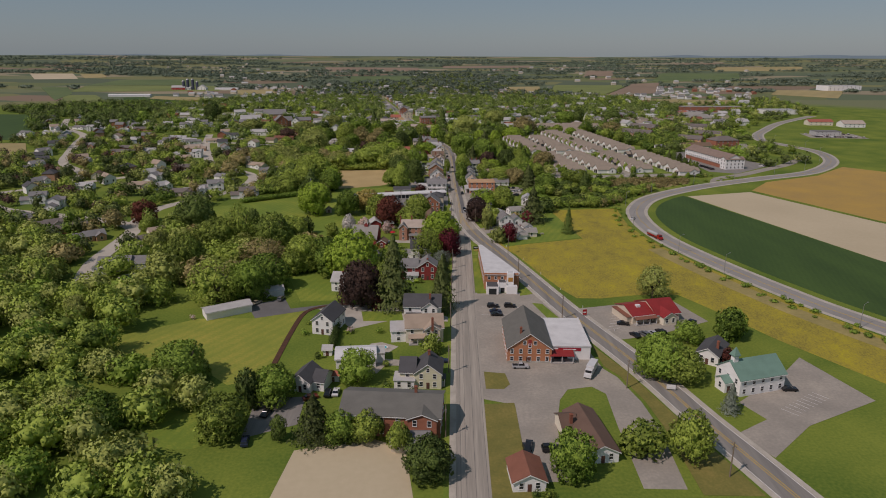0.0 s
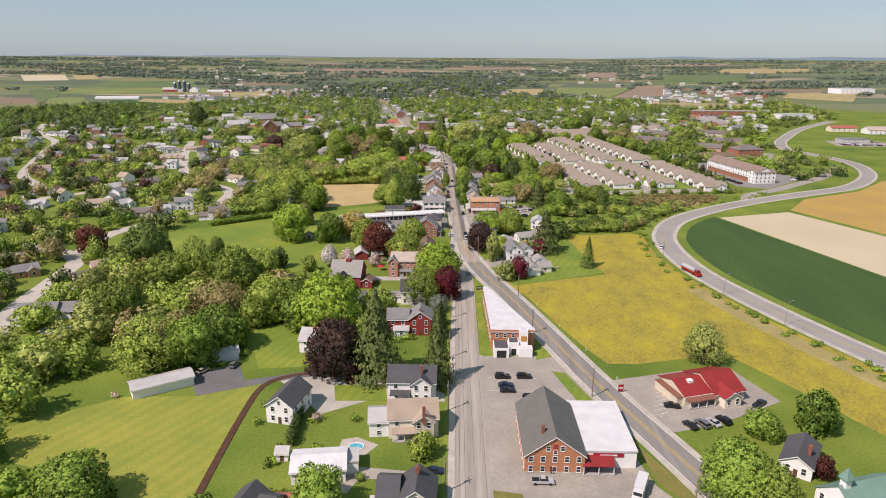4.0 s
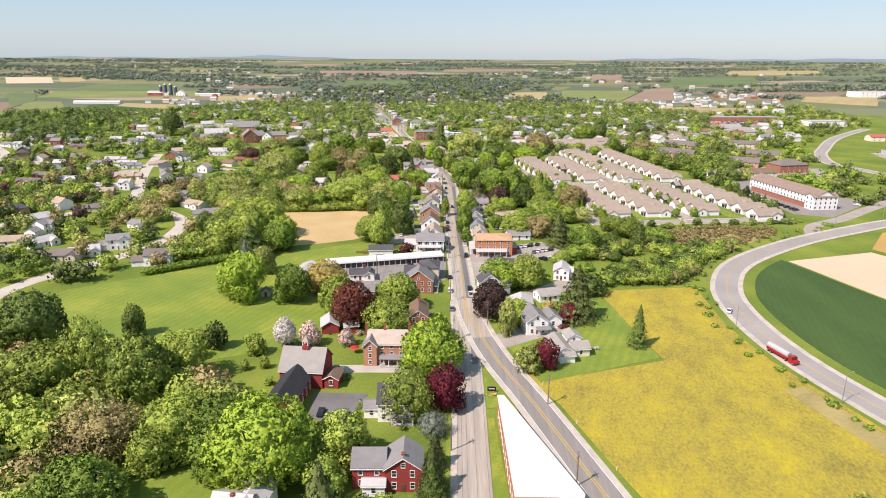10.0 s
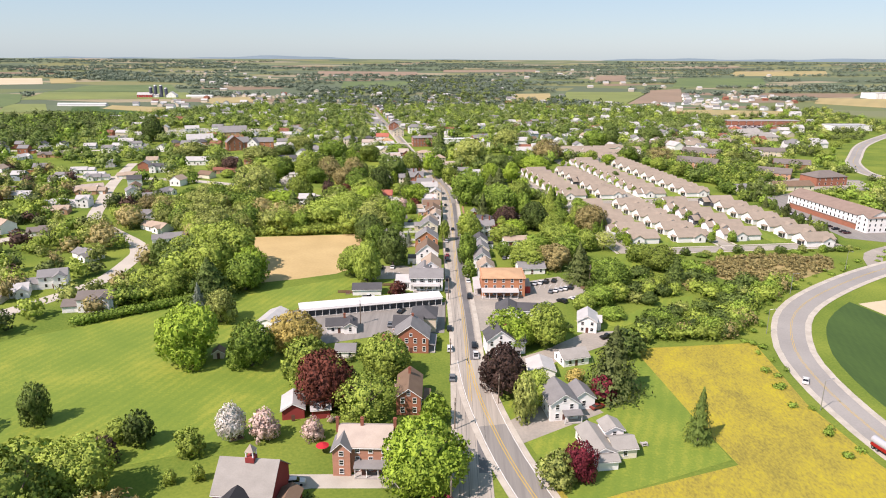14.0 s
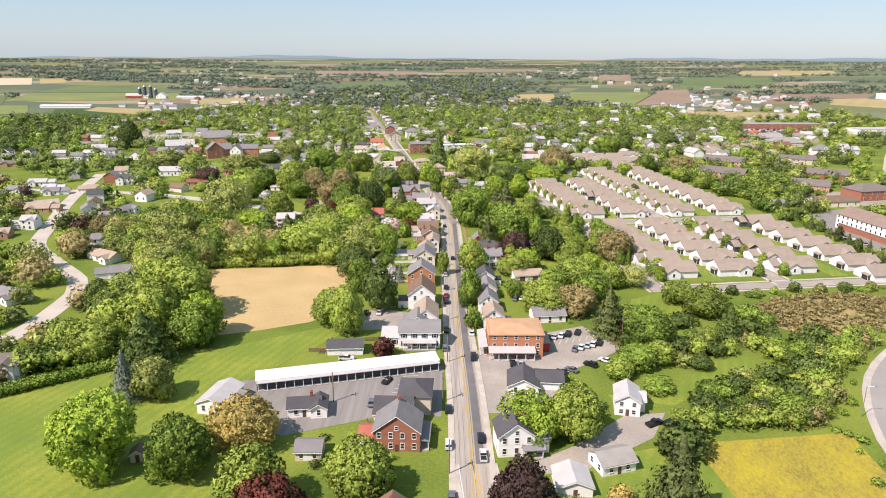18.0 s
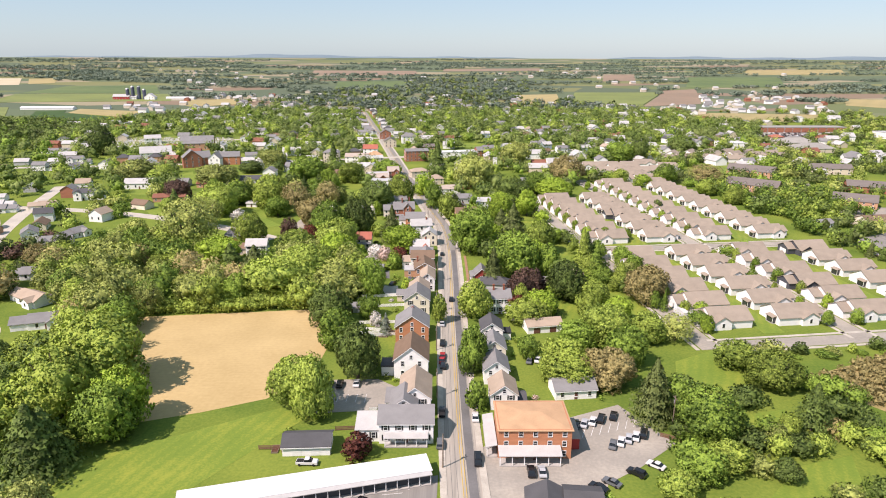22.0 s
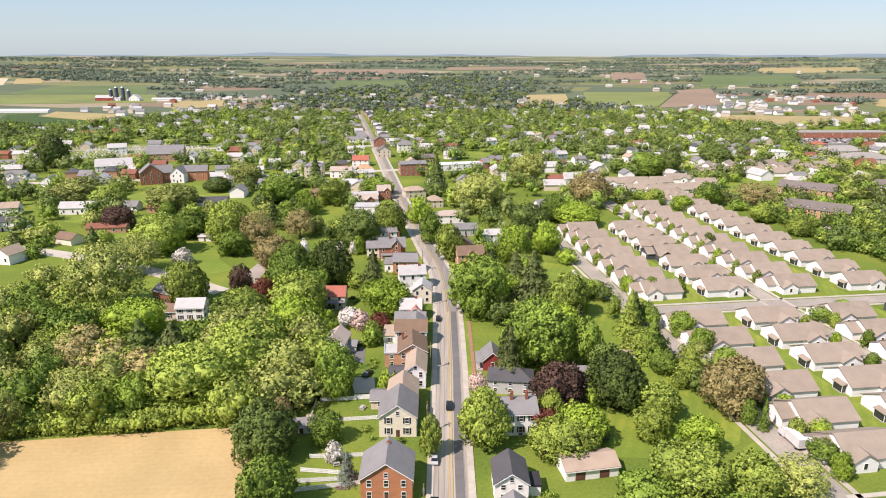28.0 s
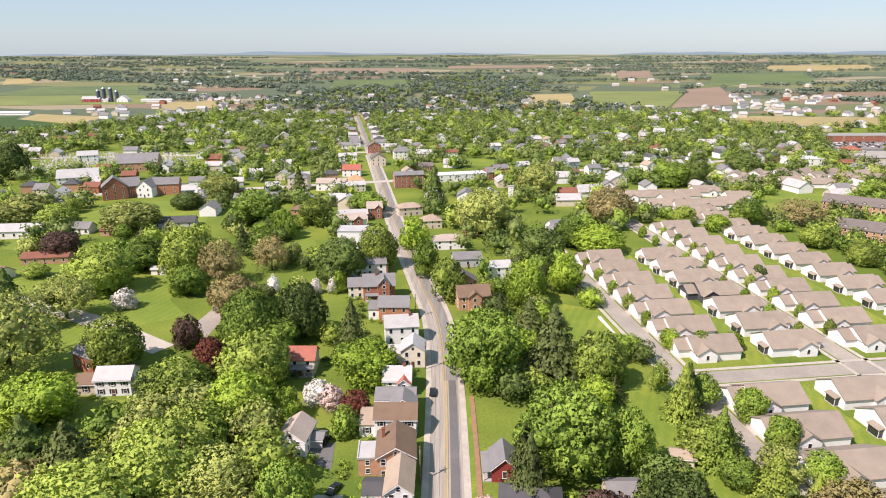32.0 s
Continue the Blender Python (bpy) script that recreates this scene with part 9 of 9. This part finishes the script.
def bed(x, y, w, d, ang):
    ob = thing("raised_bed", pose(x, y, 0, 0, 0, ang), "timber-edged raised garden bed with soil", "garden bed")
    for s in (-1, 1):
        part("board", box(-w / 2, w / 2, s * d / 2 - 0.06, s * d / 2 + 0.06, -0.05, 0.4), WOODPOLE, ob)
        part("board", box(s * w / 2 - 0.06, s * w / 2 + 0.06, -d / 2 + 0.07, d / 2 - 0.07, -0.05, 0.4), WOODPOLE, ob)
    part("bed_soil", box(-w / 2 + 0.07, w / 2 - 0.07, -d / 2 + 0.07, d / 2 - 0.07, -0.05, 0.3), MULCH, ob)


for q in ((-46.5, 462.5, 1.6, 3.2, 5), (-44.0, 463.0, 1.6, 3.2, 5), (-52.0, 358.0, 4.5, 2.0, 12), (-58.0, 352.0, 3.5, 2.0, 30), (-27.0, 533.0, 3.0, 1.6, 0)):
    bed(*q)


def roadside_marker(x, y):
    ob = thing("roadside_marker", pose(x, y, 0), "slim white roadside marker post in grass", "post", "marker posts along the road")
    part("post", box(-0.07, 0.07, -0.07, 0.07, -0.2, 1.1), TRIM, ob)
    part("cap", box(-0.09, 0.09, -0.09, 0.09, 1.1, 1.18), DECK, ob)


for p in offset([q for q in DIAG if 190 < q.y < 330], 7.2)[::3]:
    roadside_marker(p.x, p.y)
car("suv", "black", 15.1, 242.0, 90)
car("suv", "black", 21.8, 242.2, 90)
car("car", "navy", 15.8, 236.6, 90)
car("car", "black", 16.1, 233.4, 90)
car("suv", "black", 22.5, 229.0, 85)
car("car", "black", 62.3, 225.8, 100)
car("car", "black", 64.0, 215.5, -25)
car("suv", "gray", 67.5, 216.2, -25)
car("car", "silver", 70.7, 217.1, -25)
car("suv", "black", 73.9, 218.2, -25)
car("pickup", "navy", 87.7, 227.5, 50)
car("suv", "black", -36.7, 171.2, 0)
car("car", "white", -34.5, 171.9, 0)
car("car", "rust", -41.3, 168.7, 60)
car("car", "black", -51.7, 159.8, 10)
car("suv", "navy", -53.2, 145.8, -10)
car("car", "navy", -4.1, 193.4, 90)
car("car", "black", 18.5, 144.7, 0)
car("pickup", "black", 25.0, 144.2, 90)
car("pickup", "silver", 21.2, 190.0, 90)
car("car", "black", 99.9, 177.5, 90)
car("car", "beige", -78.6, 242.8, 30)
car("suv", "gray", -70.0, 247.4, 10)
car("suv", "white", -38.0, 333.3, 80)
car("car", "rust", 39.7, 370.3, 60)
car("car", "black", -37.7, 306.9, 0)
car("car", "black", -22.2, 441.7, 20)
car("car", "gray", -25.2, 428.1, 0)
car("pickup", "white", -37.0, 456.5, 90)
car("car", "black", 31.7, 475.1, 20)
car("car", "silver", 34.0, 476.3, 20)
car("car", "white", 36.5, 477.5, 20)
car("suv", "black", 39.0, 478.8, 20)
car("car", "black", 42.7, 480.4, 20)
car("car", "gray", 39.5, 466.4, 20)
car("car", "white", 41.9, 467.8, 20)
car("car", "silver", 44.3, 469.3, 20)
car("car", "white", 46.4, 470.4, 20)
car("suv", "black", 48.7, 471.6, 20)
car("car", "black", 32.2, 448.8, -50)
car("car", "gray", 35.7, 450.7, -50)
car("suv", "black", 42.4, 454.5, -50)
car("car", "white", 47.9, 457.7, -50)
car("car", "black", 17.3, 454.4, 0)
car("car", "silver", 19.9, 454.4, 0)
car("pickup", "black", -4.7, 481.0, 0)
car("car", "red", -5.6, 513.5, 0)
car("car", "black", -5.7, 526.8, 0)
car("suv", "gray", -4.8, 465.4, 0)
car("car", "black", -3.1, 425.1, 0)
car("suv", "black", 4.7, 459.7, 0)
car("car", "white", 4.5, 478.5, 0)
car("suv", "white", -2.8, 407.6, 0)
car("car", "gray", -1.8, 386.5, 0)
car("pickup", "white", 5.9, 402.9, 0)
car("car", "black", 5.6, 410.9, 0)
car("car", "black", 4.7, 458.4, 0)
car("car", "black", -5.6, 527.1, 0)
car("car", "red", -5.4, 516.8, 0)
car("suv", "black", -5.0, 509.6, 0)
car("car", "silver", -6.2, 543.9, 0)
car("car", "black", -3.1, 569.5, 0)
car("car", "black", -39.0, 496.2, 0)
car("suv", "black", -36.0, 496.3, 0)
car("car", "white", -31.0, 497.1, 0)
car("car", "gray", 23.1, 514.1, 15)
car("car", "white", 25.9, 515.0, 15)
car("car", "black", -8.4, 632.8, 0)
car("suv", "black", -34.8, 607.0, 5)
car("car", "white", 129.4, 692.5, 60)
car("car", "black", -28.8, 588.0, 20)
car("car", "white", 107.3, 388.0, 30)
car("pickup", "black", 53.0, 419.4, 60)
fence("white", (-37.8, 534.2), (-20.5, 536.4))
fence("white", (-37.8, 530.9), (-22.8, 534.2))
fence("white", (-40.5, 557.1), (-41.2, 571.2))
fence("white", (-40.0, 571.5), (-25.0, 573.5))
fence("brown", (-32.9, 471.7), (-24.7, 472.7))
fence("brown", (-50.7, 462.4), (-44.9, 462.6))
fence("white", (51.4, 690.6), (55.1, 662.8))
fence("brown", (53.0, 471.3), (58.9, 468.0))
fence("white", (50.7, 690.9), (56.6, 659.1))
car("car", "black", 19.2, 146.0, 10)
car("suv", "black", 24.6, 144.8, 85)
car("suv", "black", 57.5, 419.5, 60)
